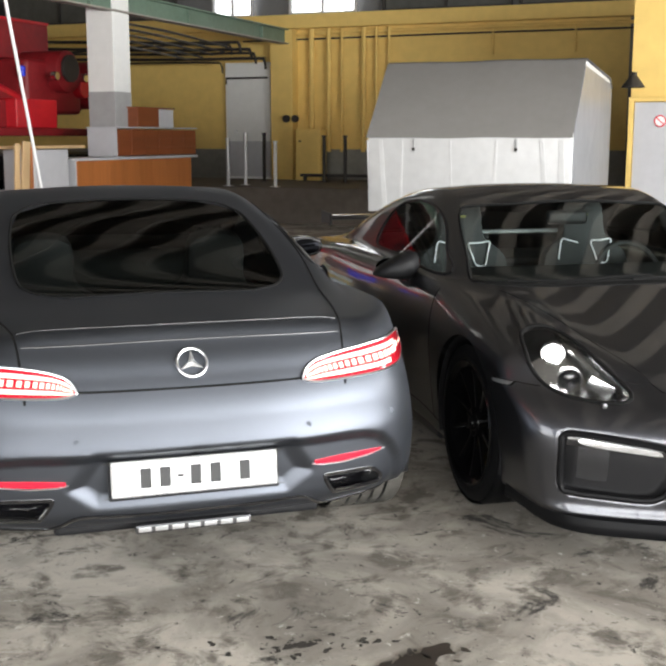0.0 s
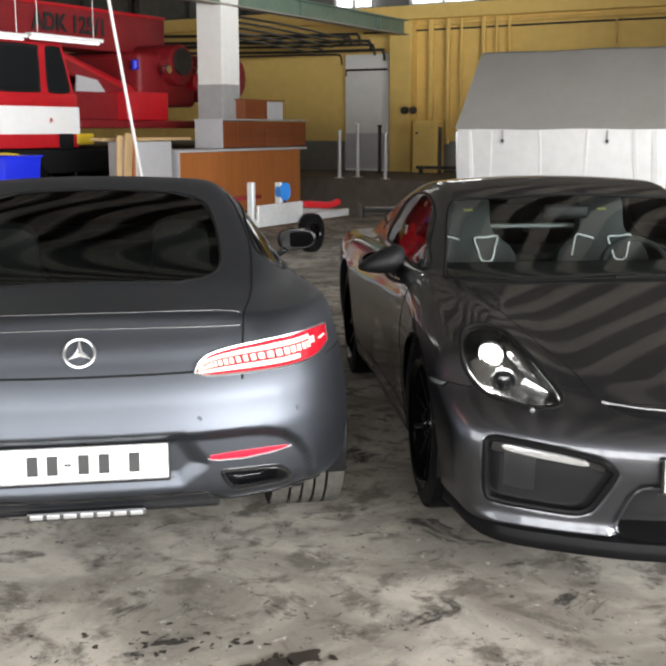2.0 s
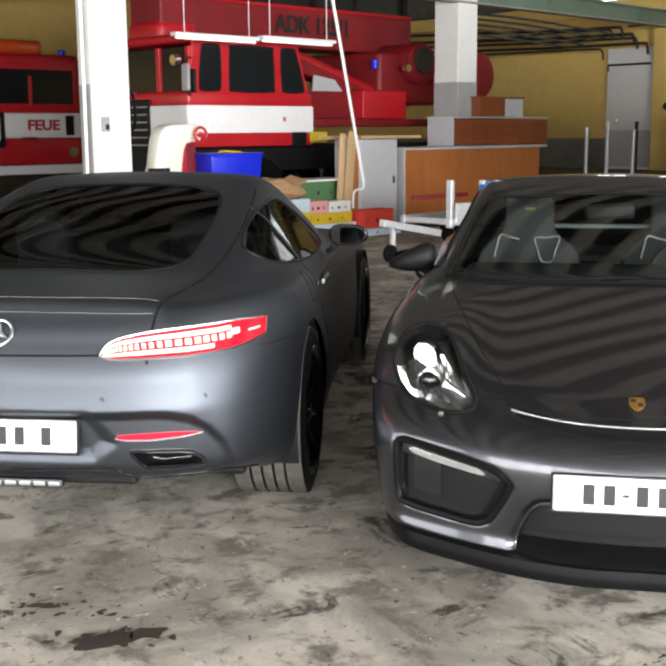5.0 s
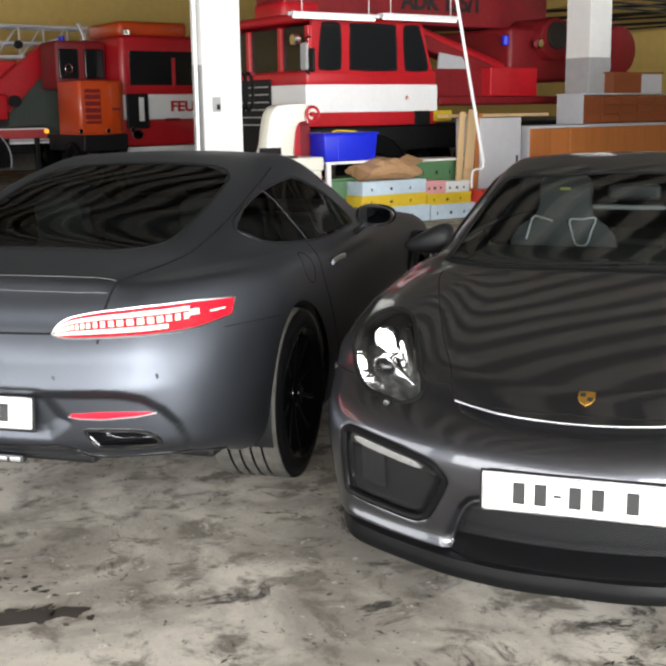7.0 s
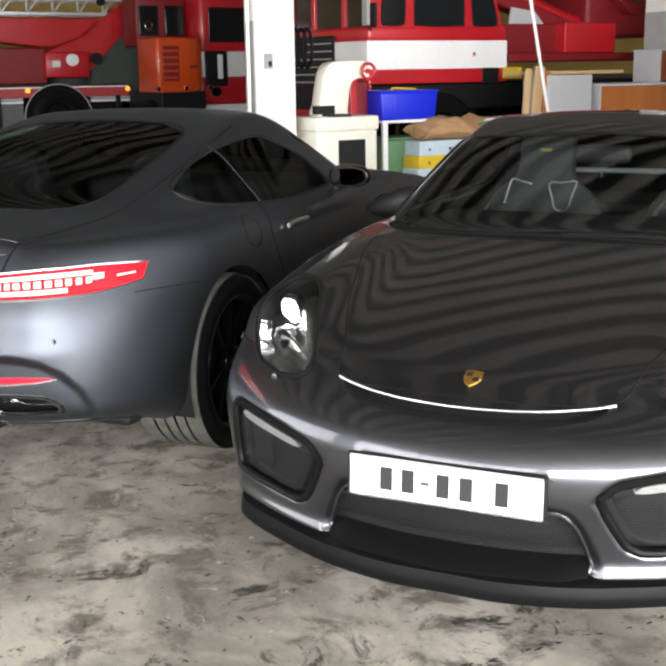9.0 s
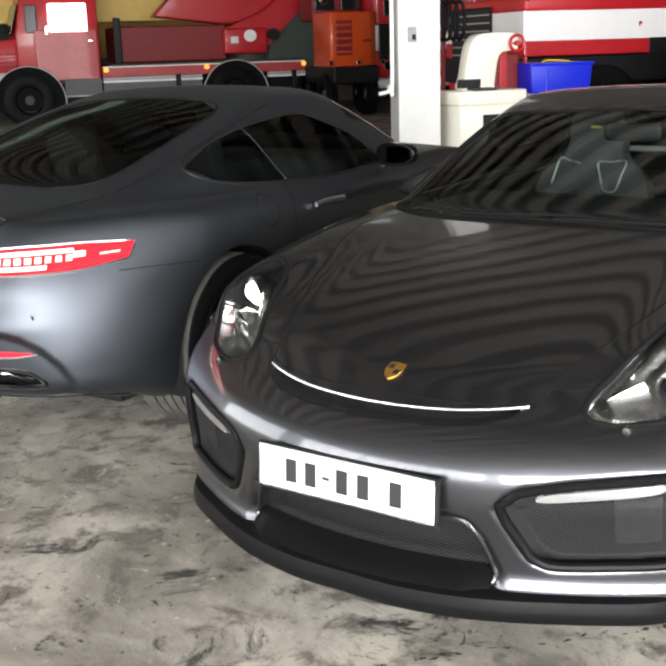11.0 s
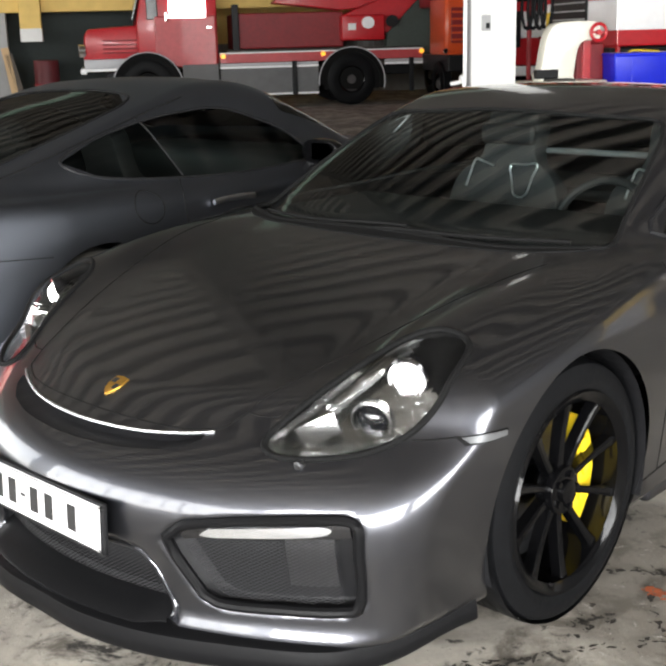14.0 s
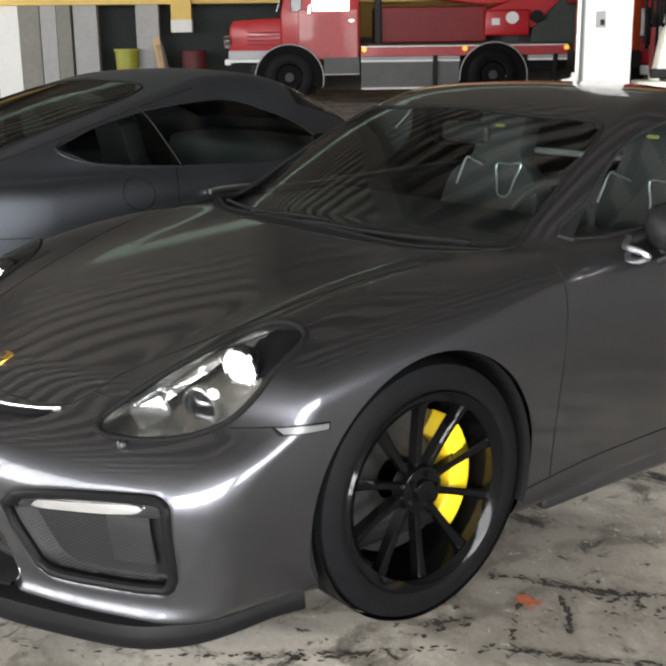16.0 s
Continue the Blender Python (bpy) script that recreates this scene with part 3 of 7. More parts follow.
B_MOUTH = [(0.0, 0.335), (0.25, 0.335), (0.30, 0.325), (0.33, 0.29), (0.362, 0.205), (0.368, 0.182), (0.355, 0.175), (0.0, 0.175)]
B_RIM = [(0.0, 0.337), (0.25, 0.336), (0.303, 0.324), (0.335, 0.283), (0.358, 0.222), (0.366, 0.192), (0.345, 0.1745), (0.25, 0.172), (0.0, 0.171)]
B_FOG = [(0.385, 0.377), (0.405, 0.405), (0.435, 0.425), (0.539, 0.445), (0.65, 0.457), (0.735, 0.462), (0.758, 0.452), (0.765, 0.431), (0.76, 0.275), (0.728, 0.244), (0.60, 0.237), (0.498, 0.234), (0.46, 0.247), (0.438, 0.27)]
B_LAMP = [(0.508, 0.600), (0.516, 0.578), (0.545, 0.567), (0.585, 0.563), (0.65, 0.566), (0.72, 0.578), (0.77, 0.61), (0.797, 0.66), (0.80, 0.70), (0.79, 0.735), (0.765, 0.762), (0.725, 0.779), (0.684, 0.783), (0.645, 0.773), (0.611, 0.750), (0.570, 0.699), (0.53, 0.640)]
B_VENT = [(0.0, 0.566), (0.2, 0.5695), (0.33, 0.5785), (0.385, 0.585), (0.36, 0.566), (0.3, 0.552), (0.2, 0.5445), (0.0, 0.541)]


def nose_field(x, y, z):
    ax = np.abs(x)
    side = B_WIDE(y) - np.where(z > 0.60, 0.90 * (z - 0.60) ** 2, 0.25 * (0.60 - z) ** 2) - ax
    top = B_TOP(y) + B_FENDER(y) * np.exp(-(((ax - 0.69) / 0.125) ** 2)) - 0.052 * ax**2 - z
    front = y - (B_FRONT(z) + 0.47 * ax**2 * (1 - 0.4 * step(0.55, 0.8, z)))
    front = front - 0.024 * step(0.034, -0.006, inside([(-0.2, 0.335)] + B_MOUTH + [(-0.2, 0.175)], ax, z)) * step(0.4, 0.3, y)
    front = front - 0.010 * step(0.020, -0.004, inside(B_FOG, ax, z)) * step(0.5, 0.4, y)
    back = B_BACK(z) - 0.3 * ax**2 - y
    low = z - 0.155
    body = smin(smin(smin(side, top, 0.075), front, 0.07), smin(back, low, 0.05), 0.05)
    cab = 0.765 - 0.52 * (z - 0.86) - 0.03 * (y - 1.9) ** 2 - ax
    roof = B_HOUSE(y - 0.30 * ax**2 * step(2.35, 1.75, y)) - 0.09 * ax**2 - z
    house = smin(cab, roof, 0.07)
    house = smin(smin(house, smin(y - 0.95, 3.9 - y, 0.05), 0.05), z - 0.76, 0.04)
    return smax(body, house, 0.02)


NOSE_YAW = -3.97
NOSE = pose(0, 0, 0, 0, 0, NOSE_YAW) @ pose(2.085, 0, 0)
B_SCREEN = [(0.0, 1.09), (0.35, 1.12), (0.56, 1.175), (0.665, 1.235), (0.69, 1.29), (0.655, 1.45), (0.60, 1.70), (0.565, 1.80), (0.51, 1.838), (0.25, 1.775), (0.0, 1.76)]
B_DOORWIN = [(1.47, 0.872), (1.62, 0.98), (1.80, 1.085), (2.0, 1.145), (2.3, 1.165), (2.6, 1.13), (2.75, 1.03), (2.72, 0.90), (2.3, 0.89)]


def build_nose():
    car = thing("sports_car", "dark metallic grey sports car with lit headlights, nose towards the viewer", "car", NOSE)
    g = hull_grid(nose_field, 0.75, 3.4, 0.42, 130, 120, 240)
    tests = [
        ("arch", wheel_gap(0.84, 0.34, 0.36)),
        ("arch2", wheel_gap(3.32, 0.345, 0.37)),
        ("mouth", lambda x, y, z: np.where(y < 0.3, inside(B_MOUTH + [(-a, b) for a, b in B_MOUTH[::-1]], x, z), 1.0)),
        ("fog", lambda x, y, z: np.where(y < 0.4, inside(B_FOG, x, z), 1.0)),
        ("vent", lambda x, y, z: np.where(y < 0.3, inside(B_VENT + [(-a, b) for a, b in B_VENT[::-1]], x, z), 1.0)),
        ("headlight", lambda x, y, z: np.where((y < 0.75) & (x > 0.4), inside(smooth_path(B_LAMP, 4, True), x, z), 1.0)),
        ("windscreen", lambda x, y, z: np.where((y > 1.0) & (y < 1.95) & (z > 0.84), inside(B_SCREEN + [(-a, b) for a, b in B_SCREEN[::-1]], x, y), 1.0)),
        ("side_window", lambda x, y, z: np.where((x > 0.45) & (z > 0.85), inside(B_DOORWIN, y, z), 1.0)),
        ("rear_window", lambda x, y, z: np.where((z > 0.95), inside([(-0.5, 2.65), (0.5, 2.65), (0.45, 3.4), (-0.45, 3.4)], x, y), 1.0)),
    ]
    v, f = regions(g, tests)
    body = part("body", hull_mesh("body", v, f[""], nose_field, m_agate), None, car)
    part("windscreen", hull_mesh("windscreen", v, f["windscreen"], nose_field, m_wind), None, car)
    part("rear_window", hull_mesh("rear_window", v, f["rear_window"], nose_field, m_wind), None, car)
    for s in (1, -1):
        for n, mm in (("side_window", m_wind), ("headlight", m_lens)):
            part(n if n != "headlight" else "headlight_lens", hull_mesh(n, v, f[n], nose_field, mm, s), None, car)
    for n, off, lab in (("mouth", (0, 0.11, 0), ""), ("vent", (0, 0.05, 0.0), "")):
        part("recess", mesh("recess", *recess(*both_sides(v, f[n]), off), m_black), None, car)
    for s in (1, -1):
        for n, off in (("fog", (0, 0.05, 0)), ("headlight", (-0.015, 0.055, -0.015))):
            p, ff = both_sides(v, f[n], False)
            p, ff = recess(p, ff, off, 0.94)
            bowl = mesh("recess", p * (s, 1, 1), ff, None, True, [m_bowl, m_gap] if n == "headlight" else [m_black])
            if n == "headlight":
                for k, poly in enumerate(bowl.polygons):
                    c = poly.center
                    poly.material_index = int(0.6 * (abs(c.x) - 0.66) + (c.z - 0.665) > 0.062)
            part("lamp_bowl" if n == "headlight" else "recess", bowl, None, car)
    whole = np.concatenate([np.array(f[k]) for k in f if len(f[k])])
    return car, body, Skin(*both_sides(v, whole))


nose, nose_body, nose_skin = build_nose()
for cy, rr, ww in ((0.84, 0.336, 0.245), (3.32, 0.343, 0.295)):
    for s in (1, -1):
        wheel("wheel", nose, pose(s * (0.872 - ww / 2), cy, rr, 0, 0, 0 if s > 0 else 180), rr, ww, 0.250, 10, m_yellow)
        part("arch_liner", arch_liner(0.362, 0.33), m_black, nose, m=pose(s * 0.87, cy, 0.34, 0, 0, 0 if s > 0 else 180))
number_plate(nose, pose(0.004, -0.122, 0.398, -3))
number_plate(coupe, pose(0, -0.012, 0.465, -6))

# ---- details on the cars ----
def front(pts):
    return [(x, -1.5, z) for x, z in pts]


def above(pts):
    return [(x, y, 2.5) for x, y in pts]


def flank(pts, s=1):
    return [(s * 2.5, y, z) for y, z in pts]


def seam(car, skin, pts, way, r=0.0028, name="panel_gap", material=None, lift=-0.0008, n=8):
    return part(name, tube(skin.line(smooth_path(pts, n), way, lift), r, 6), material or m_gap, car, smooth=True)


def lattice(poly, cell, wire, surf):
    """A pierced grille: diamonds cut from one sheet, inside an outline."""
    xs, zs = [p[0] for p in poly], [p[1] for p in poly]
    verts, faces, known = [], [], {}

    def vert(x, z):
        key = (round(x, 5), round(z, 5))
        if key not in known:
            known[key] = len(verts)
            verts.append(surf(x, z))
        return known[key]

    i0, i1, j0, j1 = int(min(xs) / cell) - 1, int(max(xs) / cell) + 1, int(min(zs) / cell * 1.6) - 1, int(max(zs) / cell * 1.6) + 1
    h = cell / 1.6
    for i in range(i0, i1 + 1):
        for j in range(j0, j1 + 1):
            if (i + j) % 2:
                continue
            x, z = i * cell, j * h
            if inside(poly, np.array(x), np.array(z)) > 0:
                continue
            out = [(x - cell, z), (x, z + h), (x + cell, z), (x, z - h)]
            k = 1 - wire / cell
            inn = [(x + (a - x) * k, z + (b - z) * k) for a, b in out]
            o, n = [vert(*q) for q in out], [vert(*q) for q in inn]
            for a in range(4):
                faces.append((o[a], o[(a + 1) % 4], n[(a + 1) % 4], n[a]))
    return verts, faces


def door_mirror(car, m, s, material, arm, size=1.0):
    """A door mirror: a rounded housing that narrows outwards, the glass in its open face, a forked foot."""
    mir = new("door_mirror")
    mir.parent = car
    mir.matrix_basis = m @ Matrix.Scale(size, 4)

    def squash(c, e):
        return math.copysign(abs(c) ** e, c)

    def spot(a, b, k=1.0):
        x, y, z = squash(math.cos(b), 0.72) * squash(math.cos(a), 0.8), squash(math.cos(b), 0.72) * squash(math.sin(a), 0.8), squash(math.sin(b), 0.8)
        thin = 1.08 - 0.22 * (0.5 + 0.5 * x * s) if arm > 0 else 1.35 - 0.95 * (0.5 + 0.5 * x * s)
        return Vector((x * 0.118 * k, (max(y, -0.42) if arm > 0 else min(y, 0.42)) * 0.085 * (1 - 0.22 * x * s), (z * 0.066 * thin - (0.0 if arm > 0 else 0.026) * x * s) * k))

    bm = bmesh.new()
    na, nb = 40, 20
    rows = [[bm.verts.new(spot(2 * math.pi * i / na, math.pi * (j / nb - 0.5) * 0.998)) for i in range(na)] for j in range(nb + 1)]
    for p, q in zip(rows, rows[1:]):
        for i in range(na):
            bm.faces.new((p[i], p[(i + 1) % na], q[(i + 1) % na], q[i]))
    bm.faces.new(rows[0][::-1])
    bm.faces.new(rows[-1])
    part("housing", bm, material, mir, smooth=True, angle=0.9)
    glass = prism([(0.094 * squash(math.cos(a), 0.8), 0.046 * squash(math.sin(a), 0.8)) for a in np.linspace(0, 2 * math.pi, 28, endpoint=False)], 0.004, (0, -0.037 * arm - 0.002, 0), "y", 0.0015)
    part("mirror_glass", glass, m_mirror, mir)
    part("foot", tube(smooth_path([(-s * 0.05, 0.0, -0.045), (-s * 0.085, -0.02, -0.072), (-s * 0.13, -0.05 if arm < 0 else 0.0, -0.105)], 4), 0.018, 10, flat=0.6), m_black, mir, smooth=True)
    if arm < 0:
        part("foot", tube(smooth_path([(-s * 0.02, -0.01, -0.050), (-s * 0.04, -0.03, -0.078), (-s * 0.12, -0.075, -0.115)], 4), 0.013, 10, flat=0.6), m_black, mir, smooth=True)
    return mir


def seat(car, m, lit=True):
    st = new("seat")
    st.parent = car
    st.matrix_basis = m
    prof = [(-0.24, 0.0), (-0.27, 0.25), (-0.24, 0.46), (-0.13, 0.56), (-0.12, 0.72), (-0.06, 0.77), (0.06, 0.77), (0.12, 0.72), (0.13, 0.56), (0.24, 0.46), (0.27, 0.25), (0.24, 0.0)]
    part("backrest", prism([tuple(q) for q in smooth_path(prof, 3)], 0.10, (0, 0, 0), "y", 0.02), m_cloth if lit else m_seat, st, smooth=True)
    part("cushion", box((0.50, 0.50, 0.16), (0, -0.22, -0.02), 0.05, 3), m_seat, st, smooth=True)
    if lit:
        # this slot's trim is left open: drawn only along the edges that catch light
        part("slot_trim", tube(smooth_path([(-0.172, -0.008, 0.425), (-0.160, -0.008, 0.48), (-0.142, -0.008, 0.535), (-0.10, -0.008, 0.528), (-0.05, -0.008, 0.515)], 4), 0.0048, 6), m_alu, st, smooth=True)
        part("slot_trim", tube(smooth_path([(0.03, -0.008, 0.52), (0.09, -0.008, 0.525), (0.15, -0.008, 0.53), (0.135, -0.008, 0.47), (0.115, -0.008, 0.405), (0.065, -0.008, 0.405), (0.045, -0.008, 0.46)], 4, True), 0.0048, 6, True), m_alu, st, smooth=True)
        part("stitched_mark", box((0.050, 0.004, 0.012), (0.0, -0.003, 0.672), 0.002), m_thread, st, "yellow stitching on the headrest")
    return st


# the satin coupe
YP = (0, 1, 0)
for s in (1, -1):
    way = (-0.55 * s, 1, 0)

    def side_pts(pts):
        return [(s * x + 0.55 * s * 1.0, y - 1.0, z) for x, y, z in pts]

    up = [(0.352, 0.0, 0.742), (0.375, 0.0, 0.768), (0.43, 0.0, 0.792), (0.53, 0.03, 0.809), (0.66, 0.12, 0.818), (0.76, 0.26, 0.818), (0.835, 0.43, 0.805)]
    dn = [(0.352, 0.0, 0.738), (0.385, 0.0, 0.729), (0.43, 0.0, 0.727), (0.53, 0.03, 0.728), (0.66, 0.12, 0.731), (0.76, 0.25, 0.734), (0.832, 0.40, 0.752)]
    lamp = part("tail_light", coupe_skin.sheet(side_pts(up), side_pts(dn), way, 40, 8, 0.010, 0.014), m_red, coupe, "lit red tail light with glowing bars", smooth=True)
    rim_pts = list(smooth_path(side_pts(up), 5)) + list(smooth_path(side_pts(dn), 5))[::-1]
    part("bezel", tube(coupe_skin.line(rim_pts, way, 0.007), 0.0045, 6, True), m_alu, lamp, smooth=True)

    def between(k, span, fine=10, hop=3):
        a, b = smooth_path(side_pts(up), fine), smooth_path(side_pts(dn), fine)
        i0, i1 = int(span[0] * (len(a) - 1)), int(span[1] * (len(a) - 1))
        return [tuple(a[i] * (1 - k) + b[i] * k) for i in range(i0, i1 + 1, hop)]

    for k0, k1, span in ((0.17, 0.33, (0.10, 0.80)), (0.70, 0.86, (0.07, 0.74))):
        part("light_bar", coupe_skin.sheet(between(k0, span), between(k1, span), way, 30, 2, 0.0125, 0.004), m_led, lamp)
    for q in range(22):
        c = 0.085 + 0.033 * q
        part("light_segment", coupe_skin.sheet(between(0.40, (c, c + 0.021), 60, 1), between(0.62, (c, c + 0.021), 60, 1), way, 2, 2, 0.0125, 0.004), m_led, lamp)
    part("light_point", coupe_skin.sheet(between(0.30, (0.80, 0.84), 60, 1), between(0.52, (0.80, 0.84), 60, 1), way, 2, 2, 0.0125, 0.004), m_led, lamp)
    part("light_dash", coupe_skin.sheet(between(0.46, (0.885, 0.945), 60, 1), between(0.54, (0.885, 0.945), 60, 1), way, 4, 2, 0.0125, 0.003), m_led, lamp)
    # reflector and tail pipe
    rf = part("reflector", coupe_skin.sheet([(s * x, -1.5, z) for x, z in ((0.392, 0.467), (0.48, 0.472), (0.58, 0.471), (0.652, 0.466))], [(s * x, -1.5, z) for x, z in ((0.394, 0.455), (0.48, 0.452), (0.58, 0.455), (0.645, 0.461))], YP, 24, 4, 0.006, 0.01), m_redglow, coupe, smooth=True)
    part("trim", tube(coupe_skin.line([(s * x, -1.5, z) for x, z in ((0.385, 0.458), (0.42, 0.449), (0.50, 0.446), (0.60, 0.452), (0.665, 0.462))], YP, 0.004), 0.003, 6), m_alu, rf)
    pipe = new("tail_pipe")
    pipe.parent = coupe
    ring = smooth_path([(s * x, -1.5, z) for x, z in A_PIPE], 6, True)
    line = coupe_skin.line(ring, YP, 0.0)
    part("rim", tube(line, 0.008, 8, True), m_gloss, pipe, smooth=True)
    part("trim", tube([p + Vector((0, -0.003, 0.006)) for p in line[:30]], 0.002, 6), m_disc, pipe, smooth=True)
    # mirror, handle, fuel flap, gaps
    door_mirror(coupe, pose(s * 0.968, 2.14, 0.945, 0, 0, 0), s, m_rim, 1, 0.85)
    hd = coupe_skin.line(flank([(1.50, 0.790), (1.56, 0.796), (1.66, 0.797), (1.75, 0.792)], s), (-s, 0, 0), 0.016)
    part("door_handle", tube(hd, 0.012, 10, flat=0.7), m_alu if s > 0 else m_silver, coupe, "polished door handle", smooth=True)
    seam(coupe, coupe_skin, flank([(1.41, 0.90), (1.375, 0.86), (1.35, 0.78), (1.36, 0.68), (1.42, 0.5), (1.50, 0.3)], s), (-s, 0, 0))
    seam(coupe, coupe_skin, flank([(0.36, 0.715), (0.5, 0.71), (0.68, 0.70)], s), (-s, 0, 0), 0.002)
    seam(coupe, coupe_skin, [(s * 2.5, 1.43 - 0.07 * k, 0.905 + 0.235 * k) for k in (0, 0.3, 0.6, 1)], (-s, 0, 0), 0.003, "window_pillar", m_black, 0.0005)
    seam(coupe, coupe_skin, above([(s * 0.50, 0.02), (s * 0.515, 0.12), (s * 0.565, 0.4), (s * 0.60, 0.7), (s * 0.62, 1.0), (s * 0.605, 1.4), (s * 0.58, 1.66)]), (0, 0, -1), 0.0042)
    edge = coupe_skin.line([(s * 2.5, y, z) for y, z in smooth_path(A_SIDE_WIN, 5, True)], (-s, 0, 0), 0.001)
    part("window_seal", tube(edge, 0.006, 6, True), m_black, coupe, smooth=True)
    sn = coupe_skin.line([(s * 0.68, -1.5, 0.594)], YP, 0.0)[0]
    part("parking_sensor", cyl(0.009, 0.002, sn, "y", 16), m_silver, coupe, smooth=True)
    sn = coupe_skin.line([(s * 0.36, -1.5, 0.60)], YP, 0.0)[0]
    part("parking_sensor", cyl(0.009, 0.002, sn, "y", 16), m_silver, coupe, smooth=True)
flap = coupe_skin.line([(2.5, 1.165 + 0.075 * math.cos(a), 0.815 + 0.062 * math.sin(a)) for a in np.linspace(0, 2 * math.pi, 40, endpoint=False)], (-1, 0, 0), 0.0)
part("fuel_flap_gap", tube(flap, 0.0022, 6, True), m_gap, coupe)
seam(coupe, coupe_skin, front([(-0.36, 0.742), (-0.2, 0.741), (0.0, 0.740), (0.2, 0.741), (0.36, 0.742)]), YP, 0.004)
# pale steel tubes draw the highlights along the spoiler's edge and gap
seam(coupe, coupe_skin, front([(-0.5, 0.868), (-0.25, 0.874), (0.0, 0.876), (0.25, 0.874), (0.5, 0.868)]), YP, 0.003, "spoiler_edge", m_disc, 0.0)
seam(coupe, coupe_skin, above([(-0.51, 0.165), (-0.25, 0.12), (0.0, 0.11), (0.25, 0.12), (0.51, 0.165)]), (0, 0, -1), 0.0028, "spoiler_gap", m_disc, 0.0)
edge = coupe_skin.line(above([tuple(q) for q in smooth_path(A_REAR_WIN[1:-1] + [(-a, b) for a, b in A_REAR_WIN[::-1]][1:-1], 5, True)]), (0, 0, -1), 0.001)
part("window_seal", tube(edge, 0.006, 6, True), m_gap, coupe, smooth=True)
# badge: ring and three rays
badge = new("badge")
badge.parent = coupe
badge.matrix_basis = pose(0, 0.012, 0.812, -32)
part("ring", tube([(0.046 * math.cos(a), 0, 0.046 * math.sin(a)) for a in np.linspace(0, 2 * math.pi, 40, endpoint=False)], 0.005, 8, True), m_alu, badge, smooth=True)
for k in range(3):
    a = math.radians(90 + 120 * k)
    b1, b2 = a + 2.6, a - 2.6
    bm = bmesh.new()
    tip = bm.verts.new((0.043 * math.cos(a), -0.001, 0.043 * math.sin(a)))
    l, r_ = [bm.verts.new((0.011 * math.cos(q), 0.001, 0.011 * math.sin(q))) for q in (a + 1.05, a - 1.05)]
    hub, low = bm.verts.new((0, -0.007, 0)), bm.verts.new((0, 0.002, 0))
    for f in ((tip, l, hub), (tip, hub, r_), (tip, low, l), (tip, r_, low)):
        bm.faces.new(f)
    part("ray", bm, m_alu, badge)
# lower apron: dark diffuser with a fog lamp bar
lowline = [(-0.80, 0.262), (-0.70, 0.290), (-0.58, 0.296), (-0.46, 0.292), (-0.41, 0.312), (-0.35, 0.342), (-0.2, 0.338), (0.0, 0.336), (0.2, 0.338), (0.35, 0.342), (0.41, 0.312), (0.46, 0.292), (0.58, 0.296), (0.70, 0.290), (0.80, 0.262)]
part("apron_trim", tube(coupe_skin.line(front([tuple(q) for q in smooth_path(lowline, 4)]), YP, 0.002), 0.006, 8), m_gloss, coupe, smooth=True)
part("diffuser", box((0.86, 0.30, 0.05), (0, 0.24, 0.290), 0.015), m_black, coupe)
fl = part("rear_fog_lamp", box((0.37, 0.03, 0.028), (0.0, 0.045, 0.284), 0.006), m_disc, coupe, "clear rear lamp bar under the bumper")
for k in range(7):
    part("lens", box((0.04, 0.006, 0.016), (-0.156 + 0.052 * k, 0.028, 0.284), 0.003), m_alu, fl)
part("underbody", box((1.5, 3.9, 0.06), (0, 2.35, 0.24), 0.02), m_black, coupe)
part("cabin_floor", box((1.3, 2.2, 0.05), (0, 1.7, 0.55), 0.02), m_seat, coupe)
part("dashboard", box((1.25, 0.4, 0.22), (0, 2.5, 0.80), 0.06, 3), m_seat, coupe, smooth=True)
for s in (1, -1):
    seat(coupe, pose(s * 0.36, 1.62, 0.36, -14, 0, 180), False)

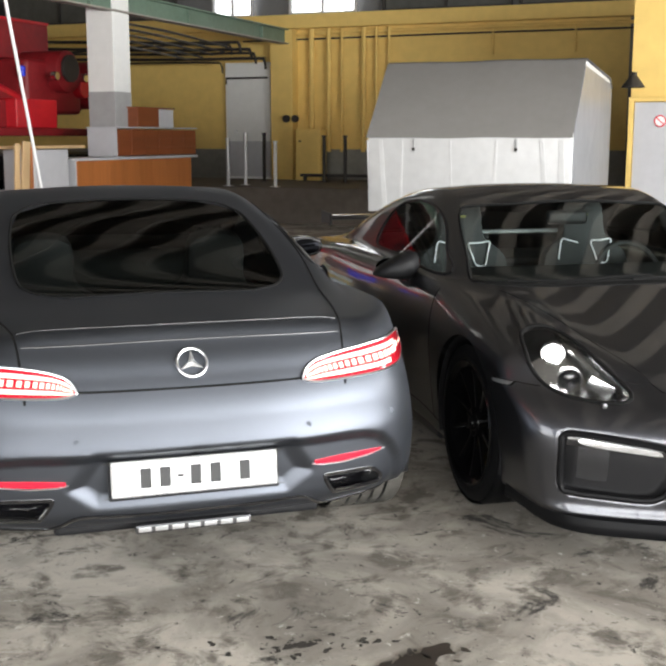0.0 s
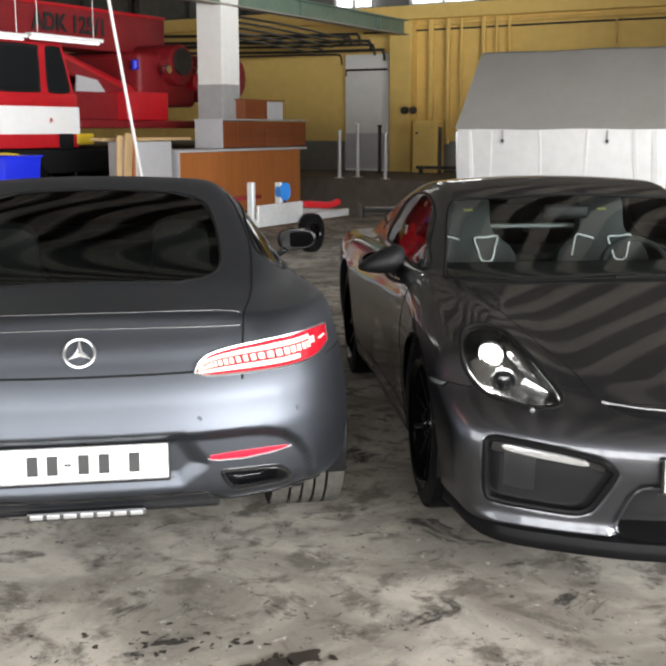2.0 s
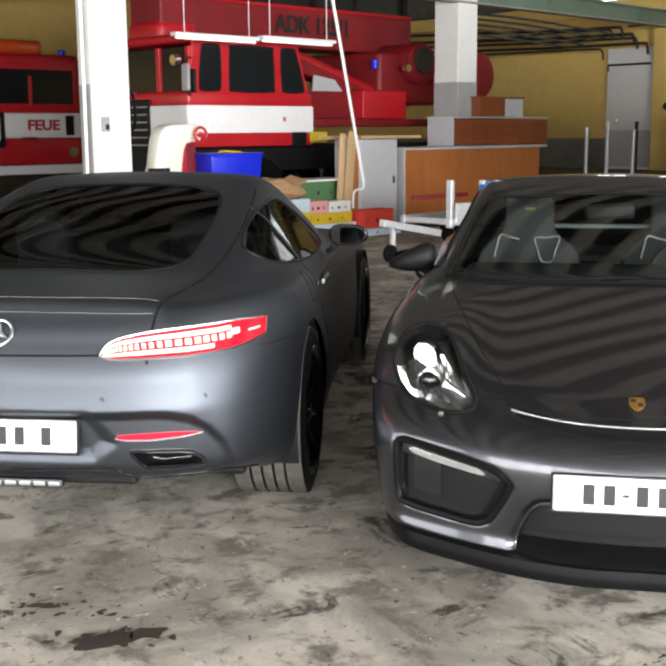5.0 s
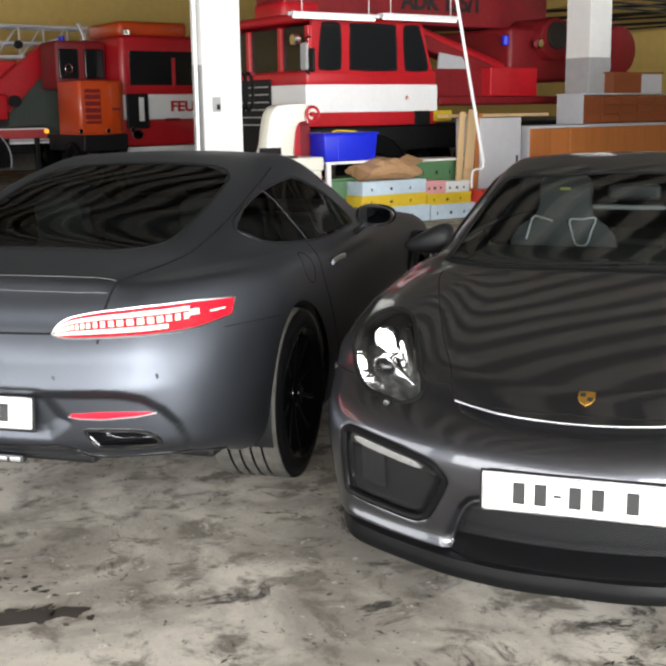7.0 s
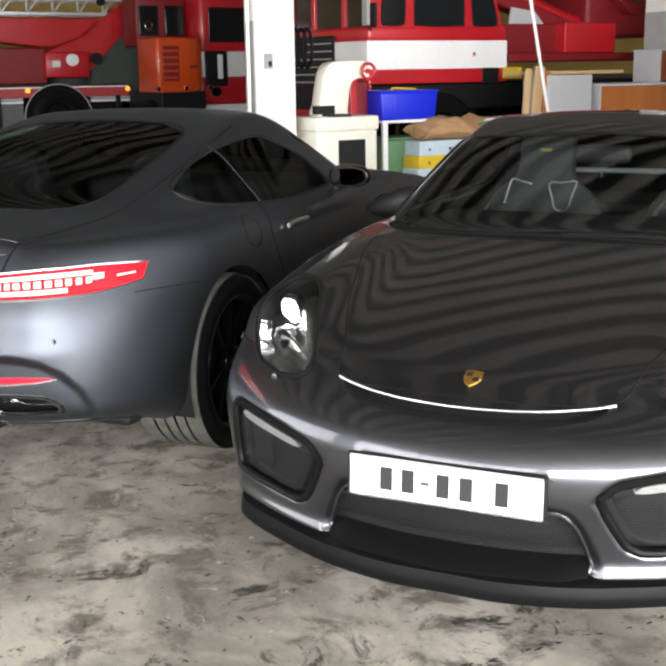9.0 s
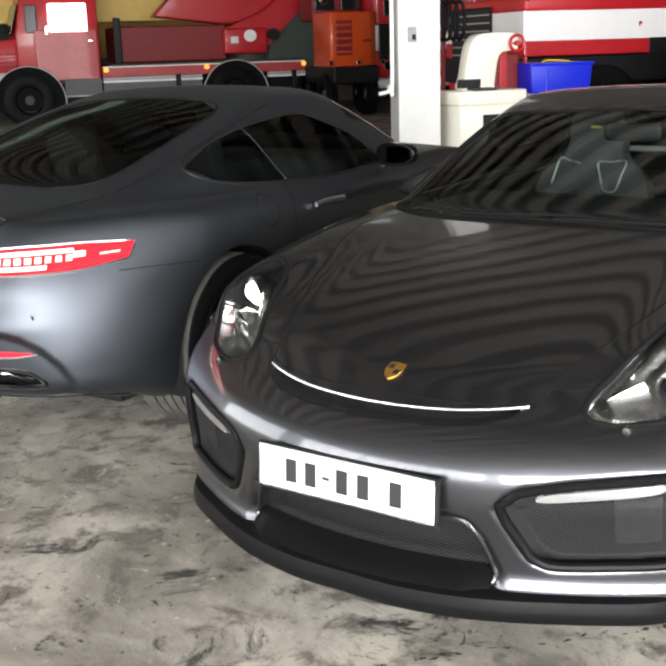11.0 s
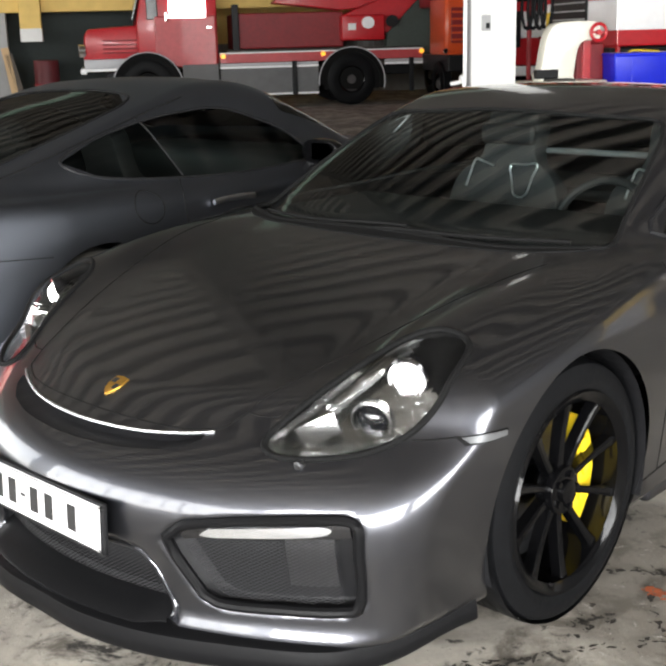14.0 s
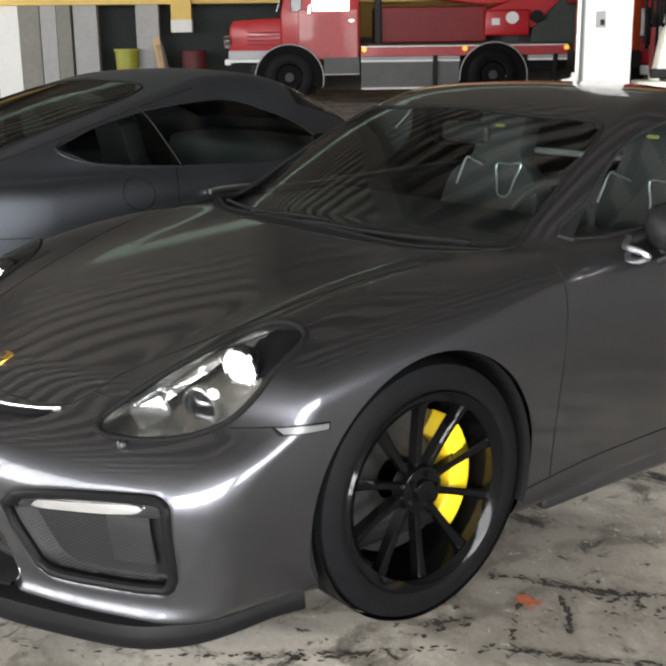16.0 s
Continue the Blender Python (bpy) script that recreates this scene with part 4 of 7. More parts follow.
# the dark grey car
for s in (1, -1):
    ctr = Vector((s * 0.70, 0.385, 0.708))
    pj = new("projector")
    pj.parent = nose
    pj.matrix_basis = Matrix.Translation((s * 0.692, 0.425, 0.700)) @ Euler((radians(10), 0, radians(s * 22))).to_matrix().to_4x4()
    part("housing", lathe([(0.05, 0.02), (0.02, 0.046), (-0.010, 0.050), (-0.014, 0.044), (0.0, 0.034), (0.004, 0.020)], 32, "y"), m_gloss, pj, smooth=True)
    part("lit_lens", lathe([(-0.006, 0.033), (-0.018, 0.029), (-0.028, 0.017), (-0.032, 0.0)], 28, "y"), mat("lit_headlamp", (1, 1, 1), 0.2, emit=(1, 0.98, 0.95, 26)) if s > 0 else bpy.data.materials["lit_headlamp"], pj, "lit headlamp lens", smooth=True)
    p2 = new("projector")
    p2.parent = nose
    p2.matrix_basis = Matrix.Translation((s * 0.665, 0.335, 0.622)) @ Euler((radians(10), 0, radians(s * 22))).to_matrix().to_4x4()
    part("housing", lathe([(0.05, 0.02), (0.01, 0.046), (-0.014, 0.048), (-0.016, 0.042), (0.0, 0.036)], 32, "y"), m_facet, p2, smooth=True)
    part("lens", lathe([(-0.004, 0.036), (-0.016, 0.03), (-0.024, 0.018), (-0.027, 0.0)], 24, "y"), m_gloss, p2, smooth=True)
    rf = box((0.10, 0.02, 0.055), (s * 0.585, 0.245, 0.602), 0.008, rot=Matrix.Rotation(s * 0.5, 4, "Z") @ Matrix.Rotation(-s * 0.5, 4, "Y"))
    part("reflector_bowl", rf, m_facet, nose, smooth=True)
    # stepped silvered facets along the inner edge and between the lenses
    bm = bmesh.new()
    rows = []
    for k in range(15):
        q = k / 14
        at = nose_skin.line([(s * (0.545 + 0.090 * q), -1.5, 0.600 + 0.132 * q)], YP, 0.0)[0]
        ledge = 0.007 * (k % 5) / 4
        rows.append([bm.verts.new((at.x + s * (0.052 * j - 0.018), at.y + 0.030 + ledge + 0.030 * j - 0.022 * math.sin(math.pi * j), at.z + 0.006 * j)) for j in (0.0, 0.2, 0.4, 0.6, 0.8, 1.0)])
    for r0, r1 in zip(rows, rows[1:]):
        for j in range(5):
            bm.faces.new((r0[j], r0[j + 1], r1[j + 1], r1[j]))
    bmesh.ops.solidify(bm, geom=bm.faces[:], thickness=0.004)
    part("reflector_facet", bm, m_facet, nose, smooth=True)
    ring = nose_skin.line([(s * x, -1.5, z) for x, z in smooth_path(B_LAMP, 4, True)], YP, 0.0)
    part("lamp_rim", tube(ring, 0.008, 8, True), m_gap, nose, smooth=True)
    wa = nose_skin.line([(s * 0.616, -1.5, 0.5535)], YP, 0.004)[0]
    part("washer_nozzle", cyl(0.010, 0.018, wa, "y", 14, bev=0.003), m_disc, nose, smooth=True)
    # side air intake with its grille and daytime lamp
    ring = nose_skin.line([(s * x, -1.5, z) for x, z in smooth_path(B_FOG, 3, True)], YP, 0.0)
    intake = new("air_intake")
    intake.parent = nose
    part("frame", tube(ring, 0.013, 10, True), m_lip, intake, smooth=True)
    inner = [(0.42, 0.375), (0.46, 0.395), (0.724, 0.413), (0.724, 0.27), (0.71, 0.262), (0.51, 0.252), (0.475, 0.265)]
    lv, lf = lattice(inner, 0.0066, 0.0017, lambda x, z: (s * x, float(B_FRONT(z)) + 0.47 * x * x + 0.016, z))
    part("grille", mesh("grille", lv, lf, m_grille, False), None, intake)
    back = [(s * x, -1.5, z) for x, z in ((0.625, 0.405), (0.67, 0.41), (0.718, 0.412))], [(s * x, -1.5, z) for x, z in ((0.625, 0.285), (0.67, 0.285), (0.718, 0.29))]
    part("radiator", nose_skin.sheet(*back, YP, 8, 4, -0.026, 0.004), m_disc, intake)
    hood_up = [(s * x, -1.5, z) for x, z in ((0.41, 0.398), (0.46, 0.425), (0.56, 0.443), (0.66, 0.452), (0.745, 0.455))]
    hood_dn = [(s * x, -1.5, z) for x, z in ((0.42, 0.385), (0.47, 0.395), (0.56, 0.405), (0.66, 0.413), (0.752, 0.420))]
    dl = part("daytime_lamp", nose_skin.sheet(hood_up, hood_dn, YP, 20, 4, -0.004, 0.02), m_gloss, intake, smooth=True)
    lens_up = [(s * x, -1.5, z) for x, z in ((0.462, 0.406), (0.485, 0.421), (0.56, 0.431), (0.64, 0.440), (0.70, 0.445), (0.716, 0.441))]
    lens_dn = [(s * x, -1.5, z) for x, z in ((0.463, 0.404), (0.49, 0.403), (0.56, 0.410), (0.64, 0.418), (0.70, 0.427), (0.717, 0.437))]
    part("light_strip", nose_skin.sheet(lens_up, lens_dn, YP, 24, 4, 0.006, 0.012), m_daylens, dl, "clear daytime lamp strip", smooth=True)
    # side marker and gaps
    part("side_marker", nose_skin.sheet([(s * 2.5, y, z) for y, z in ((0.40, 0.602), (0.45, 0.603), (0.515, 0.598))], [(s * 2.5, y, z) for y, z in ((0.41, 0.590), (0.45, 0.588), (0.515, 0.586))], (-s, 0, 0), 12, 3, 0.006, 0.01), m_trim, nose, smooth=True)
    part("side_marker_base", nose_skin.sheet([(s * 2.5, y, z) for y, z in ((0.39, 0.605), (0.45, 0.606), (0.52, 0.601))], [(s * 2.5, y, z) for y, z in ((0.40, 0.587), (0.45, 0.585), (0.52, 0.583))], (-s, 0, 0), 12, 3, 0.003, 0.006), m_gap, nose, smooth=True)
    seam(nose, nose_skin, [(s * 1.77, -0.66, 0.60), (s * 1.80, -0.64, 0.601), (s * 1.85, -0.60, 0.605)], (-s, 1, 0), 0.0025)
    seam(nose, nose_skin, above([(s * 0.42, 0.188), (s * 0.437, 0.26), (s * 0.505, 0.44), (s * 0.56, 0.625), (s * 0.60, 0.77), (s * 0.63, 0.90), (s * 0.65, 1.05)]), (0, 0, -1), 0.0025)
    seam(nose, nose_skin, above([(s * 0.42, 0.188), (s * 0.45, 0.192), (s * 0.475, 0.20), (s * 0.498, 0.214)]), (0, 0, -1), 0.0025)
    seam(nose, nose_skin, flank([(1.33, 0.83), (1.33, 0.75), (1.305, 0.6), (1.29, 0.4), (1.30, 0.25)], s), (-s, 0, 0), 0.003)
    seam(nose, nose_skin, flank([(1.20, 0.245), (1.5, 0.262), (2.0, 0.27), (2.9, 0.28)], s), (-s, 0, 0), 0.003)
    part("sill", box((0.05, 1.62, 0.07), (s * 0.80, 2.13, 0.165), 0.02, 3), m_agate, nose, smooth=True)
    door_mirror(nose, pose(s * 0.895, 1.79, 0.872, 0, 0, 0), s, m_black, -1, 0.95)
    if s > 0:
        part("mirror_trim", tube(smooth_path([(s * 0.80, 1.66, 0.862), (s * 0.87, 1.55, 0.862), (s * 0.93, 1.53, 0.860), (s * 0.955, 1.54, 0.845), (s * 0.92, 1.55, 0.828), (s * 0.86, 1.58, 0.822), (s * 0.80, 1.66, 0.825)], 6), 0.009, 8), m_alu, nose, smooth=True)
    edge = nose_skin.line([(s * 2.5, y, z) for y, z in smooth_path(B_DOORWIN, 5, True)], (-s, 0, 0), 0.001)
    part("window_seal", tube(edge, 0.008, 6, True), m_black, nose, smooth=True)
    seat(nose, pose(s * 0.36, 2.18, 0.42, -14, 0, 0))
seam(nose, nose_skin, above([(-0.42, 0.188), (-0.405, 0.155), (-0.388, 0.13), (-0.294, 0.086), (-0.15, 0.062), (0, 0.055), (0.15, 0.062), (0.294, 0.086), (0.388, 0.13), (0.405, 0.155), (0.42, 0.188)]), (0, 0, -1), 0.0025)
# body-coloured vent lip drawn in aluminium, its highlight set by the colour
part("vent_strip", tube(nose_skin.line(front([tuple(q) for q in smooth_path([(-0.388, 0.587), (-0.33, 0.5795), (-0.2, 0.5705), (0.0, 0.567), (0.2, 0.5705), (0.33, 0.5795), (0.388, 0.587)], 6)]), YP, 0.002), 0.0042, 8), m_alu, nose, "lip over the bonnet vent with its highlight coloured in", smooth=True)
ring = nose_skin.line(front([tuple(q) for q in smooth_path(B_RIM + [(-a, b) for a, b in B_RIM[::-1][1:-1]], 6, True)]), YP, 0.0)
part("mouth_rim", tube(ring, 0.006, 10, True), m_agate, nose, smooth=True)
inner = [(-0.34, 0.33), (0.34, 0.33), (0.37, 0.21), (-0.37, 0.21)]
lv, lf = lattice(inner, 0.0072, 0.0018, lambda x, z: (x, -0.052 + 0.42 * x * x + 0.10 * (0.33 - z), z))
part("grille", mesh("grille", lv, lf, m_grille, False), None, nose)
bm = bmesh.new()
rows = []
for x in np.linspace(-0.362, 0.362, 41):
    near = -0.125 + 0.47 * x * x - 0.1 * max(0.0, abs(x) - 0.17)**2 + 0.030 * step(0.30, 0.358, abs(x))
    deep = -0.030 + 0.42 * x * x
    rows.append([bm.verts.new((x, near + (deep - near) * q, z)) for q, z in ((1.0, 0.226), (0.94, 0.214), (0.55, 0.196), (0.06, 0.177), (0.0, 0.172), (0.04, 0.160))])
for a, b in zip(rows, rows[1:]):
    for j in range(5):
        bm.faces.new((a[j], a[j + 1], b[j + 1], b[j]))
part("intake_tray", bm, m_lip, nose, smooth=True)
# front lip: a black blade under the bumper
bm = bmesh.new()
rows = []
half = [(0.17, -0.126), (0.36, -0.078), (0.55, 0.014), (0.69, 0.10), (0.75, 0.175), (0.80, 0.30), (0.84, 0.475)]
plan = [(-a, b) for a, b in half[::-1]] + [(0, -0.13)] + half
path = smooth_path(plan, 6)
mid = np.array((0.0, 0.6))
for i, q in enumerate(path):
    d = path[min(i + 1, len(path) - 1)] - path[max(i - 1, 0)]
    n = np.array((d[1], -d[0])) / np.linalg.norm(d)
    rise = 0.03 * step(0.2, 0.45, q[1])
    rows.append([bm.verts.new((q[0] + n[0] * o, q[1] + n[1] * o, z + (rise if z > 0.1 else 0))) for o, z in ((-0.06, 0.172), (-0.010, 0.168), (0.004, 0.163), (0.010, 0.140), (0.012, 0.116), (0.004, 0.107), (-0.08, 0.112))])
for a, b in zip(rows, rows[1:]):
    for j in range(6):
        bm.faces.new((a[j], b[j], b[j + 1], a[j + 1]))
part("front_lip", bm, m_lip, nose, "matt black front lip", smooth=True, angle=0.9)
# bonnet crest: a small shield
cp, cn = nose_skin.hit((0, 0.126, 2.5), (0, 0, -1))
shield = [(-0.024, 0.030), (0, 0.034), (0.024, 0.030), (0.025, 0.0), (0.018, -0.018), (0, -0.034), (-0.018, -0.018), (-0.025, 0.0)]
m_gold = mat("gold_enamel", (0.75, 0.42, 0.08), 0.3, 0.9, 0.3, 120)
cr = part("crest", prism([tuple(q) for q in shield], 0.004, (0, 0, 0), "z", 0.001), m_gold, nose, "small gold shield badge", m=Matrix.Translation(cp) @ cn.to_track_quat("Z", "Y").to_matrix().to_4x4())
for x, y in ((-0.011, 0.014), (0.011, -0.006)):
    part("field", prism([(x - 0.008, y - 0.008), (x + 0.008, y - 0.008), (x + 0.008, y + 0.009), (x - 0.008, y + 0.009)], 0.001, (0, 0, 0.0042), "z"), m_ink, cr)
# wipers and cowl
part("cowl", nose_skin.sheet(above([(-0.66, 1.20), (-0.56, 1.135), (-0.35, 1.085), (0, 1.06), (0.35, 1.085), (0.56, 1.135), (0.66, 1.20)]), above([(-0.675, 1.25), (-0.56, 1.185), (-0.35, 1.135), (0, 1.105), (0.35, 1.135), (0.56, 1.185), (0.675, 1.25)]), (0, 0, -1), 40, 4, 0.003, 0.01), m_gap, nose, smooth=True)
for pts in (((0.0, 1.11), (0.3, 1.145), (0.60, 1.235)), ((-0.56, 1.195), (-0.28, 1.135), (0.10, 1.14))):
    part("wiper", tube(nose_skin.line(above([tuple(q) for q in smooth_path(pts, 6)]), (0, 0, -1), 0.008), 0.006, 8), m_gap, nose, smooth=True)
edge = nose_skin.line(above([tuple(q) for q in smooth_path(B_SCREEN[1:-1] + [(-a, b) for a, b in B_SCREEN[::-1]][1:-1], 5, True)]), (0, 0, -1), 0.001)
part("window_seal", tube(edge, 0.007, 6, True), m_gap, nose, smooth=True)
part("dashboard", box((1.30, 0.55, 0.14), (0, 1.52, 0.80), 0.06, 3), m_seat, nose, smooth=True)
part("strut_bar", tube([(-0.42, 2.42, 0.98), (0.42, 2.42, 0.98)], 0.012, 10), m_trim, nose)
part("rear_shelf", box((1.2, 0.5, 0.05), (0, 2.75, 0.80), 0.02), m_seat, nose)
sw = new("steering_wheel")
sw.parent = nose
sw.matrix_basis = pose(0.36, 1.80, 0.80, 65)
part("grip", tube([(0.175 * math.cos(a), 0.175 * math.sin(a), 0) for a in np.linspace(0, 2 * math.pi, 32, endpoint=False)], 0.014, 8, True), m_seat, sw, smooth=True)
part("mark", box((0.014, 0.020, 0.022), (0, 0.175, 0), 0.004), m_yellow, sw)
part("boss", box((0.20, 0.05, 0.03), (0, 0, 0), 0.012), m_seat, sw)
part("inner_mirror", box((0.22, 0.03, 0.07), (0, 1.80, 1.10), 0.02, 3), m_black, nose, smooth=True)
part("underbody", box((1.5, 3.6, 0.06), (0, 2.15, 0.20), 0.02), m_black, nose)
part("cabin_floor", box((1.35, 2.2, 0.05), (0, 2.1, 0.42), 0.02), m_seat, nose)

# fixed rear wing
wing = new("rear_wing")
wing.parent = nose
foil = [(3.86, 0.955), (3.90, 0.972), (3.98, 0.978), (4.10, 0.972), (4.10, 0.966), (3.98, 0.954), (3.90, 0.948)]
part("blade", prism([tuple(q) for q in smooth_path(foil, 3, True)], 1.44, (-0.72, 0, 0), "x", 0.002), m_agate, wing, smooth=True)
for s in (1, -1):
    part("end_plate", prism([(3.85, 0.915), (3.86, 0.995), (4.12, 1.00), (4.12, 0.92)], 0.012, (s * 0.72 - 0.006, 0, 0), "x", 0.003), m_black, wing)
    part("upright", prism([(3.92, 0.80), (3.94, 0.96), (4.04, 0.96), (4.06, 0.80)], 0.016, (s * 0.42 - 0.008, 0, 0), "x", 0.004), m_alu, wing)
# daylight passes the panes
for ob in bpy.data.objects:
    if ob.type == "MESH" and ob.data.materials and ob.data.materials[0] in (m_wind, m_tint, m_lens):
        ob.visible_shadow = False

# ---- the hall ----
def slab(name, size, at, material, label, category, bev=0.0):
    ob = part(name, box(size, at, bev), material)
    ob.matrix_world = room(0, 0)
    return tagged(ob, label, category, "", "structure")


def concrete():
    """Trodden concrete: pale dust over grey, with dark oil patches, scuffs and fine cracks."""
    m = bpy.data.materials.new("stained_concrete")
    m.use_nodes = True
    nt = m.node_tree
    b = nt.nodes["Principled BSDF"]
    co = nt.nodes.new("ShaderNodeTexCoord")

    def noise_node(scale, detail, rough=0.6, warp=0.0):
        n = nt.nodes.new("ShaderNodeTexNoise")
        n.inputs["Scale"].default_value, n.inputs["Detail"].default_value, n.inputs["Roughness"].default_value, n.inputs["Distortion"].default_value = scale, detail, rough, warp
        nt.links.new(co.outputs["Object"], n.inputs["Vector"])
        return n.outputs["Fac"]

    def ramp(fac, lo, hi):
        r = nt.nodes.new("ShaderNodeMapRange")
        r.interpolation_type = "SMOOTHSTEP"
        r.inputs["From Min"].default_value, r.inputs["From Max"].default_value = lo, hi
        nt.links.new(fac, r.inputs["Value"])
        return r.outputs[0]

    def blend(fac, a, c):
        x = nt.nodes.new("ShaderNodeMix")
        x.data_type = "RGBA"
        nt.links.new(fac, x.inputs[0])
        for k, q in ((6, a), (7, c)):
            if isinstance(q, tuple):
                x.inputs[k].default_value = (*q, 1)
            else:
                nt.links.new(q, x.inputs[k])
        return x.outputs[2]

    base = blend(ramp(noise_node(1.3, 6, 0.62, 0.6), 0.38, 0.62), (0.245, 0.222, 0.19), (0.53, 0.49, 0.425))
    base = blend(ramp(noise_node(5.5, 8, 0.68, 0.4), 0.52, 0.36), base, (0.15, 0.133, 0.11))
    base = blend(ramp(noise_node(3.1, 9, 0.72, 0.8), 0.43, 0.34), base, (0.030, 0.027, 0.023))
    base = blend(ramp(noise_node(8.5, 10, 0.75, 1.1), 0.40, 0.335), base, (0.028, 0.025, 0.021))
    base = blend(ramp(noise_node(21, 7, 0.72, 0.3), 0.40, 0.33), base, (0.045, 0.04, 0.034))
    base = blend(ramp(noise_node(60, 4, 0.7), 0.36, 0.28), base, (0.06, 0.054, 0.046))
    base = blend(ramp(noise_node(19, 7, 0.75, 0.8), 0.60, 0.70), base, (0.60, 0.57, 0.52))
    nt.links.new(base, b.inputs["Base Color"])
    b.inputs["Roughness"].default_value = 0.8
    bp = nt.nodes.new("ShaderNodeBump")
    bp.inputs["Strength"].default_value, bp.inputs["Distance"].default_value = 0.5, 0.012
    nt.links.new(noise_node(14, 9, 0.72), bp.inputs["Height"])
    nt.links.new(bp.outputs[0], b.inputs["Normal"])
    return m


m_floor = concrete()
m_wall = mat("yellow_wall_paint", (0.80, 0.56, 0.17), 0.7, 0, 0.14, 5, 0.06, big=0.5)
m_white = mat("white_wall_paint", (0.78, 0.78, 0.76), 0.6, 0, 0.07, 8, 0.06, big=0.6)
m_grey = mat("grey_wall_paint", (0.36, 0.36, 0.36), 0.6, 0, 0.12, 8, 0.05)
m_slate = mat("slate_wall_paint", (0.14, 0.14, 0.14), 0.7, 0, 0.2, 6, 0.05)
m_soil = mat("brown_stained_concrete", (0.12, 0.10, 0.082), 0.8, 0, 0.4, 6, 0.1)
m_dado = mat("grey_green_dado", (0.22, 0.215, 0.19), 0.6, 0, 0.2, 8, 0.05)
m_joist = mat("pale_roof_joist", (0.31, 0.285, 0.25), 0.6, 0, 0.25, 4, 0.05)
m_ceil = mat("dull_roof_sheet", (0.135, 0.122, 0.105), 0.7, 0, 0.25, 4, 0.05)
m_beam = mat("green_steel_paint", (0.135, 0.20, 0.15), 0.5, 0, 0.25, 12, 0.05)
m_steel = mat("rusty_dark_steel", (0.05, 0.045, 0.04), 0.6, 0.3, 0.4, 20, 0.1)
m_tarp = mat("grey_tarpaulin", (0.24, 0.23, 0.22), 0.5, 0, 0.08, 10, 0.12)
m_tarp2 = mat("white_tarpaulin", (0.60, 0.60, 0.60), 0.5, 0, 0.10, 8, 0.15)
m_fire = mat("fire_red_paint", (0.50, 0.010, 0.018), 0.38, 0, 0.2, 15, 0.02, coat=0.2)
m_deep = mat("dusty_red_paint", (0.22, 0.007, 0.011), 0.55, 0, 0.3, 15, 0.05)
m_orange = mat("orange_paint", (0.66, 0.075, 0.009), 0.35, 0, 0.15, 15, coat=0.4)
m_band = mat("white_paint", (0.90, 0.90, 0.90), 0.35, 0, 0.05, 12, coat=0.4)
def grained(name, colour, rough=0.45, axis=2):
    """Veneer: fine streaks along one axis over broad bands."""
    m = mat(name, colour, rough, 0, 0.22, 14, 0.02)
    nt = m.node_tree
    co = [n for n in nt.nodes if n.type == "TEX_COORD"][0]
    mp = nt.nodes.new("ShaderNodeMapping")
    mp.inputs["Scale"].default_value = [0.10 if k == axis else 3.0 for k in range(3)]
    nt.links.new(co.outputs["Object"], mp.inputs["Vector"])
    for n in nt.nodes:
        if n.type == "TEX_NOISE":
            nt.links.new(mp.outputs[0], n.inputs["Vector"])
    return m


m_wood = grained("brown_veneer", (0.44, 0.15, 0.04))
m_umber = grained("umber_veneer", (0.22, 0.06, 0.02), 0.45, 1)
m_pine = grained("pale_pine", (0.62, 0.42, 0.22), 0.6)
m_laminate = mat("grey_laminate", (0.48, 0.48, 0.50), 0.5, 0, 0.08, 10)
m_cream = mat("cream_enamel", (0.84, 0.82, 0.72), 0.35, 0, 0.08, 10)
m_blue = mat("blue_plastic", (0.006, 0.02, 0.62), 0.4, 0, 0.1, 20)
m_green = mat("green_plastic", (0.09, 0.20, 0.09), 0.5, 0, 0.15, 20)
m_card = mat("brown_cardboard", (0.48, 0.28, 0.14), 0.8, 0, 0.2, 25, 0.1)
m_pale = mat("printed_card", (0.55, 0.66, 0.75), 0.7, 0, 0.2, 12)
m_amber = mat("amber_lens", (0.9, 0.35, 0.02), 0.3, emit=(1, 0.45, 0.05, 1.2))
m_day = mat("bright_window_glass", (0.9, 0.92, 0.95), 0.3, emit=(0.95, 0.98, 1.0, 3.0))
m_dim = mat("grimy_window_glass", (0.10, 0.10, 0.09), 0.25, 0, 0.3, 6)
m_tube = mat("white_tube_glass", (0.9, 0.9, 0.9), 0.3, emit=(1, 1, 1, 0.6))
m_zinc = mat("galvanised_steel", (0.70, 0.71, 0.72), 0.4, 0.6, 0.25, 40, 0.05)
m_yb = mat("yellow_paint", (0.75, 0.52, 0.03), 0.45, 0, 0.15, 15)

slab("floor", (52, 46, 0.2), (-9, 3, -0.1), m_floor, "stained grey concrete floor with dark oil patches", "floor")
slab("wall_back", (30, 0.3, 3.72), (-16, 19.15, 1.86), m_wall, "yellow painted hall wall with stains", "wall")
# unseen stretch, made dark so the car door reflects no yellow
slab("wall_back", (14, 0.3, 3.72), (6, 19.15, 1.86), m_slate, "unseen slate grey wall, dark for the reflections", "wall")
slab("wall_left", (0.3, 32, 6.0), (-26.15, 4, 3.0), m_wall, "yellow painted hall wall", "wall")
slab("wall_dado", (30, 0.012, 1.25), (-16, 18.99, 0.625), m_dado, "dark grey lower wall", "wall")
slab("wall_ledge", (40, 0.42, 0.28), (-11, 19.0, 3.86), m_wall, "yellow painted concrete ledge", "ledge", 0.01)
slab("wall_top", (40, 0.3, 1.6), (-11, 19.2, 6.1), m_white, "white wall over the windows", "wall")
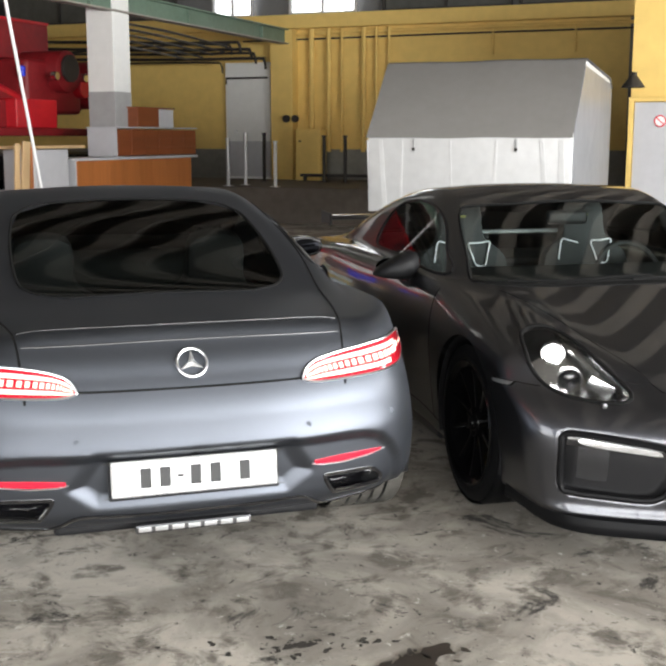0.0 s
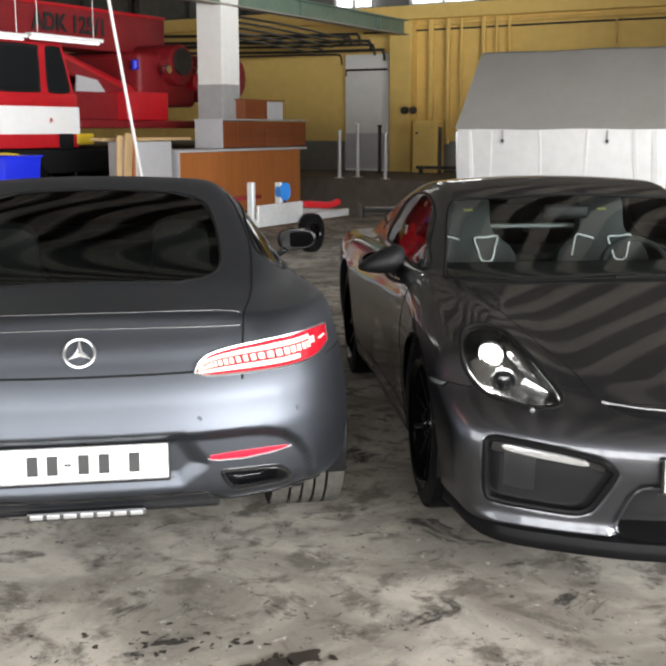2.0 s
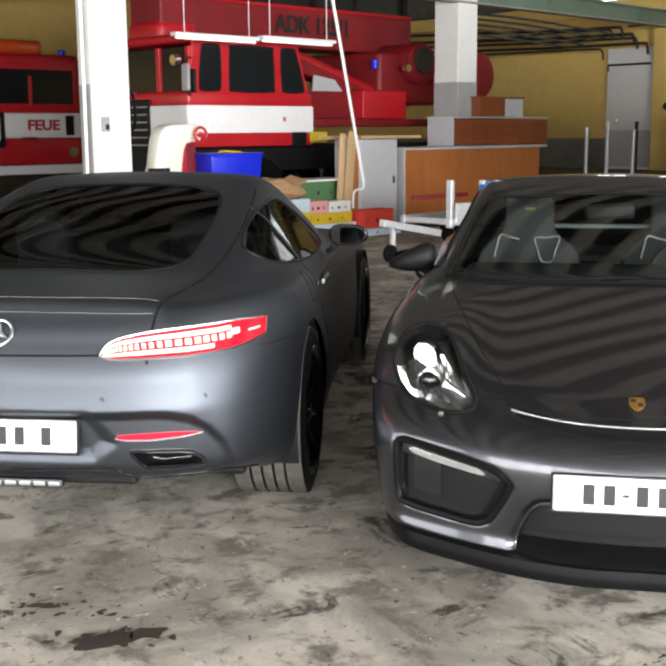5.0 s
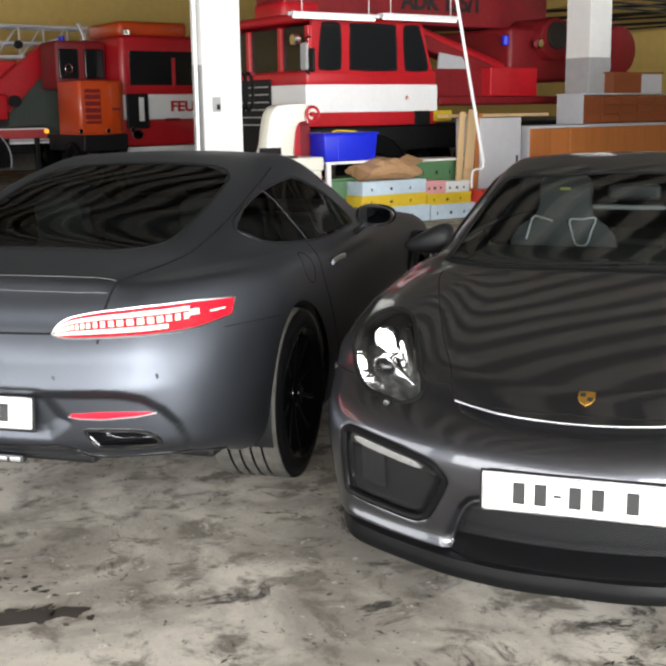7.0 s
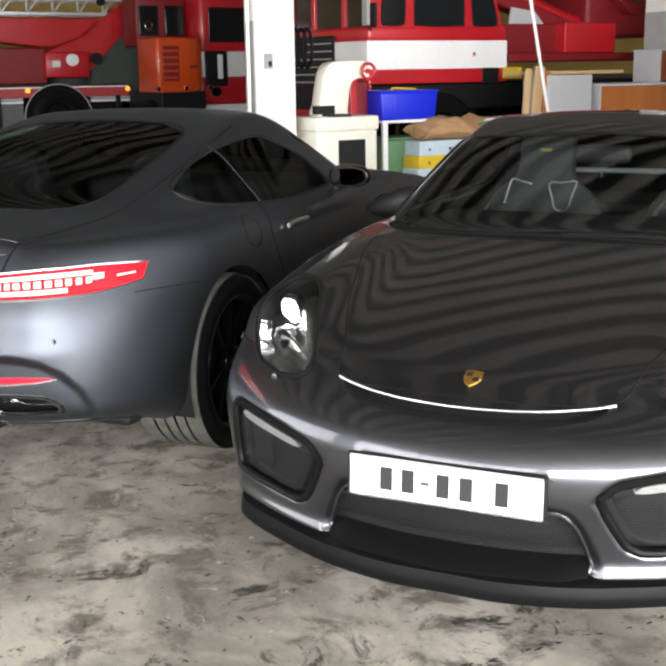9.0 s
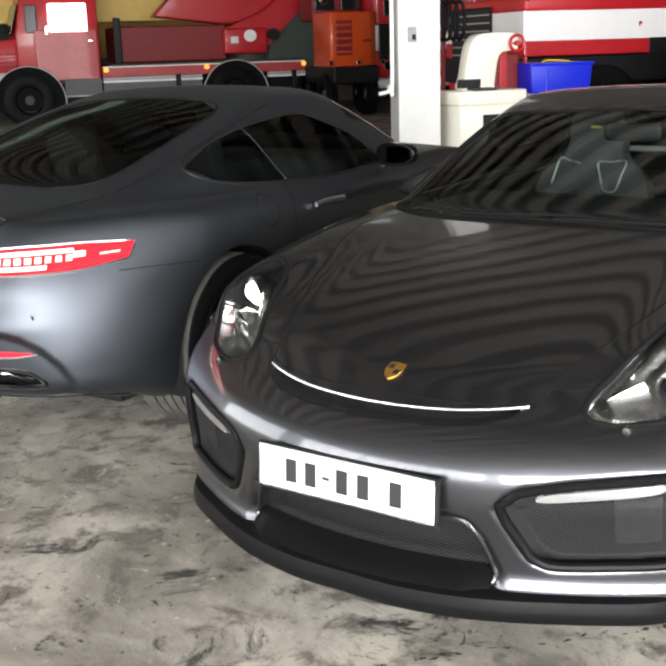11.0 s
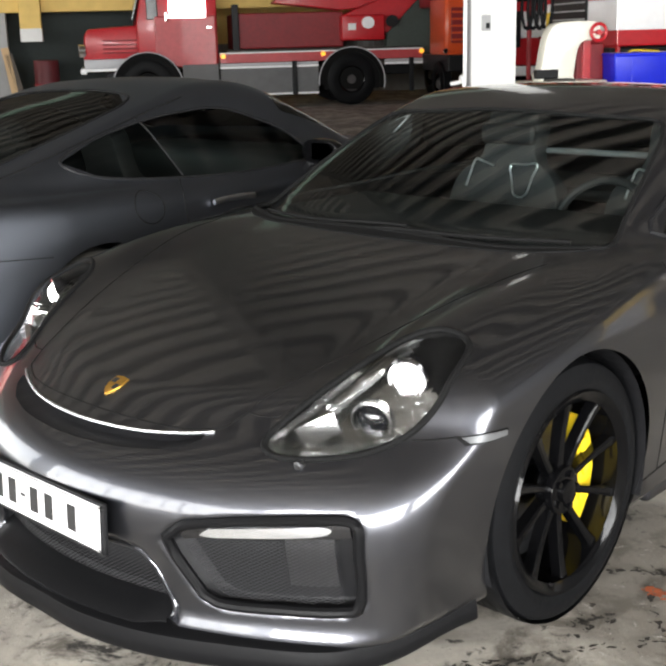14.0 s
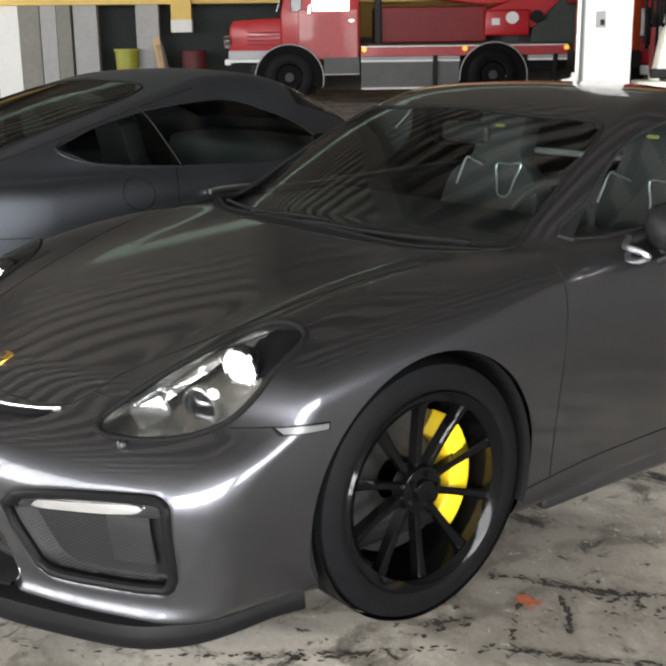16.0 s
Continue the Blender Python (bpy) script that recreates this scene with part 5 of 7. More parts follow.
# unseen walls added to close the hall around the gate lamps
for u0, u1 in ((-30, -22), (-15, -9), (-2.0, -1.0), (10.8, 20)):
    slab("wall_front", (u1 - u0, 0.3, 6.0), ((u0 + u1) / 2, -8.15, 3.0), m_white, "unseen white wall between the gates", "wall")
# unseen, darkened so the coupe's boot lid reflects less of it
slab("wall_front", (40, 0.3, 2.4), (-4, -8.15, 5.3), m_slate, "unseen grey wall over the gates, dark for the reflections", "wall")
# unseen, slate so that little light bounces onto the car doors
for v0, v1 in ((-8, -7.4), (4.2, 5.2), (13.8, 19)):
    slab("wall_right", (0.3, v1 - v0, 6.0), (13.15, (v0 + v1) / 2, 3.0), m_slate, "unseen slate grey wall beside the gate", "wall")
slab("wall_right", (0.3, 32, 2.4), (13.15, 3.5, 5.3), m_slate, "unseen slate grey wall over the gate", "wall")

# ribbed roof: one folded sheet and its girders
bm = bmesh.new()
prof, u = [], -28.0
while u < 15:
    wide = 0.30 + 0.05 * math.sin(3.7 * u)
    prof += [(u, 5.75), (u + 0.44, 5.75), (u + 0.45, 5.44), (u + 0.45 + wide, 5.44)]
    u += 0.46 + wide
lo = [bm.verts.new((a, -13, b)) for a, b in prof]
hi = [bm.verts.new((a, 20.5, b)) for a, b in prof]
for i in range(len(prof) - 1):
    bm.faces.new((lo[i], lo[i + 1], hi[i + 1], hi[i]))
roof = part("ceiling", bm, m_ceil)
roof.data.materials.append(m_joist)
# recess faces are coloured darker than the rib undersides, to stripe the reflections
for poly in roof.data.polygons:
    if poly.center.z < 5.45:
        poly.material_index = 1
roof.matrix_world = room(0, 0)
tagged(roof, "dull ribbed roof sheeting", "ceiling", "", "structure")
for v in (-5, 1, 13):
    slab("roof_girder", (43, 0.30, 0.5), (-6.5, v, 5.15), m_ceil, "dull roof girder", "girder", 0.01)

# columns with grey painted feet
for u, v, su, sv, lab in ((-7.88, 5.615, 0.26, 0.52, "white painted column with a switch"), (-8.16, 12.38, 0.48, 0.48, "white column with a grey painted foot")):
    c = thing("column", lab, "column", room(u, v), "columns", "structure")
    part("shaft", box((su, sv, 5.3), (0, 0, 2.65), 0.012), m_white, c)
    if su > 0.3:
        part("foot", box((su + 0.008, sv + 0.008, 2.2), (0, 0, 1.1), 0.012), m_grey, c)
    else:
        part("foot", box((su - 0.03, 0.006, 2.0), (0, -sv / 2 - 0.004, 1.0), 0.001), m_grey, c)
        sw_ = part("switch", box((0.03, 0.10, 0.17), (su / 2 + 0.015, -0.10, 1.55), 0.006), m_grey, c, "grey surface switch")
        part("button", box((0.012, 0.045, 0.06), (su / 2 + 0.034, -0.085, 1.52), 0.003), m_black, sw_)
        part("conduit", tube([(su / 2 + 0.012, -0.10, 1.63), (su / 2 + 0.012, -0.10, 5.2)], 0.011, 8), m_white, c)
        part("valve", cyl(0.05, 0.05, (0.05, -sv / 2 - 0.08, 0.95), "y", 16, bev=0.008), m_band, c)
        part("pipe", tube(smooth_path([(0.05, -sv / 2 - 0.05, 4.5), (0.05, -sv / 2 - 0.05, 1.2), (0.05, -sv / 2 - 0.08, 0.95), (0.0, -sv / 2 - 0.2, 0.9)], 6), 0.022, 8), m_band, c, smooth=True)

# green crane beam on the columns, with its bracing
gb = thing("crane_beam", "green painted steel crane beam along the columns", "beam", room(-7.95, 0), "", "structure")
part("web", box((0.02, 27, 0.26), (0, 5.4, 3.55)), m_beam, gb)
part("flange", box((0.20, 27, 0.025), (0, 5.4, 3.69), 0.004), m_beam, gb)
# lower flange is paler than the green web
part("flange", box((0.20, 27, 0.025), (0, 5.4, 3.41), 0.004), m_joist, gb, "pale grey lower flange")
for k in range(9):
    part("stiffener", box((0.16, 0.015, 0.24), (0, -6.5 + 3 * k, 3.55)), m_beam, gb)
for k, (z0, z1, ue, v, r) in enumerate(((3.36, 3.12, -8.35, 18.55, 0.030), (3.48, 3.22, -8.5, 18.4, 0.026), (3.62, 3.32, -8.7, 18.62, 0.034), (3.30, 3.40, -9.0, 18.3, 0.022), (3.78, 3.46, -8.9, 18.5, 0.03), (3.2, 3.05, -9.3, 18.45, 0.02))):
    pts = [(-25.0, v, z0), (-19.0, v, z0 - 0.02), (-13.5, v - 0.05, (z0 + z1) / 2 - 0.03), (-10.5, v, z1 + 0.02), (ue - 0.2, v, z1), (ue, v, z1 - 0.04), (ue + 0.04, v, z1 - 0.22)]
    ob = part("cable_run", tube(smooth_path(pts, 6), r, 8), m_steel, smooth=True)
    ob.matrix_world = room(0, 0)
    tagged(ob, "dark pipe run under the beam", "pipe", "pipe runs", "structure")
for k in range(5):
    ob = part("cable_run", tube(smooth_path([(-8.2 - 0.1 * k, 12.8, 3.30 - 0.07 * k), (-8.5 - 0.2 * k, 15.0, 3.34 - 0.06 * k), (-8.9 - 0.25 * k, 18.3, 3.30 - 0.05 * k)], 6), 0.022, 8), m_steel, smooth=True)
    ob.matrix_world = room(0, 0)
    tagged(ob, "dark pipe run under the beam", "pipe", "pipe runs", "structure")

# windows over the ledge
for k, (u, w, lit) in enumerate(((-26.5, 3, 0), (-23.3, 3, 0), (-20.1, 3, 0), (-16.9, 3, 0), (-13.7, 3, 0), (-11.4, 1.4, 0), (-9.3, 0.9, 1), (-7.23, 1.45, 1), (-4.6, 2.6, 0), (-1.8, 2.6, 0), (1.0, 2.6, 0), (3.8, 2.6, 0))):
    wn = thing("window_%d" % (k + 1), "bright daylit hall window" if lit else "dark grimy hall window", "window", room(u, 19.1, 4.0), "", "structure")
    part("pane", box((w - 0.08, 0.02, 1.26), (0, 0, 0.66)), m_day if lit else m_dim, wn)
    for x in (-w / 2, 0, w / 2):
        part("frame", box((0.06, 0.09, 1.3), (x, -0.03, 0.65), 0.006), m_laminate if lit else m_steel, wn)
    part("frame", box((w, 0.09, 0.06), (0, -0.03, 0.03), 0.006), m_laminate if lit else m_steel, wn)

slab("wall_strip", (40, 0.1, 1.5), (-11, 19.28, 4.7), m_slate, "dark wall behind the windows", "wall")
# dark strip added in place of the dim background behind the trucks
slab("wall_dado", (0.012, 32, 1.35), (-25.99, 4, 0.675), m_dado, "dark grey lower wall", "wall")

# pipes on the yellow wall
def wall_pipe(pts, r, material, label):
    ob = part("wall_pipe", tube(pts, r, 10), material, smooth=True)
    ob.matrix_world = room(0, 0)
    return tagged(ob, label, "pipe", "wall pipes", "structure")


wall_pipe([(-9.0, 18.92, 3.62), (6, 18.92, 3.62)], 0.035, m_wall, "yellow painted pipe under the ledge")
wall_pipe([(-9.0, 18.93, 3.50), (-4, 18.93, 3.52), (6, 18.93, 3.50)], 0.018, m_steel, "dark cable under the ledge")
for u, r in ((-7.42, 0.06), (-7.04, 0.05), (-6.75, 0.03), (-6.27, 0.05), (-6.0, 0.03), (-5.73, 0.03)):
    wall_pipe([(u, 18.90, 1.2), (u, 18.90, 3.7)], r, m_wall, "yellow painted upright pipe")
for u in (-3.6, -2.0):
    wall_pipe([(u, 18.93, 3.1), (u, 18.93, 3.6)], 0.022, m_wall, "yellow painted pipe stub")
pil = slab("pilaster", (0.5, 0.3, 3.7), (-8.02, 18.85, 1.85), m_wall, "yellow painted pilaster", "pilaster", 0.01)

# white door with a bar across it
d = thing("door_1", "white steel door with a dark bar and grey foot", "door", room(-8.9, 18.95, 0.62), "", "structure")
part("leaf", box((1.05, 0.06, 2.45), (0, -0.02, 1.22), 0.006), m_white, d)
part("kick_plate", box((1.05, 0.012, 0.75), (0, -0.058, 0.42), 0.003), m_laminate, d)
part("bar", tube([(-0.47, -0.12, 2.0), (-0.47, -0.12, 2.12), (0.5, -0.12, 2.12)], 0.022, 8), m_steel, d)
part("door_handle", cyl(0.035, 0.05, (-0.28, -0.07, 1.0), "y", 16, bev=0.006), m_alu, d)
slab("platform", (11.5, 4.0, 0.62), (-7.2, 17.0, 0.31), m_soil, "raised concrete platform along the wall", "platform", 0.01)
for u, v, z, mm in ((-7.63, 15.4, 0.85, m_zinc), (-7.52, 15.9, 0.95, m_zinc), (-6.64, 15.3, 0.80, m_zinc), (-7.88, 17.5, 0.95, m_steel), (-6.7, 17.8, 0.9, m_steel), (-6.1, 17.4, 0.9, m_steel)):
    ob = thing("rail_post", "slim metal rail post on the platform", "post", room(u, v, 0.62), "rail posts")
    part("post", tube([(0, 0, 0), (0, 0, z)], 0.035, 10), mm, ob, smooth=True)
    part("cap", cyl(0.045, 0.03, (0, 0, z), "z", 12, bev=0.006), mm, ob)
    part("base_plate", box((0.14, 0.14, 0.012), (0, 0, 0.006), 0.003), mm, ob)
ob = thing("low_rail", "dark low steel rail on the platform", "rail", room(-5.6, 18.0, 0.62))
part("rail", box((3.4, 0.06, 0.06), (0, 0, 0.12), 0.01), m_steel, ob)
for x in (-1.6, 0, 1.6):
    part("foot", box((0.06, 0.06, 0.09), (x, 0, 0.045)), m_steel, ob)
ob = thing("wall_cabinet", "narrow yellow steel cabinet against the wall", "cabinet", room(-7.27, 18.5, 0.62))
part("body", box((0.55, 0.35, 1.05), (0, 0, 0.525), 0.015), m_wall, ob)
part("door", box((0.48, 0.02, 0.92), (0, -0.185, 0.54), 0.006), m_wall, ob)
part("latch", cyl(0.02, 0.03, (-0.17, -0.205, 0.8), "y", 12), m_steel, ob)
ob = thing("socket_pair", "pair of dark round wall sockets", "socket", room(-7.78, 18.62, 1.88), "", "structure")
for x in (-0.1, 0.1):
    part("socket", cyl(0.075, 0.09, (x, 0, 0), "y", 18, bev=0.01), m_steel, ob)

# grey steel door beside the trailer, with a round sign
d = thing("door_2", "pale grey steel door with a round prohibition sign", "door", room(0.40, 13.4, 0), "", "structure")
part("leaf", box((1.25, 0.06, 1.98), (0, 0, 0.99), 0.006), m_laminate, d)
part("frame", box((0.07, 0.12, 2.05), (-0.67, 0, 1.025), 0.006), m_wall, d)
part("frame", box((0.07, 0.12, 2.05), (0.67, 0, 1.025), 0.006), m_wall, d)
part("frame", box((1.27, 0.12, 0.06), (0, 0, 2.02), 0.006), m_wall, d)
sg = part("sign", cyl(0.085, 0.006, (-0.27, -0.036, 1.72), "y", 32), m_plate, d)
# the sign's red print has the reflectors' own glow
part("ring", tube([(-0.27 + 0.075 * math.cos(a), -0.042, 1.72 + 0.075 * math.sin(a)) for a in np.linspace(0, 2 * math.pi, 32, endpoint=False)], 0.009, 6, True), m_redglow, sg)
part("bar", box((0.13, 0.006, 0.016), (-0.27, -0.041, 1.72), 0.002, rot=Matrix.Rotation(0.78, 4, "Y")), m_redglow, sg)
part("door_handle", box((0.13, 0.05, 0.025), (-0.05, -0.055, 1.05), 0.008), m_black, d)
slab("wall_side", (1.4, 0.3, 3.7), (0.40, 13.65, 1.85), m_wall, "yellow painted return wall", "wall")
# unseen partition, added dark to dim the reflections on the car flanks
slab("wall_side", (11.9, 0.3, 3.7), (7.05, 13.65, 1.85), m_slate, "unseen dark grey partition, added for dark reflections", "wall")
ob = thing("wall_lamp", "dark conical wall lamp stained by smoke", "lamp", room(-0.25, 13.3, 2.35), "", "structure")
part("shade", lathe([(0.0, 0.03), (-0.02, 0.06), (-0.16, 0.16), (-0.17, 0.165)], 24, "z"), m_steel, ob, smooth=True)
part("bracket", box((0.05, 0.2, 0.05), (0, 0.1, 0.02), 0.008), m_steel, ob)

# the box trailer under its tarpaulin
tr = thing("box_trailer", "white box trailer under a sloping grey tarpaulin", "trailer", room(-1.67, 9.65))
cover = prism([(0.0, 1.50), (0.74, 2.36), (0.80, 2.39), (2.9, 2.26), (3.1, 2.10), (3.1, 0.62), (0.0, 0.62)], 2.40, (-1.20, 0, 0), "x", 0.02)
part("cover", cover, m_tarp2, tr, "white tarpaulin sides", smooth=True)
top = bmesh.new()
rows = []
for x in np.linspace(-1.215, 1.215, 15):
    sag = 0.008 * math.sin(x * 5.0)
    rows.append([top.verts.new((x, a, b + sag * (1 - abs(x) / 1.3))) for a, b in ((-0.022, 1.49), (-0.012, 1.515), (0.36, 1.94), (0.735, 2.375), (0.80, 2.405), (1.8, 2.345), (2.9, 2.275), (3.08, 2.14))])
for a, b in zip(rows, rows[1:]):
    for j in range(7):
        top.faces.new((a[j], a[j + 1], b[j + 1], b[j]))
part("roof_sheet", top, m_tarp, tr, "grey tarpaulin top", smooth=True, angle=1.0)
for x in (-0.63, 0.58):
    bk = part("strap", box((0.022, 0.012, 0.15), (x, -0.012, 1.40), 0.004), m_grey, tr)
    part("buckle", box((0.034, 0.02, 0.035), (x, -0.022, 1.36), 0.004), m_steel, bk)
for x, lean, w in ((-1.05, 0.05, 0.05), (-0.78, -0.02, 0.03), (-0.2, 0.03, 0.025), (0.35, -0.04, 0.03), (0.86, 0.06, 0.045), (1.08, 0.02, 0.06)):
    part("fold", prism([(x - w * 0.4, 1.47), (x + w * 0.6, 1.47), (x + lean + w, 0.64), (x + lean - w * 0.3, 0.64)], 0.006, (0, -0.006, 0), "y", 0.0025), m_tarp2, tr)
part("side_sheet", prism([(0.10, 0.64), (0.12, 1.60), (0.78, 2.32), (2.9, 2.20), (3.05, 2.08), (3.05, 0.64)], 0.01, (1.2, 0, 0), "x", 0.003), mat("grey_film", (0.20, 0.207, 0.22), 0.3, 0, 0.3, 5, 0.3), tr, "grey plastic film over the side")
part("chassis", box((2.2, 2.9, 0.14), (0, 1.55, 0.55), 0.02), m_zinc, tr)
part("flap", prism([(-0.02, 1.46), (0.30, 1.50), (0.34, 0.62), (0.06, 0.62)], 0.015, (-1.212, 0, 0), "x", 0.003), m_tarp2, tr)
part("drawbar", box((0.1, 1.3, 0.1), (0, -0.3, 0.46), 0.015), m_zinc, tr)
for s in (-1, 1):
    wheel("wheel", tr, pose(s * 1.0, 1.6, 0.32, 0, 0, 0 if s > 0 else 180), 0.32, 0.18, 0.19, 6)
part("support", box((0.08, 0.08, 0.46), (0, -0.75, 0.23), 0.01), m_zinc, tr)

# ---- things in front of the columns ----
ct = thing("counter", "brown veneered counter with a pale worktop", "counter", room(-7.88, 10.52))
part("worktop", box((0.72, 3.55, 0.04), (0.02, 1.72, 1.185), 0.008), m_laminate, ct)
part("plinth", box((0.54, 3.3, 0.08), (0, 1.72, 0.04)), m_black, ct)
for k in range(8):
    part("front_panel", box((0.022, 0.417, 1.08), (0.285, 0.03 + 0.21 + 0.422 * k, 0.622), 0.003), m_wood, ct)
part("carcass", box((0.54, 3.38, 1.08), (0, 1.72, 0.622)), m_wood, ct)
part("side_panel", box((0.58, 0.022, 1.08), (0, 0.02, 0.622), 0.003), m_laminate, ct)
dc = thing("drawer_cabinet", "brown veneered drawer cabinet with a pale side", "cabinet", room(-7.88, 11.45, 1.207))
part("body", box((0.51, 2.49, 0.40), (-0.02, 1.52, 0.21), 0.006), m_umber, dc)
part("side_panel", box((0.52, 0.02, 0.43), (-0.02, 0.265, 0.215), 0.004), m_laminate, dc)
for k in range(5):
    for j in range(3):
        part("drawer", box((0.02, 0.40, 0.122), (0.25, 0.86 + 0.41 * k, 0.075 + 0.132 * j), 0.004), m_umber, dc)
part("top", box((0.55, 2.56, 0.02), (-0.02, 1.52, 0.44), 0.004), m_laminate, dc)
bx = thing("small_cabinet", "small brown cabinet with a white end", "cabinet", room(-7.95, 12.1, 1.66))
part("body", box((0.42, 0.66, 0.30), (0, 0.72, 0.15), 0.006), m_umber, bx)
part("end_block", box((0.40, 0.50, 0.285), (0, 1.30, 0.143), 0.006), m_laminate, bx)
part("top", box((0.44, 1.22, 0.02), (0, 0.96, 0.305), 0.004), m_umber, bx)
lk = thing("locker", "grey steel locker beside the counter", "locker", room(-7.88, 9.62))
part("body", box((0.5, 0.80, 1.33), (0, 0.40, 0.665), 0.012), m_laminate, lk)
part("door", box((0.015, 0.74, 1.22), (0.256, 0.40, 0.68), 0.004), m_laminate, lk)
part("latch", box((0.02, 0.03, 0.10), (0.272, 0.70, 0.75), 0.004), m_steel, lk)
for k, (v, w, h, tilt, mm, z) in enumerate(((9.22, 0.10, 1.42, 4, m_pine, 0), (9.36, 0.16, 1.45, 6, m_pine, 0), (9.52, 0.08, 1.40, 5, m_wood, 0))):
    ob = thing("leaning_board", "pale pine board leaning on the locker" if mm is m_pine else "brown board leaning on the locker", "board", room(-7.72, v, 0, 0) @ pose(0, 0, 0, -tilt), "boards")
    part("board", box((0.03, w, h), (0.06, 0, h / 2), 0.004), mm, ob)
ob = thing("roof_plank", "long pine plank lying over the locker", "plank", room(-8.05, 9.3, 1.36))
part("plank", box((0.22, 2.0, 0.045), (0, 1.0, 0.0), 0.006), m_pine, ob)

rd = thing("hanging_pole", "thin white pole hanging with a hook", "pole", room(0, 0))
part("pole", tube([(-7.4, 8.62, 4.25), (-7.4, 9.47, 0.74)], 0.022, 10), m_band, rd, smooth=True)
part("hook", tube(smooth_path([(-7.4, 9.47, 0.74), (-7.4, 9.45, 0.66), (-7.4, 9.30, 0.64), (-7.4, 9.26, 0.55), (-7.4, 9.26, 0.40)], 5), 0.014, 8), m_band, rd, smooth=True)

tl = thing("tube_lamp", "white twin tube lamp hanging on wires", "lamp", room(-8.54, 7.1, 2.70))
for k in range(2):
    ft = part("fitting", box((0.14, 1.42, 0.05), (0, 0.73 + 1.48 * k, 0.03 * k), 0.012), m_band, tl)
    part("tube", tube([(0.0, 0.06 + 1.48 * k, -0.04 + 0.03 * k), (0.0, 1.40 + 1.48 * k, -0.04 + 0.03 * k)], 0.019, 10), m_tube, ft)
    for y in (0.2, 1.3):
        part("wire", tube([(0, y + 1.48 * k, 0.03), (0.0, y + 1.48 * k, 2.5)], 0.006, 6), m_band, tl)

# band saw machine, crates and boxes by the column
bs = thing("band_saw", "cream enamelled band saw with an open frame", "machine", room(-7.75, 5.95))
part("cabinet", box((0.55, 0.84, 0.52), (0, 0.46, 0.48), 0.03, 3), m_cream, bs, smooth=True)
part("upper_box", box((0.58, 0.88, 0.17), (0, 0.46, 0.82), 0.025, 3), m_cream, bs, smooth=True)
for y in (0.10, 0.82):
    part("leg", box((0.5, 0.17, 0.26), (0, y, 0.13), 0.02), m_cream, bs)
part("table", box((0.5, 0.30, 0.03), (0.05, 0.36, 0.915), 0.008), m_steel, bs)
neck = [(0.16, 0.90), (0.19, 1.05), (0.24, 1.34), (0.30, 1.48), (0.42, 1.54), (0.80, 1.545), (0.87, 1.50), (0.88, 1.40), (0.86, 1.34), (0.72, 1.335), (0.645, 1.30), (0.605, 1.2), (0.57, 0.95), (0.56, 0.90)]
part("neck", prism([tuple(q) for q in smooth_path(neck, 2, True)], 0.22, (-0.11, 0, 0), "x", 0.02), m_cream, bs, smooth=True)
# black panel on the front, in place of the shade inside an opening
part("doorway", box((0.02, 0.38, 0.42), (0.272, 0.52, 0.42), 0.01), m_black, bs, "black panel standing in for the cabinet's shaded opening")
part("guide", box((0.1, 0.26, 0.10), (0.08, 0.25, 0.98), 0.01), m_black, bs)
hw = part("handwheel", tube([(0.16, 0.83 + 0.09 * math.cos(a), 1.42 + 0.09 * math.sin(a)) for a in np.linspace(0, 2 * math.pi, 24, endpoint=False)], 0.018, 8, True), m_fire, bs, smooth=True)
part("spoke", box((0.014, 0.17, 0.02), (0.16, 0.83, 1.42), 0.004), m_fire, hw)
part("hub", cyl(0.03, 0.05, (0.16, 0.83, 1.42), "x", 14), m_fire, hw)
rs = thing("machine_stand", "red steel machine stand beside the saw", "stand", room(-8.1, 6.85))
part("post", box((0.12, 0.10, 1.35), (0, 0, 0.675), 0.01), m_fire, rs)
part("plate", box((0.08, 0.34, 0.50), (0, 0.05, 1.05), 0.02), m_deep, rs)
part("base", box((0.4, 0.4, 0.04), (0, 0, 0.02), 0.008), m_fire, rs)

sh = thing("white_stand", "white square-tube stand with a green bin under it", "stand", room(-8.0, 7.12))
for x, y in ((-0.28, 0.0), (0.24, 0.0), (-0.28, 0.86), (0.24, 0.86)):
    part("leg", box((0.05, 0.07, 0.80), (x, y, 0.40), 0.006), m_band, sh)
for z in (0.805, 0.14):
    part("shelf", box((0.60, 0.98, 0.035), (-0.02, 0.43, z), 0.006), m_band, sh)
gn = thing("green_bin", "dull green plastic bin on the stand", "bin", room(-8.05, 7.55, 0.158))
part("bin", box((0.42, 0.66, 0.42), (0, 0, 0.21), 0.03, 3, taper=1.08), m_green, gn, smooth=True)
part("rim", box((0.48, 0.74, 0.03), (0, 0, 0.43), 0.01), m_green, gn)
cb = thing("blue_crate", "bright blue plastic crate with wire handles", "crate", room(-8.0, 7.48, 0.823))
part("tub", box((0.50, 0.80, 0.34), (0, 0, 0.17), 0.025, 3, taper=1.07), m_blue, cb, smooth=True)
part("rim", box((0.56, 0.88, 0.03), (0, 0, 0.345), 0.01), m_blue, cb)
part("wall_rib", box((0.03, 0.03, 0.30), (0.25, -0.2, 0.17), 0.006), m_blue, cb)
part("handle", tube(smooth_path([(0.1, -0.18, 0.36), (0.1, -0.12, 0.385), (0.1, 0.16, 0.37), (0.1, 0.2, 0.36)], 4), 0.012, 8), m_yb, cb)


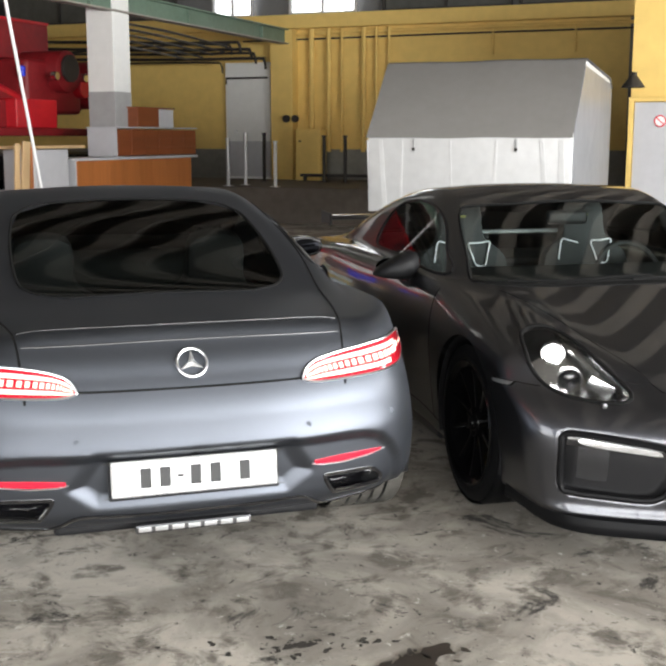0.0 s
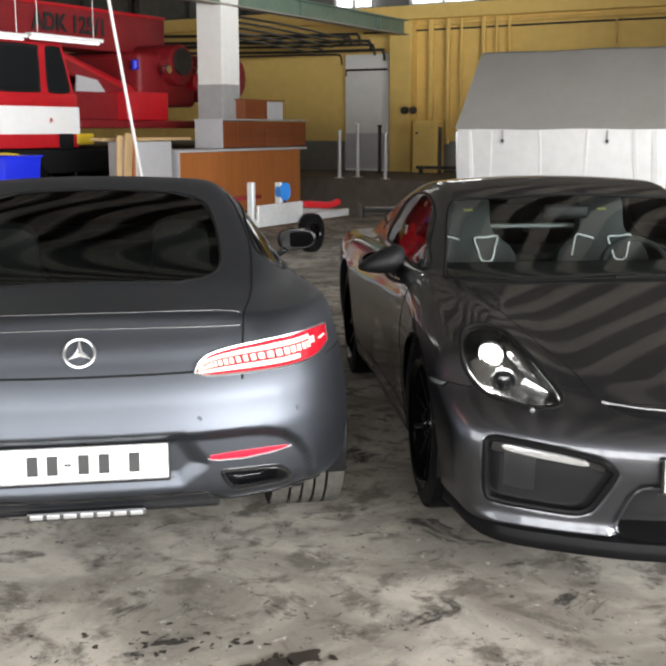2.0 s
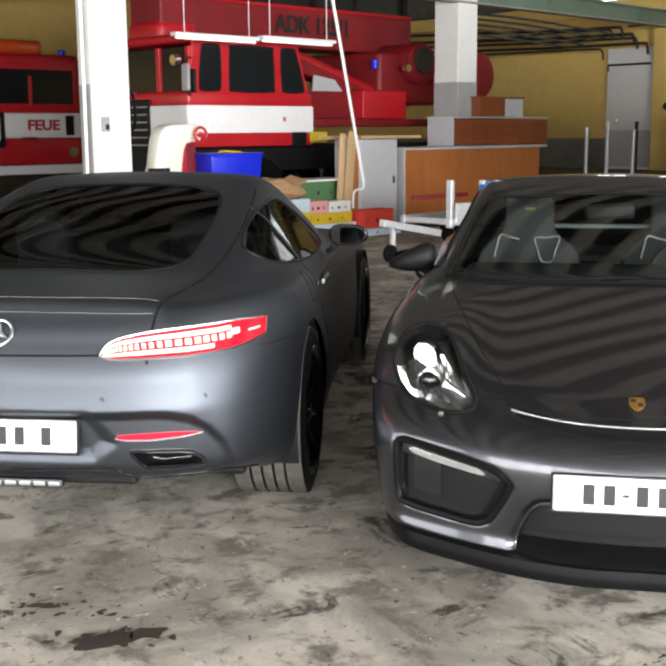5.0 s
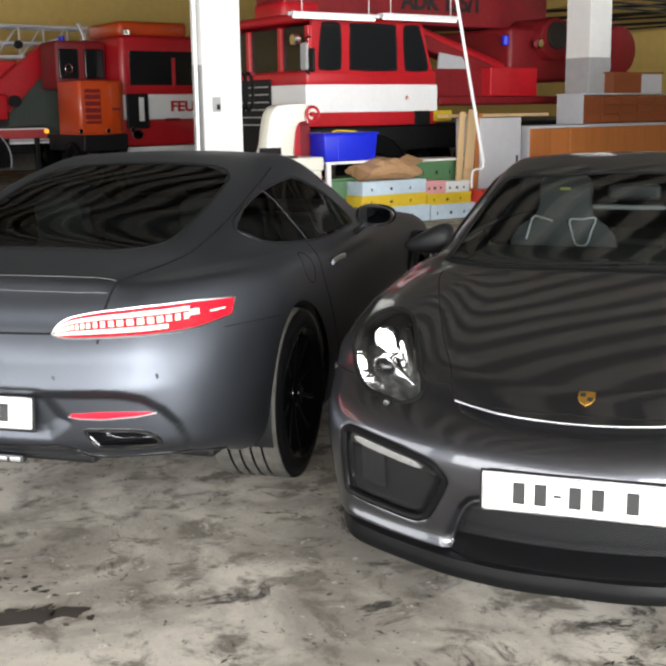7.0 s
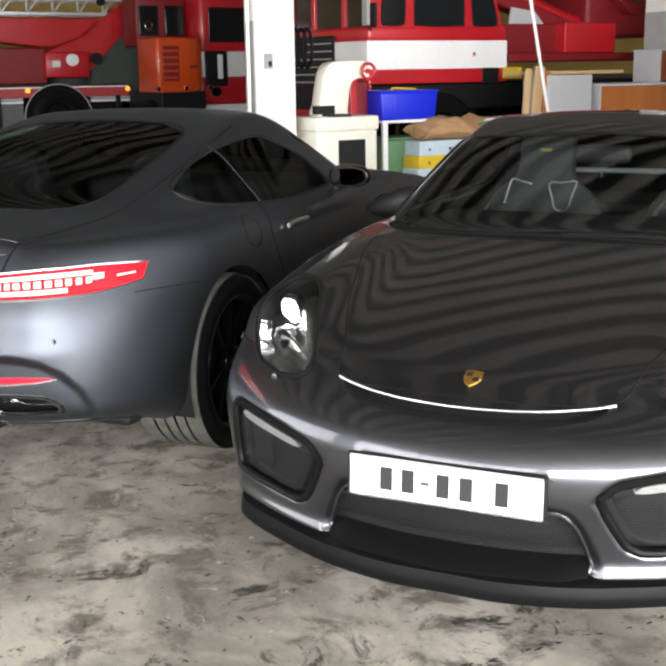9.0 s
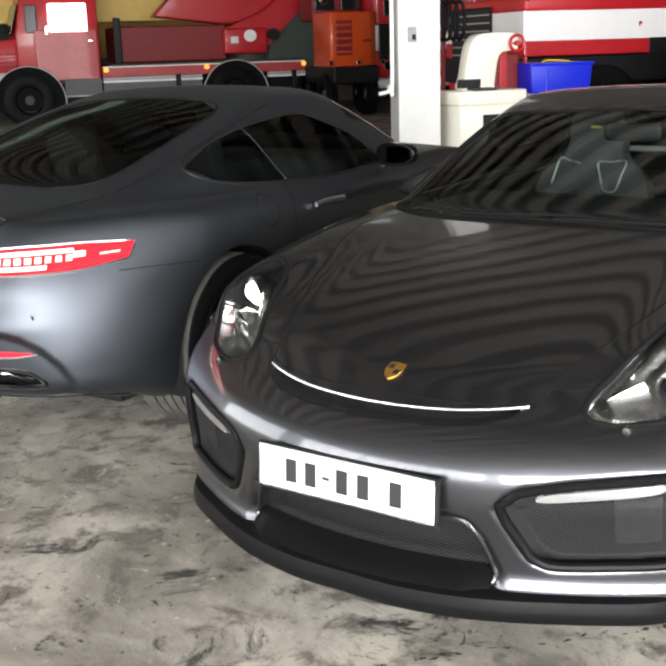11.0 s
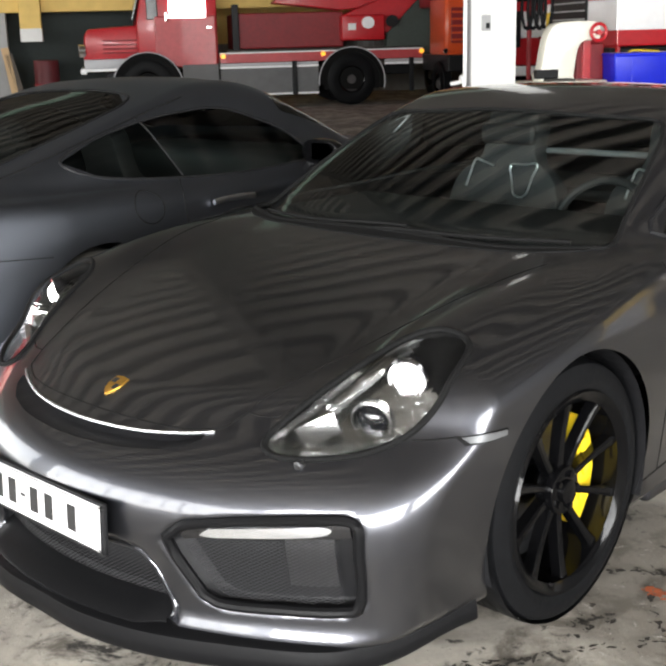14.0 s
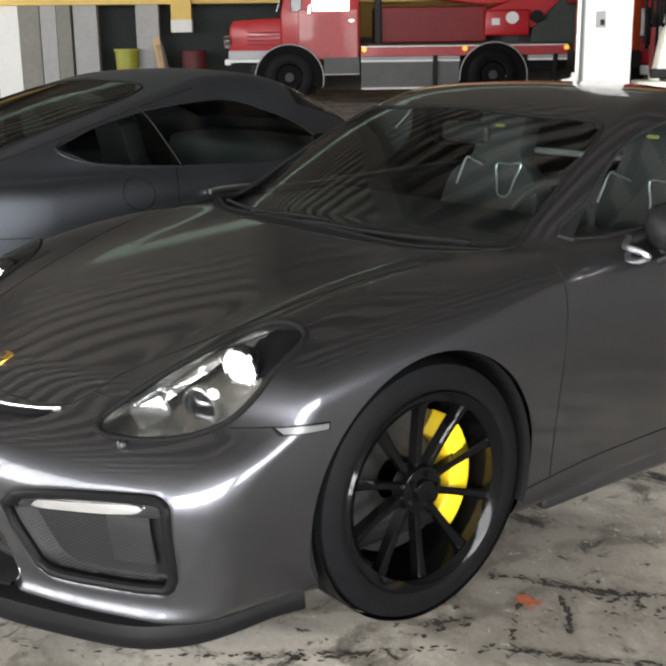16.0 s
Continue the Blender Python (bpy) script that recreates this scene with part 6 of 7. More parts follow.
def carton(u, v, z, su, sv, h, material, label, rz=0.0, flaps=False):
    ob = thing("carton" if material is not m_pine else "crate_tray", label, "box", room(u, v, z, rz), "stacked boxes")
    part("body", box((su, sv, h), (0, 0, h / 2), 0.006), material, ob)
    if flaps:
        part("flap", box((su * 0.5, sv, 0.008), (su * 0.30, 0, h + 0.05), 0.002, rot=Matrix.Rotation(-0.5, 4, "Y")), material, ob)
        part("flap", box((su * 0.5, sv, 0.008), (-su * 0.32, 0.03, h + 0.07), 0.002, rot=Matrix.Rotation(0.7, 4, "Y")), material, ob)
        part("flap", box((su, sv * 0.4, 0.008), (0, sv * 0.42, h + 0.06), 0.002, rot=Matrix.Rotation(0.6, 4, "X")), material, ob)
    else:
        part("lid_band", box((su + 0.006, sv + 0.006, h * 0.25), (0, 0, h * 0.86), 0.003), material, ob)
        for k in range(3):
            part("print_bar", box((0.004, 0.022 + 0.02 * (k % 2), h * 0.2), (su / 2 + 0.004, -sv * 0.36 + sv * 0.3 * k, h * 0.42), 0.001), m_ink, ob)
    return ob


carton(-7.75, 8.02, 0.0, 0.5, 1.15, 0.22, m_pale, "pale blue printed carton on the floor")
carton(-7.75, 9.02, 0.0, 0.5, 0.80, 0.20, m_pale, "pale blue printed carton on the floor")
carton(-7.75, 8.00, 0.22, 0.5, 1.08, 0.16, m_yb, "yellow printed tray of a stack")
carton(-7.75, 8.95, 0.20, 0.5, 0.78, 0.15, m_yb, "yellow printed tray of a stack")
carton(-7.75, 8.00, 0.38, 0.5, 1.06, 0.18, m_pale, "pale blue printed carton of a stack")
carton(-7.72, 8.72, 0.35, 0.4, 0.34, 0.17, mat("pink_card", (0.75, 0.35, 0.36), 0.7, 0, 0.1, 12), "pink printed carton of a stack")
carton(-7.72, 9.12, 0.35, 0.4, 0.42, 0.15, m_plate, "white carton of a stack")
paper = thing("paper_bag", "crumpled brown paper bag lying on the cartons", "bag", room(-7.74, 8.02, 0.56, 4), "")
bm = bmesh.new()
rng = random.Random(5)
rows = []
for k in range(9):
    q = k / 8
    high = 0.13 + 0.17 * math.sin(math.pi * min(1, q * 0.9 + 0.12))
    ring = []
    for a in np.linspace(0, 2 * math.pi, 14, endpoint=False):
        wob = 0.016 * (rng.random() - 0.5)
        ring.append(bm.verts.new((0.24 * math.cos(a) + wob, -0.46 + 0.92 * q + 0.05 * math.sin(2 * a) + wob, max(0.0, high * (0.5 + 0.5 * math.sin(a)) + wob * 1.6))))
    rows.append(ring)
for a, b in zip(rows, rows[1:]):
    for i in range(14):
        bm.faces.new((a[i], a[(i + 1) % 14], b[(i + 1) % 14], b[i]))
bm.faces.new(rows[0][::-1])
bm.faces.new(rows[-1])
bmesh.ops.triangulate(bm, faces=bm.faces[:])
part("bag", bm, m_card, paper)
part("fold", box((0.30, 0.22, 0.012), (0.06, 0.40, 0.235), 0.003, rot=Matrix.Rotation(0.35, 4, "X") @ Matrix.Rotation(0.25, 4, "Y")), m_card, paper)
carton(-7.55, 9.72, 0.10, 0.4, 0.62, 0.26, mat("red_card", (0.62, 0.05, 0.03), 0.6, 0, 0.15, 12), "red carton beside the stack")
carton(-7.55, 9.72, 0.0, 0.45, 0.9, 0.10, m_pale, "flat pale blue carton under the red one")
carton(-8.0, 9.02, 0.50, 0.4, 0.80, 0.26, m_green, "green carton under a white lid")
ob = thing("white_board", "white flat board lying on the cartons", "board", room(-8.0, 9.0, 0.765))
part("board", box((0.46, 1.1, 0.03), (0, 0, 0.015), 0.006), m_band, ob)

# small galvanised trailer frame with a red tool on it
cart = thing("boat_trailer", "galvanised trailer frame with a red bar and blue winch", "trailer", room(-5.1, 8.5))
for u in (-0.35, 0.35):
    part("rail", box((0.07, 2.3, 0.09), (u, 0.75, 0.42), 0.008), m_zinc, cart)
for y in (-0.35, 0.6, 1.8):
    part("cross_bar", box((0.78, 0.08, 0.07), (0, y, 0.42), 0.008), m_zinc, cart)
part("upright", box((0.08, 0.06, 0.55), (0.3, -0.3, 0.62), 0.008), m_zinc, cart)
part("upright", box((0.08, 0.06, 0.5), (0.3, 0.3, 0.62), 0.008), m_zinc, cart)
part("side_plate", box((0.03, 1.0, 0.22), (0.38, 0.2, 0.52), 0.006), m_zinc, cart)
part("drawbar", box((0.08, 1.0, 0.08), (0.1, -0.75, 0.36), 0.008, rot=Matrix.Rotation(-0.18, 4, "X")), m_zinc, cart)
part("red_bar", tube(smooth_path([(0.3, 0.85, 0.58), (0.3, 1.1, 0.56), (0.3, 1.5, 0.53), (0.3, 1.75, 0.56)], 4), 0.045, 10), m_fire, cart, smooth=True)
part("red_rail", box((0.05, 1.0, 0.05), (-0.1, 0.0, 0.68), 0.008), m_deep, cart)
part("winch", cyl(0.11, 0.09, (0.32, 0.36, 0.76), "x", 24, bev=0.01), mat("winch_blue", (0.02, 0.16, 0.5), 0.4, 0, 0.2, 20), cart)
part("winch_post", box((0.06, 0.06, 0.3), (0.32, 0.36, 0.55), 0.008), m_black, cart)
for u in (-0.48, 0.48):
    wheel("wheel", cart, pose(u, 0.75, 0.24, 0, 0, 0 if u > 0 else 180), 0.24, 0.13, 0.13, 5)
part("jockey_wheel", cyl(0.10, 0.06, (0.1, -1.1, 0.10), "x", 20, bev=0.012), m_rubber, cart)
part("jockey_post", box((0.05, 0.05, 0.35), (0.1, -1.06, 0.27), 0.006), m_zinc, cart)

# ---- the fire engines ----
def lettering(text, size, m, material, parent, name="letter"):
    """Raised lettering, each character a piece of its own."""
    def glyph(body):
        cu = bpy.data.curves.new(name, "FONT")
        cu.body, cu.size, cu.extrude, cu.align_y, cu.offset = body, size, 0.003, "CENTER", 0.035 * size
        tmp = bpy.data.objects.new("tmp", cu)
        scene.collection.objects.link(tmp)
        bpy.context.view_layer.update()
        me = bpy.data.meshes.new_from_object(tmp.evaluated_get(bpy.context.evaluated_depsgraph_get()))
        bpy.data.objects.remove(tmp)
        return me

    def span(body):
        xs = [v.co.x for v in glyph(body).vertices]
        return min(xs), max(xs)

    whole = span(text)
    for k, ch in enumerate(text):
        if ch == " ":
            continue
        me = glyph(ch)
        me.materials.clear()
        me.materials.append(material)
        ob = new(name, me)
        ob.parent = parent
        ob.matrix_basis = m @ Matrix.Translation((span(text[:k + 1])[1] - span(ch)[1] - (whole[0] + whole[1]) / 2, 0, 0))


SIDE = pose(0, 0, 0, 90, 0, 90)  # lettering on a face that looks along +u

m_hubs = mat("dusty_wheel_paint", (0.05, 0.045, 0.045), 0.6, 0, 0.4, 25, 0.1)

# mobile crane: the cab's long side looks along +u, its front along -v
cr = thing("mobile_crane", "red and white fire service mobile crane with its boom lowered", "crane truck", room(-9.0, 7.72))
cab = new("cab")
cab.parent = cr
part("lower_body", box((2.35, 2.36, 0.20), (-1.175, 1.13, 1.34), 0.02), m_fire, cab)
part("white_band", box((2.36, 2.38, 0.39), (-1.175, 1.13, 1.625), 0.02), m_band, cab)
part("waist", box((2.34, 2.34, 0.20), (-1.175, 1.13, 1.91), 0.04, 3), m_fire, cab, smooth=True)
part("roof", box((2.30, 2.0, 0.14), (-1.175, 1.06, 2.73), 0.06, 3), m_fire, cab, smooth=True)
part("side_frame", prism([(0.0, 1.98), (0.07, 2.70), (2.02, 2.70), (2.24, 1.98)], 0.06, (-0.075, 0, 0), "x", 0.012), m_fire, cab)
part("side_frame", prism([(0.0, 1.98), (0.07, 2.70), (2.02, 2.70), (2.24, 1.98)], 0.06, (-2.33, 0, 0), "x", 0.012), m_fire, cab)
for low0, low1, top0, top1 in ((0.17, 0.54, 0.22, 0.54), (0.71, 1.54, 0.72, 1.52), (1.70, 2.13, 1.68, 1.98)):
    hoop = [(low0 + 0.07, 2.02), (low1 - 0.07, 2.02), (low1, 2.09), (top1, 2.57), (top1 - 0.06, 2.64), (top0 + 0.06, 2.64), (top0, 2.57), (low0, 2.09)]
    hoop = [tuple(q) for q in smooth_path(hoop, 3, True)]
    part("window_pane", prism(hoop, 0.008, (-0.017, 0, 0), "x"), m_pane, cab, "dark cab window")
    part("window_rim", tube([(-0.010, a, b) for a, b in hoop], 0.013, 6, True), m_black, cab)
part("windscreen", box((2.1, 0.015, 0.62), (-1.175, 0.06, 2.29), 0.004), m_pane, cab, "dark cab windscreen")
for x in (-2.28, -1.6, -0.75, -0.07):
    part("pillar", box((0.09, 0.08, 0.64), (x, 0.045, 2.29), 0.012), m_fire, cab)
# black block added in place of the shade inside the cab
part("interior", box((2.10, 1.80, 0.62), (-1.175, 1.06, 2.32), 0.02), m_black, cab)
fg = part("front_grille", box((1.22, 0.03, 0.74), (-1.47, -0.072, 1.54), 0.02), m_black, cab)
for k in range(6):
    part("slat", box((1.12, 0.012, 0.02), (-1.47, -0.092, 1.27 + 0.107 * k), 0.003), m_grey, fg)
part("front_marker", box((0.10, 0.03, 0.20), (-2.18, -0.075, 1.60), 0.01), m_yb, cab)
part("front_panel", box((2.3, 0.04, 0.65), (-1.175, 0.0, 0.95), 0.02), m_fire, cab)
lettering("B", 0.09, Matrix.Translation((0.012, 1.72, 1.62)) @ SIDE, m_fire, cab)
for y, r in ((0.0, 0.09), (-0.10, 0.0)):
    if r:
        part("beacon", cyl(0.08, 0.10, (-0.18, y - 0.1, 2.42), "y", 20, bev=0.015), m_chrome, cab)
mirror_arm = part("mirror_arm", tube(smooth_path([(-0.03, 0.05, 2.45), (0.10, -0.12, 2.40), (0.10, -0.14, 2.05), (0.0, 0.0, 1.95)], 5), 0.014, 8), m_black, cab, smooth=True)
part("mirror_housing", box((0.16, 0.05, 0.36), (0.12, -0.16, 2.18), 0.03, 3), m_grey, mirror_arm)
part("mirror_housing", box((0.14, 0.05, 0.32), (0.06, 0.0, 2.14), 0.03, 3), m_black, mirror_arm)
part("step_box", box((0.3, 0.30, 0.22), (-0.14, 2.02, 1.33), 0.012), m_black, cr)
part("yellow_box", box((0.3, 0.36, 0.16), (-0.14, 2.42, 1.36), 0.012), m_yb, cr)
part("chassis", box((2.2, 8.2, 0.35), (-1.2, 4.0, 1.05), 0.02), m_black, cr)
for y in (1.2, 3.9, 5.3, 6.7):
    for x in (-0.18, -2.2):
        wheel("wheel", cr, pose(x, y, 0.55, 0, 0, 0 if x > -1 else 180), 0.55, 0.32, 0.28, 6, plain=m_hubs)
part("skirt", box((0.06, 2.2, 0.5), (-0.6, 1.1, 1.0), 0.01), m_black, cr)
bo = part("boom", box((0.75, 5.4, 0.62), (-1.35, 2.95, 3.06), 0.03), m_deep, cr, "dull red telescopic boom")
part("boom_foot", box((0.8, 0.7, 0.40), (-1.35, 0.55, 2.84), 0.1, 3), m_fire, bo, smooth=True)
part("boom_edge", box((0.78, 5.4, 0.05), (-1.35, 2.95, 3.38), 0.01), m_fire, bo)
lettering("ADK 125/1", 0.36, Matrix.Translation((-0.955, 3.22, 3.10)) @ SIDE, m_ink, bo)
part("slanted_arm", rod((-0.6, 2.25, 2.62), (-0.6, 4.2, 2.05), 0.14, 16), m_fire, cr, smooth=True)
part("counter_jib", box((0.3, 1.7, 0.22), (-0.55, 3.2, 2.22), 0.04, rot=Matrix.Rotation(-0.3, 4, "X")), m_deep, cr)
part("tool_box", box((0.5, 1.02, 0.44), (-0.25, 3.92, 1.86), 0.02), m_fire, cr)
part("deck", box((2.3, 4.6, 0.12), (-1.2, 4.7, 1.58), 0.02), m_deep, cr)
part("deck_box", box((0.4, 1.3, 0.42), (-0.4, 2.85, 1.85), 0.02), m_deep, cr)
part("pale_panel", prism([(2.55, 1.98), (3.3, 1.98), (3.05, 2.24), (2.6, 2.30)], 0.03, (-0.30, 0, 0), "x", 0.004), m_laminate, cr)
sp = new("slewing_house")
sp.parent = cr
part("machine_body", box((1.7, 1.5, 0.85), (-1.2, 4.9, 2.30), 0.08, 3), m_deep, sp, smooth=True)
part("drum", cyl(0.34, 0.9, (-0.6, 5.0, 2.55), "x", 28, bev=0.02), m_deep, sp, smooth=True)
part("drum_end", cyl(0.22, 0.06, (-0.12, 5.0, 2.6), "x", 24, bev=0.01), m_steel, sp)
part("rear_weight", cyl(0.42, 1.6, (-1.2, 6.9, 2.42), "x", 28, bev=0.05), m_deep, sp, smooth=True)
part("hose_reel", cyl(0.16, 0.2, (-0.3, 5.55, 2.30), "x", 20, bev=0.02), m_fire, sp)
part("work_lamp", cyl(0.07, 0.10, (-0.1, 4.55, 2.46), "x", 16, bev=0.01), m_chrome, sp)
part("work_lamp", cyl(0.07, 0.10, (-0.1, 5.35, 2.46), "x", 16, bev=0.01), m_chrome, sp)
part("blue_beacon", cyl(0.06, 0.16, (-0.4, 4.1, 2.52), "z", 16, bev=0.02), m_blue, sp)

# turntable ladder truck, its side along +u, nose towards -v
m_faded = mat("faded_red_paint", (0.50, 0.055, 0.06), 0.45, 0, 0.25, 10, 0.02, coat=0.15)
lt = thing("ladder_truck", "old red bonneted fire engine with a turntable ladder", "fire engine", room(-20.1, 1.0) @ Matrix.Diagonal((1, 1.08, 1, 1)))
part("bonnet", prism([(0.0, 1.10), (0.03, 1.60), (0.10, 1.74), (1.45, 1.82), (1.45, 1.10)], 1.75, (-2.0, 0, 0), "x", 0.05), m_fire, lt, smooth=True)
part("bonnet_apron", prism([(0.0, 0.86), (0.0, 1.12), (1.2, 1.12), (1.05, 0.98), (0.75, 0.90)], 2.0, (-2.1, 0, 0), "x", 0.02), m_laminate, lt, "grey lower bonnet panel", smooth=True)
for k in range(4):
    part("louvre", box((0.02, 0.75, 0.03), (-0.245, 0.75, 1.24 + 0.085 * k), 0.008), m_deep, lt)
part("bumper", box((2.3, 0.12, 0.12), (-1.15, -0.02, 0.88), 0.02), m_band, lt)
part("bumper_side", box((0.06, 0.78, 0.06), (-0.02, 0.40, 0.90), 0.012), m_band, lt)
part("headlamp", cyl(0.13, 0.14, (-0.28, -0.02, 1.30), "y", 24, bev=0.02), m_chrome, lt)
cabt = new("cab")
cabt.parent = lt
part("door", box((0.05, 1.20, 1.05), (-0.03, 1.99, 1.44), 0.03, 3), m_faded, cabt, "faded red cab door")
part("shell", prism([(1.05, 0.98), (1.05, 1.88), (1.22, 2.75), (2.62, 2.80), (2.62, 0.98)], 2.1, (-2.14, 0, 0), "x", 0.04), m_fire, cabt, smooth=True)
# pane glows by itself in place of the daylight behind the cab
part("door_window", box((0.02, 0.72, 0.56), (0.0, 2.04, 2.20), 0.03, 3), m_day, cabt, "door pane glowing like a bright window behind the cab")
part("quarter_window", box((0.02, 0.22, 0.56), (-0.026, 1.36, 2.18), 0.02), m_pane, cabt)
part("windscreen", box((1.8, 0.02, 0.62), (-1.1, 1.05, 2.2), 0.02, rot=Matrix.Rotation(-0.28, 4, "X")), m_pane, cabt)
part("door_handle", box((0.03, 0.12, 0.03), (0.012, 2.45, 1.72), 0.008), m_chrome, cabt)
part("mirror", box((0.1, 0.06, 0.2), (0.12, 1.62, 1.95), 0.02), m_chrome, cabt)
part("side_skirt", box((0.06, 0.72, 0.36), (-0.03, 2.25, 0.78), 0.015), m_slate, lt)
part("step_edge", box((0.07, 0.72, 0.03), (-0.02, 2.25, 0.60), 0.006), m_laminate, lt)
bd = new("platform_body")
bd.parent = lt
part("red_rail", box((0.06, 4.16, 0.19), (-0.02, 4.72, 1.06), 0.008), m_faded, bd)
part("top_trim", box((0.07, 4.16, 0.03), (-0.015, 4.72, 1.17), 0.006), m_band, bd)
for y0, y1 in ((2.64, 4.62), (6.0, 6.84)):
    part("silver_trim", box((0.07, y1 - y0, 0.05), (-0.015, (y0 + y1) / 2, 0.93), 0.006), m_laminate, bd)
    part("silver_trim", box((0.075, y1 - y0, 0.05), (-0.012, (y0 + y1) / 2, 0.87), 0.006), m_band, bd)
part("skirt_panel", box((0.05, 1.98, 0.54), (-0.03, 3.63, 0.57), 0.008), m_slate, bd, "dark slate side panel")
part("step_rail", box((0.07, 1.98, 0.04), (0.0, 3.63, 0.29), 0.006), m_band, bd)
part("deck", box((2.1, 4.0, 0.06), (-1.1, 4.78, 1.20), 0.01), m_steel, bd)
for y in (2.70, 4.72, 6.78):
    part("marker_lamp", cyl(0.05, 0.04, (0.025, y, 1.11), "x", 16, bev=0.008), m_amber, bd, "lit amber marker lamp")
for y in (4.12, 6.55):
    part("support_leg", box((0.08, 0.09, 0.72), (0.06, y, 0.62), 0.01), m_black, bd)
part("tank", box((1.6, 2.2, 0.75), (-1.05, 4.1, 1.62), 0.03), m_deep, bd, "dull red water tank")
part("panel", box((0.05, 0.14, 0.95), (-0.06, 2.98, 1.70), 0.02), m_black, bd)
tb = new("turntable")
tb.parent = lt
part("control_desk", box((0.5, 0.90, 0.54), (-0.25, 5.57, 1.64), 0.04, 3), m_fire, tb, smooth=True)
part("gauge", cyl(0.13, 0.05, (0.02, 5.66, 1.74), "x", 28, bev=0.008), m_band, tb, "large white dial gauge")
part("gauge", cyl(0.13, 0.05, (0.02, 6.16, 1.76), "x", 28, bev=0.008), m_black, tb, "large black dial gauge")
part("notice", box((0.01, 0.16, 0.14), (0.008, 5.33, 1.66)), m_plate, tb)
part("sloping_side", prism([(5.12, 1.88), (6.12, 1.52), (6.75, 2.2), (7.6, 3.0), (6.9, 3.0), (6.0, 2.25)], 0.4, (-0.62, 0, 0), "x", 0.02), m_fire, tb)
part("tail_cover", prism([(6.1, 1.2), (8.9, 0.6), (8.9, 3.1), (7.6, 3.0), (6.75, 2.2), (6.12, 1.5)], 0.4, (-0.66, 0, 0), "x", 0.02), mat("green_canvas", (0.06, 0.075, 0.065), 0.8, 0, 0.2, 20, 0.1), tb)
part("base_ring", cyl(0.6, 0.15, (-1.1, 5.9, 1.30), "z", 32), m_steel, tb)
ld = new("ladder")
ld.parent = lt
for z in (2.72, 3.02, 3.38):
    for x in (-0.45, -1.15):
        part("rail", box((0.05, 6.9, 0.07), (x, 4.62, z), 0.006), m_zinc, ld)
for k in range(13):
    y = 1.3 + 0.52 * k
    part("rung", rod((-0.45, y, 2.72), (-0.45, y + 0.5, 3.38), 0.022, 6), m_zinc, ld)
    part("rung", rod((-0.45, y, 3.38), (-0.45, y, 2.72), 0.020, 6), m_zinc, ld)
    part("rung", rod((-0.45, y + 0.25, 3.02), (-1.15, y + 0.25, 3.02), 0.018, 6), m_zinc, ld)
part("end_brace", box((0.06, 0.08, 0.95), (-0.44, 7.95, 3.04), 0.01, rot=Matrix.Rotation(0.35, 4, "X")), m_zinc, ld)
part("pulley", cyl(0.19, 0.06, (-0.38, 7.27, 2.95), "x", 28, bev=0.01), m_laminate, ld)
part("pulley", cyl(0.09, 0.06, (-0.38, 6.45, 2.98), "x", 20, bev=0.01), m_black, ld)
part("boom_beam", prism([(3.8, 2.20), (4.2, 2.64), (8.25, 2.64), (8.3, 2.24), (6.6, 2.16), (5.2, 2.02)], 0.4, (-0.95, 0, 0), "x", 0.03), m_fire, ld)
part("hand_wheel", tube([(-0.50, 7.85 + 0.12 * math.cos(a), 2.46 + 0.12 * math.sin(a)) for a in np.linspace(0, 2 * math.pi, 24, endpoint=False)], 0.018, 6, True), m_laminate, ld)
part("hand_wheel_spoke", box((0.02, 0.22, 0.025), (-0.50, 7.85, 2.46), 0.005, rot=Matrix.Rotation(0.6, 4, "X")), m_laminate, ld)
for y in (1.20, 5.30):
    for x in (-0.10, -2.05):
        wheel("wheel", lt, pose(x, y, 0.55, 0, 0, 0 if x > -1 else 180) @ Matrix.Diagonal((1, 0.926, 1, 1)), 0.55, 0.26, 0.28, 8, plain=m_hubs)
        arc = np.linspace(-0.25 if x > -1 else 0.0, math.pi + 0.1, 22)
        strip = [(y + 0.74 * math.cos(a) / 1.08, 0.52 + 0.72 * math.sin(a)) for a in arc] + [(y + 0.64 * math.cos(a) / 1.08, 0.52 + 0.62 * math.sin(a)) for a in arc[::-1]]
        mg = part("mudguard", prism(strip, 0.30, (x - 0.12, 0, 0), "x"), m_gap, lt, "black mudguard")
        part("edge", tube([(x + 0.185, a, b) for a, b in strip[:22]], 0.013, 6), m_laminate, mg, "bright mudguard edge", smooth=True)
        # black disc stands in for the shade behind the tyre
        part("wheel_well", prism([(y + 0.64 * math.cos(a) / 1.08, 0.52 + 0.62 * math.sin(a)) for a in np.linspace(-0.3, math.pi + 0.3, 24)], 0.012, (x + (0.105 if x > -1 else -0.11), 0, 0), "x"), m_gap, mg)
part("frame_rail", box((0.9, 6.4, 0.22), (-1.1, 3.6, 0.72), 0.02), m_black, lt)

# fire engine and orange truck facing the hall
fe = thing("fire_engine", "red and white fire engine facing the hall", "fire engine", room(-18.4, 9.36) @ Matrix.Diagonal((1, 1.2, 1, 1)))
part("lower_front", box((2.4, 2.15, 0.55), (-1.2, 1.08, 1.05), 0.05, 3), m_fire, fe, smooth=True)
part("white_band", box((2.42, 2.17, 0.54), (-1.2, 1.08, 1.60), 0.05, 3), m_band, fe, smooth=True)
part("upper_cab", box((2.3, 2.10, 1.30), (-1.2, 1.08, 2.46), 0.10, 3), m_fire, fe, smooth=True)
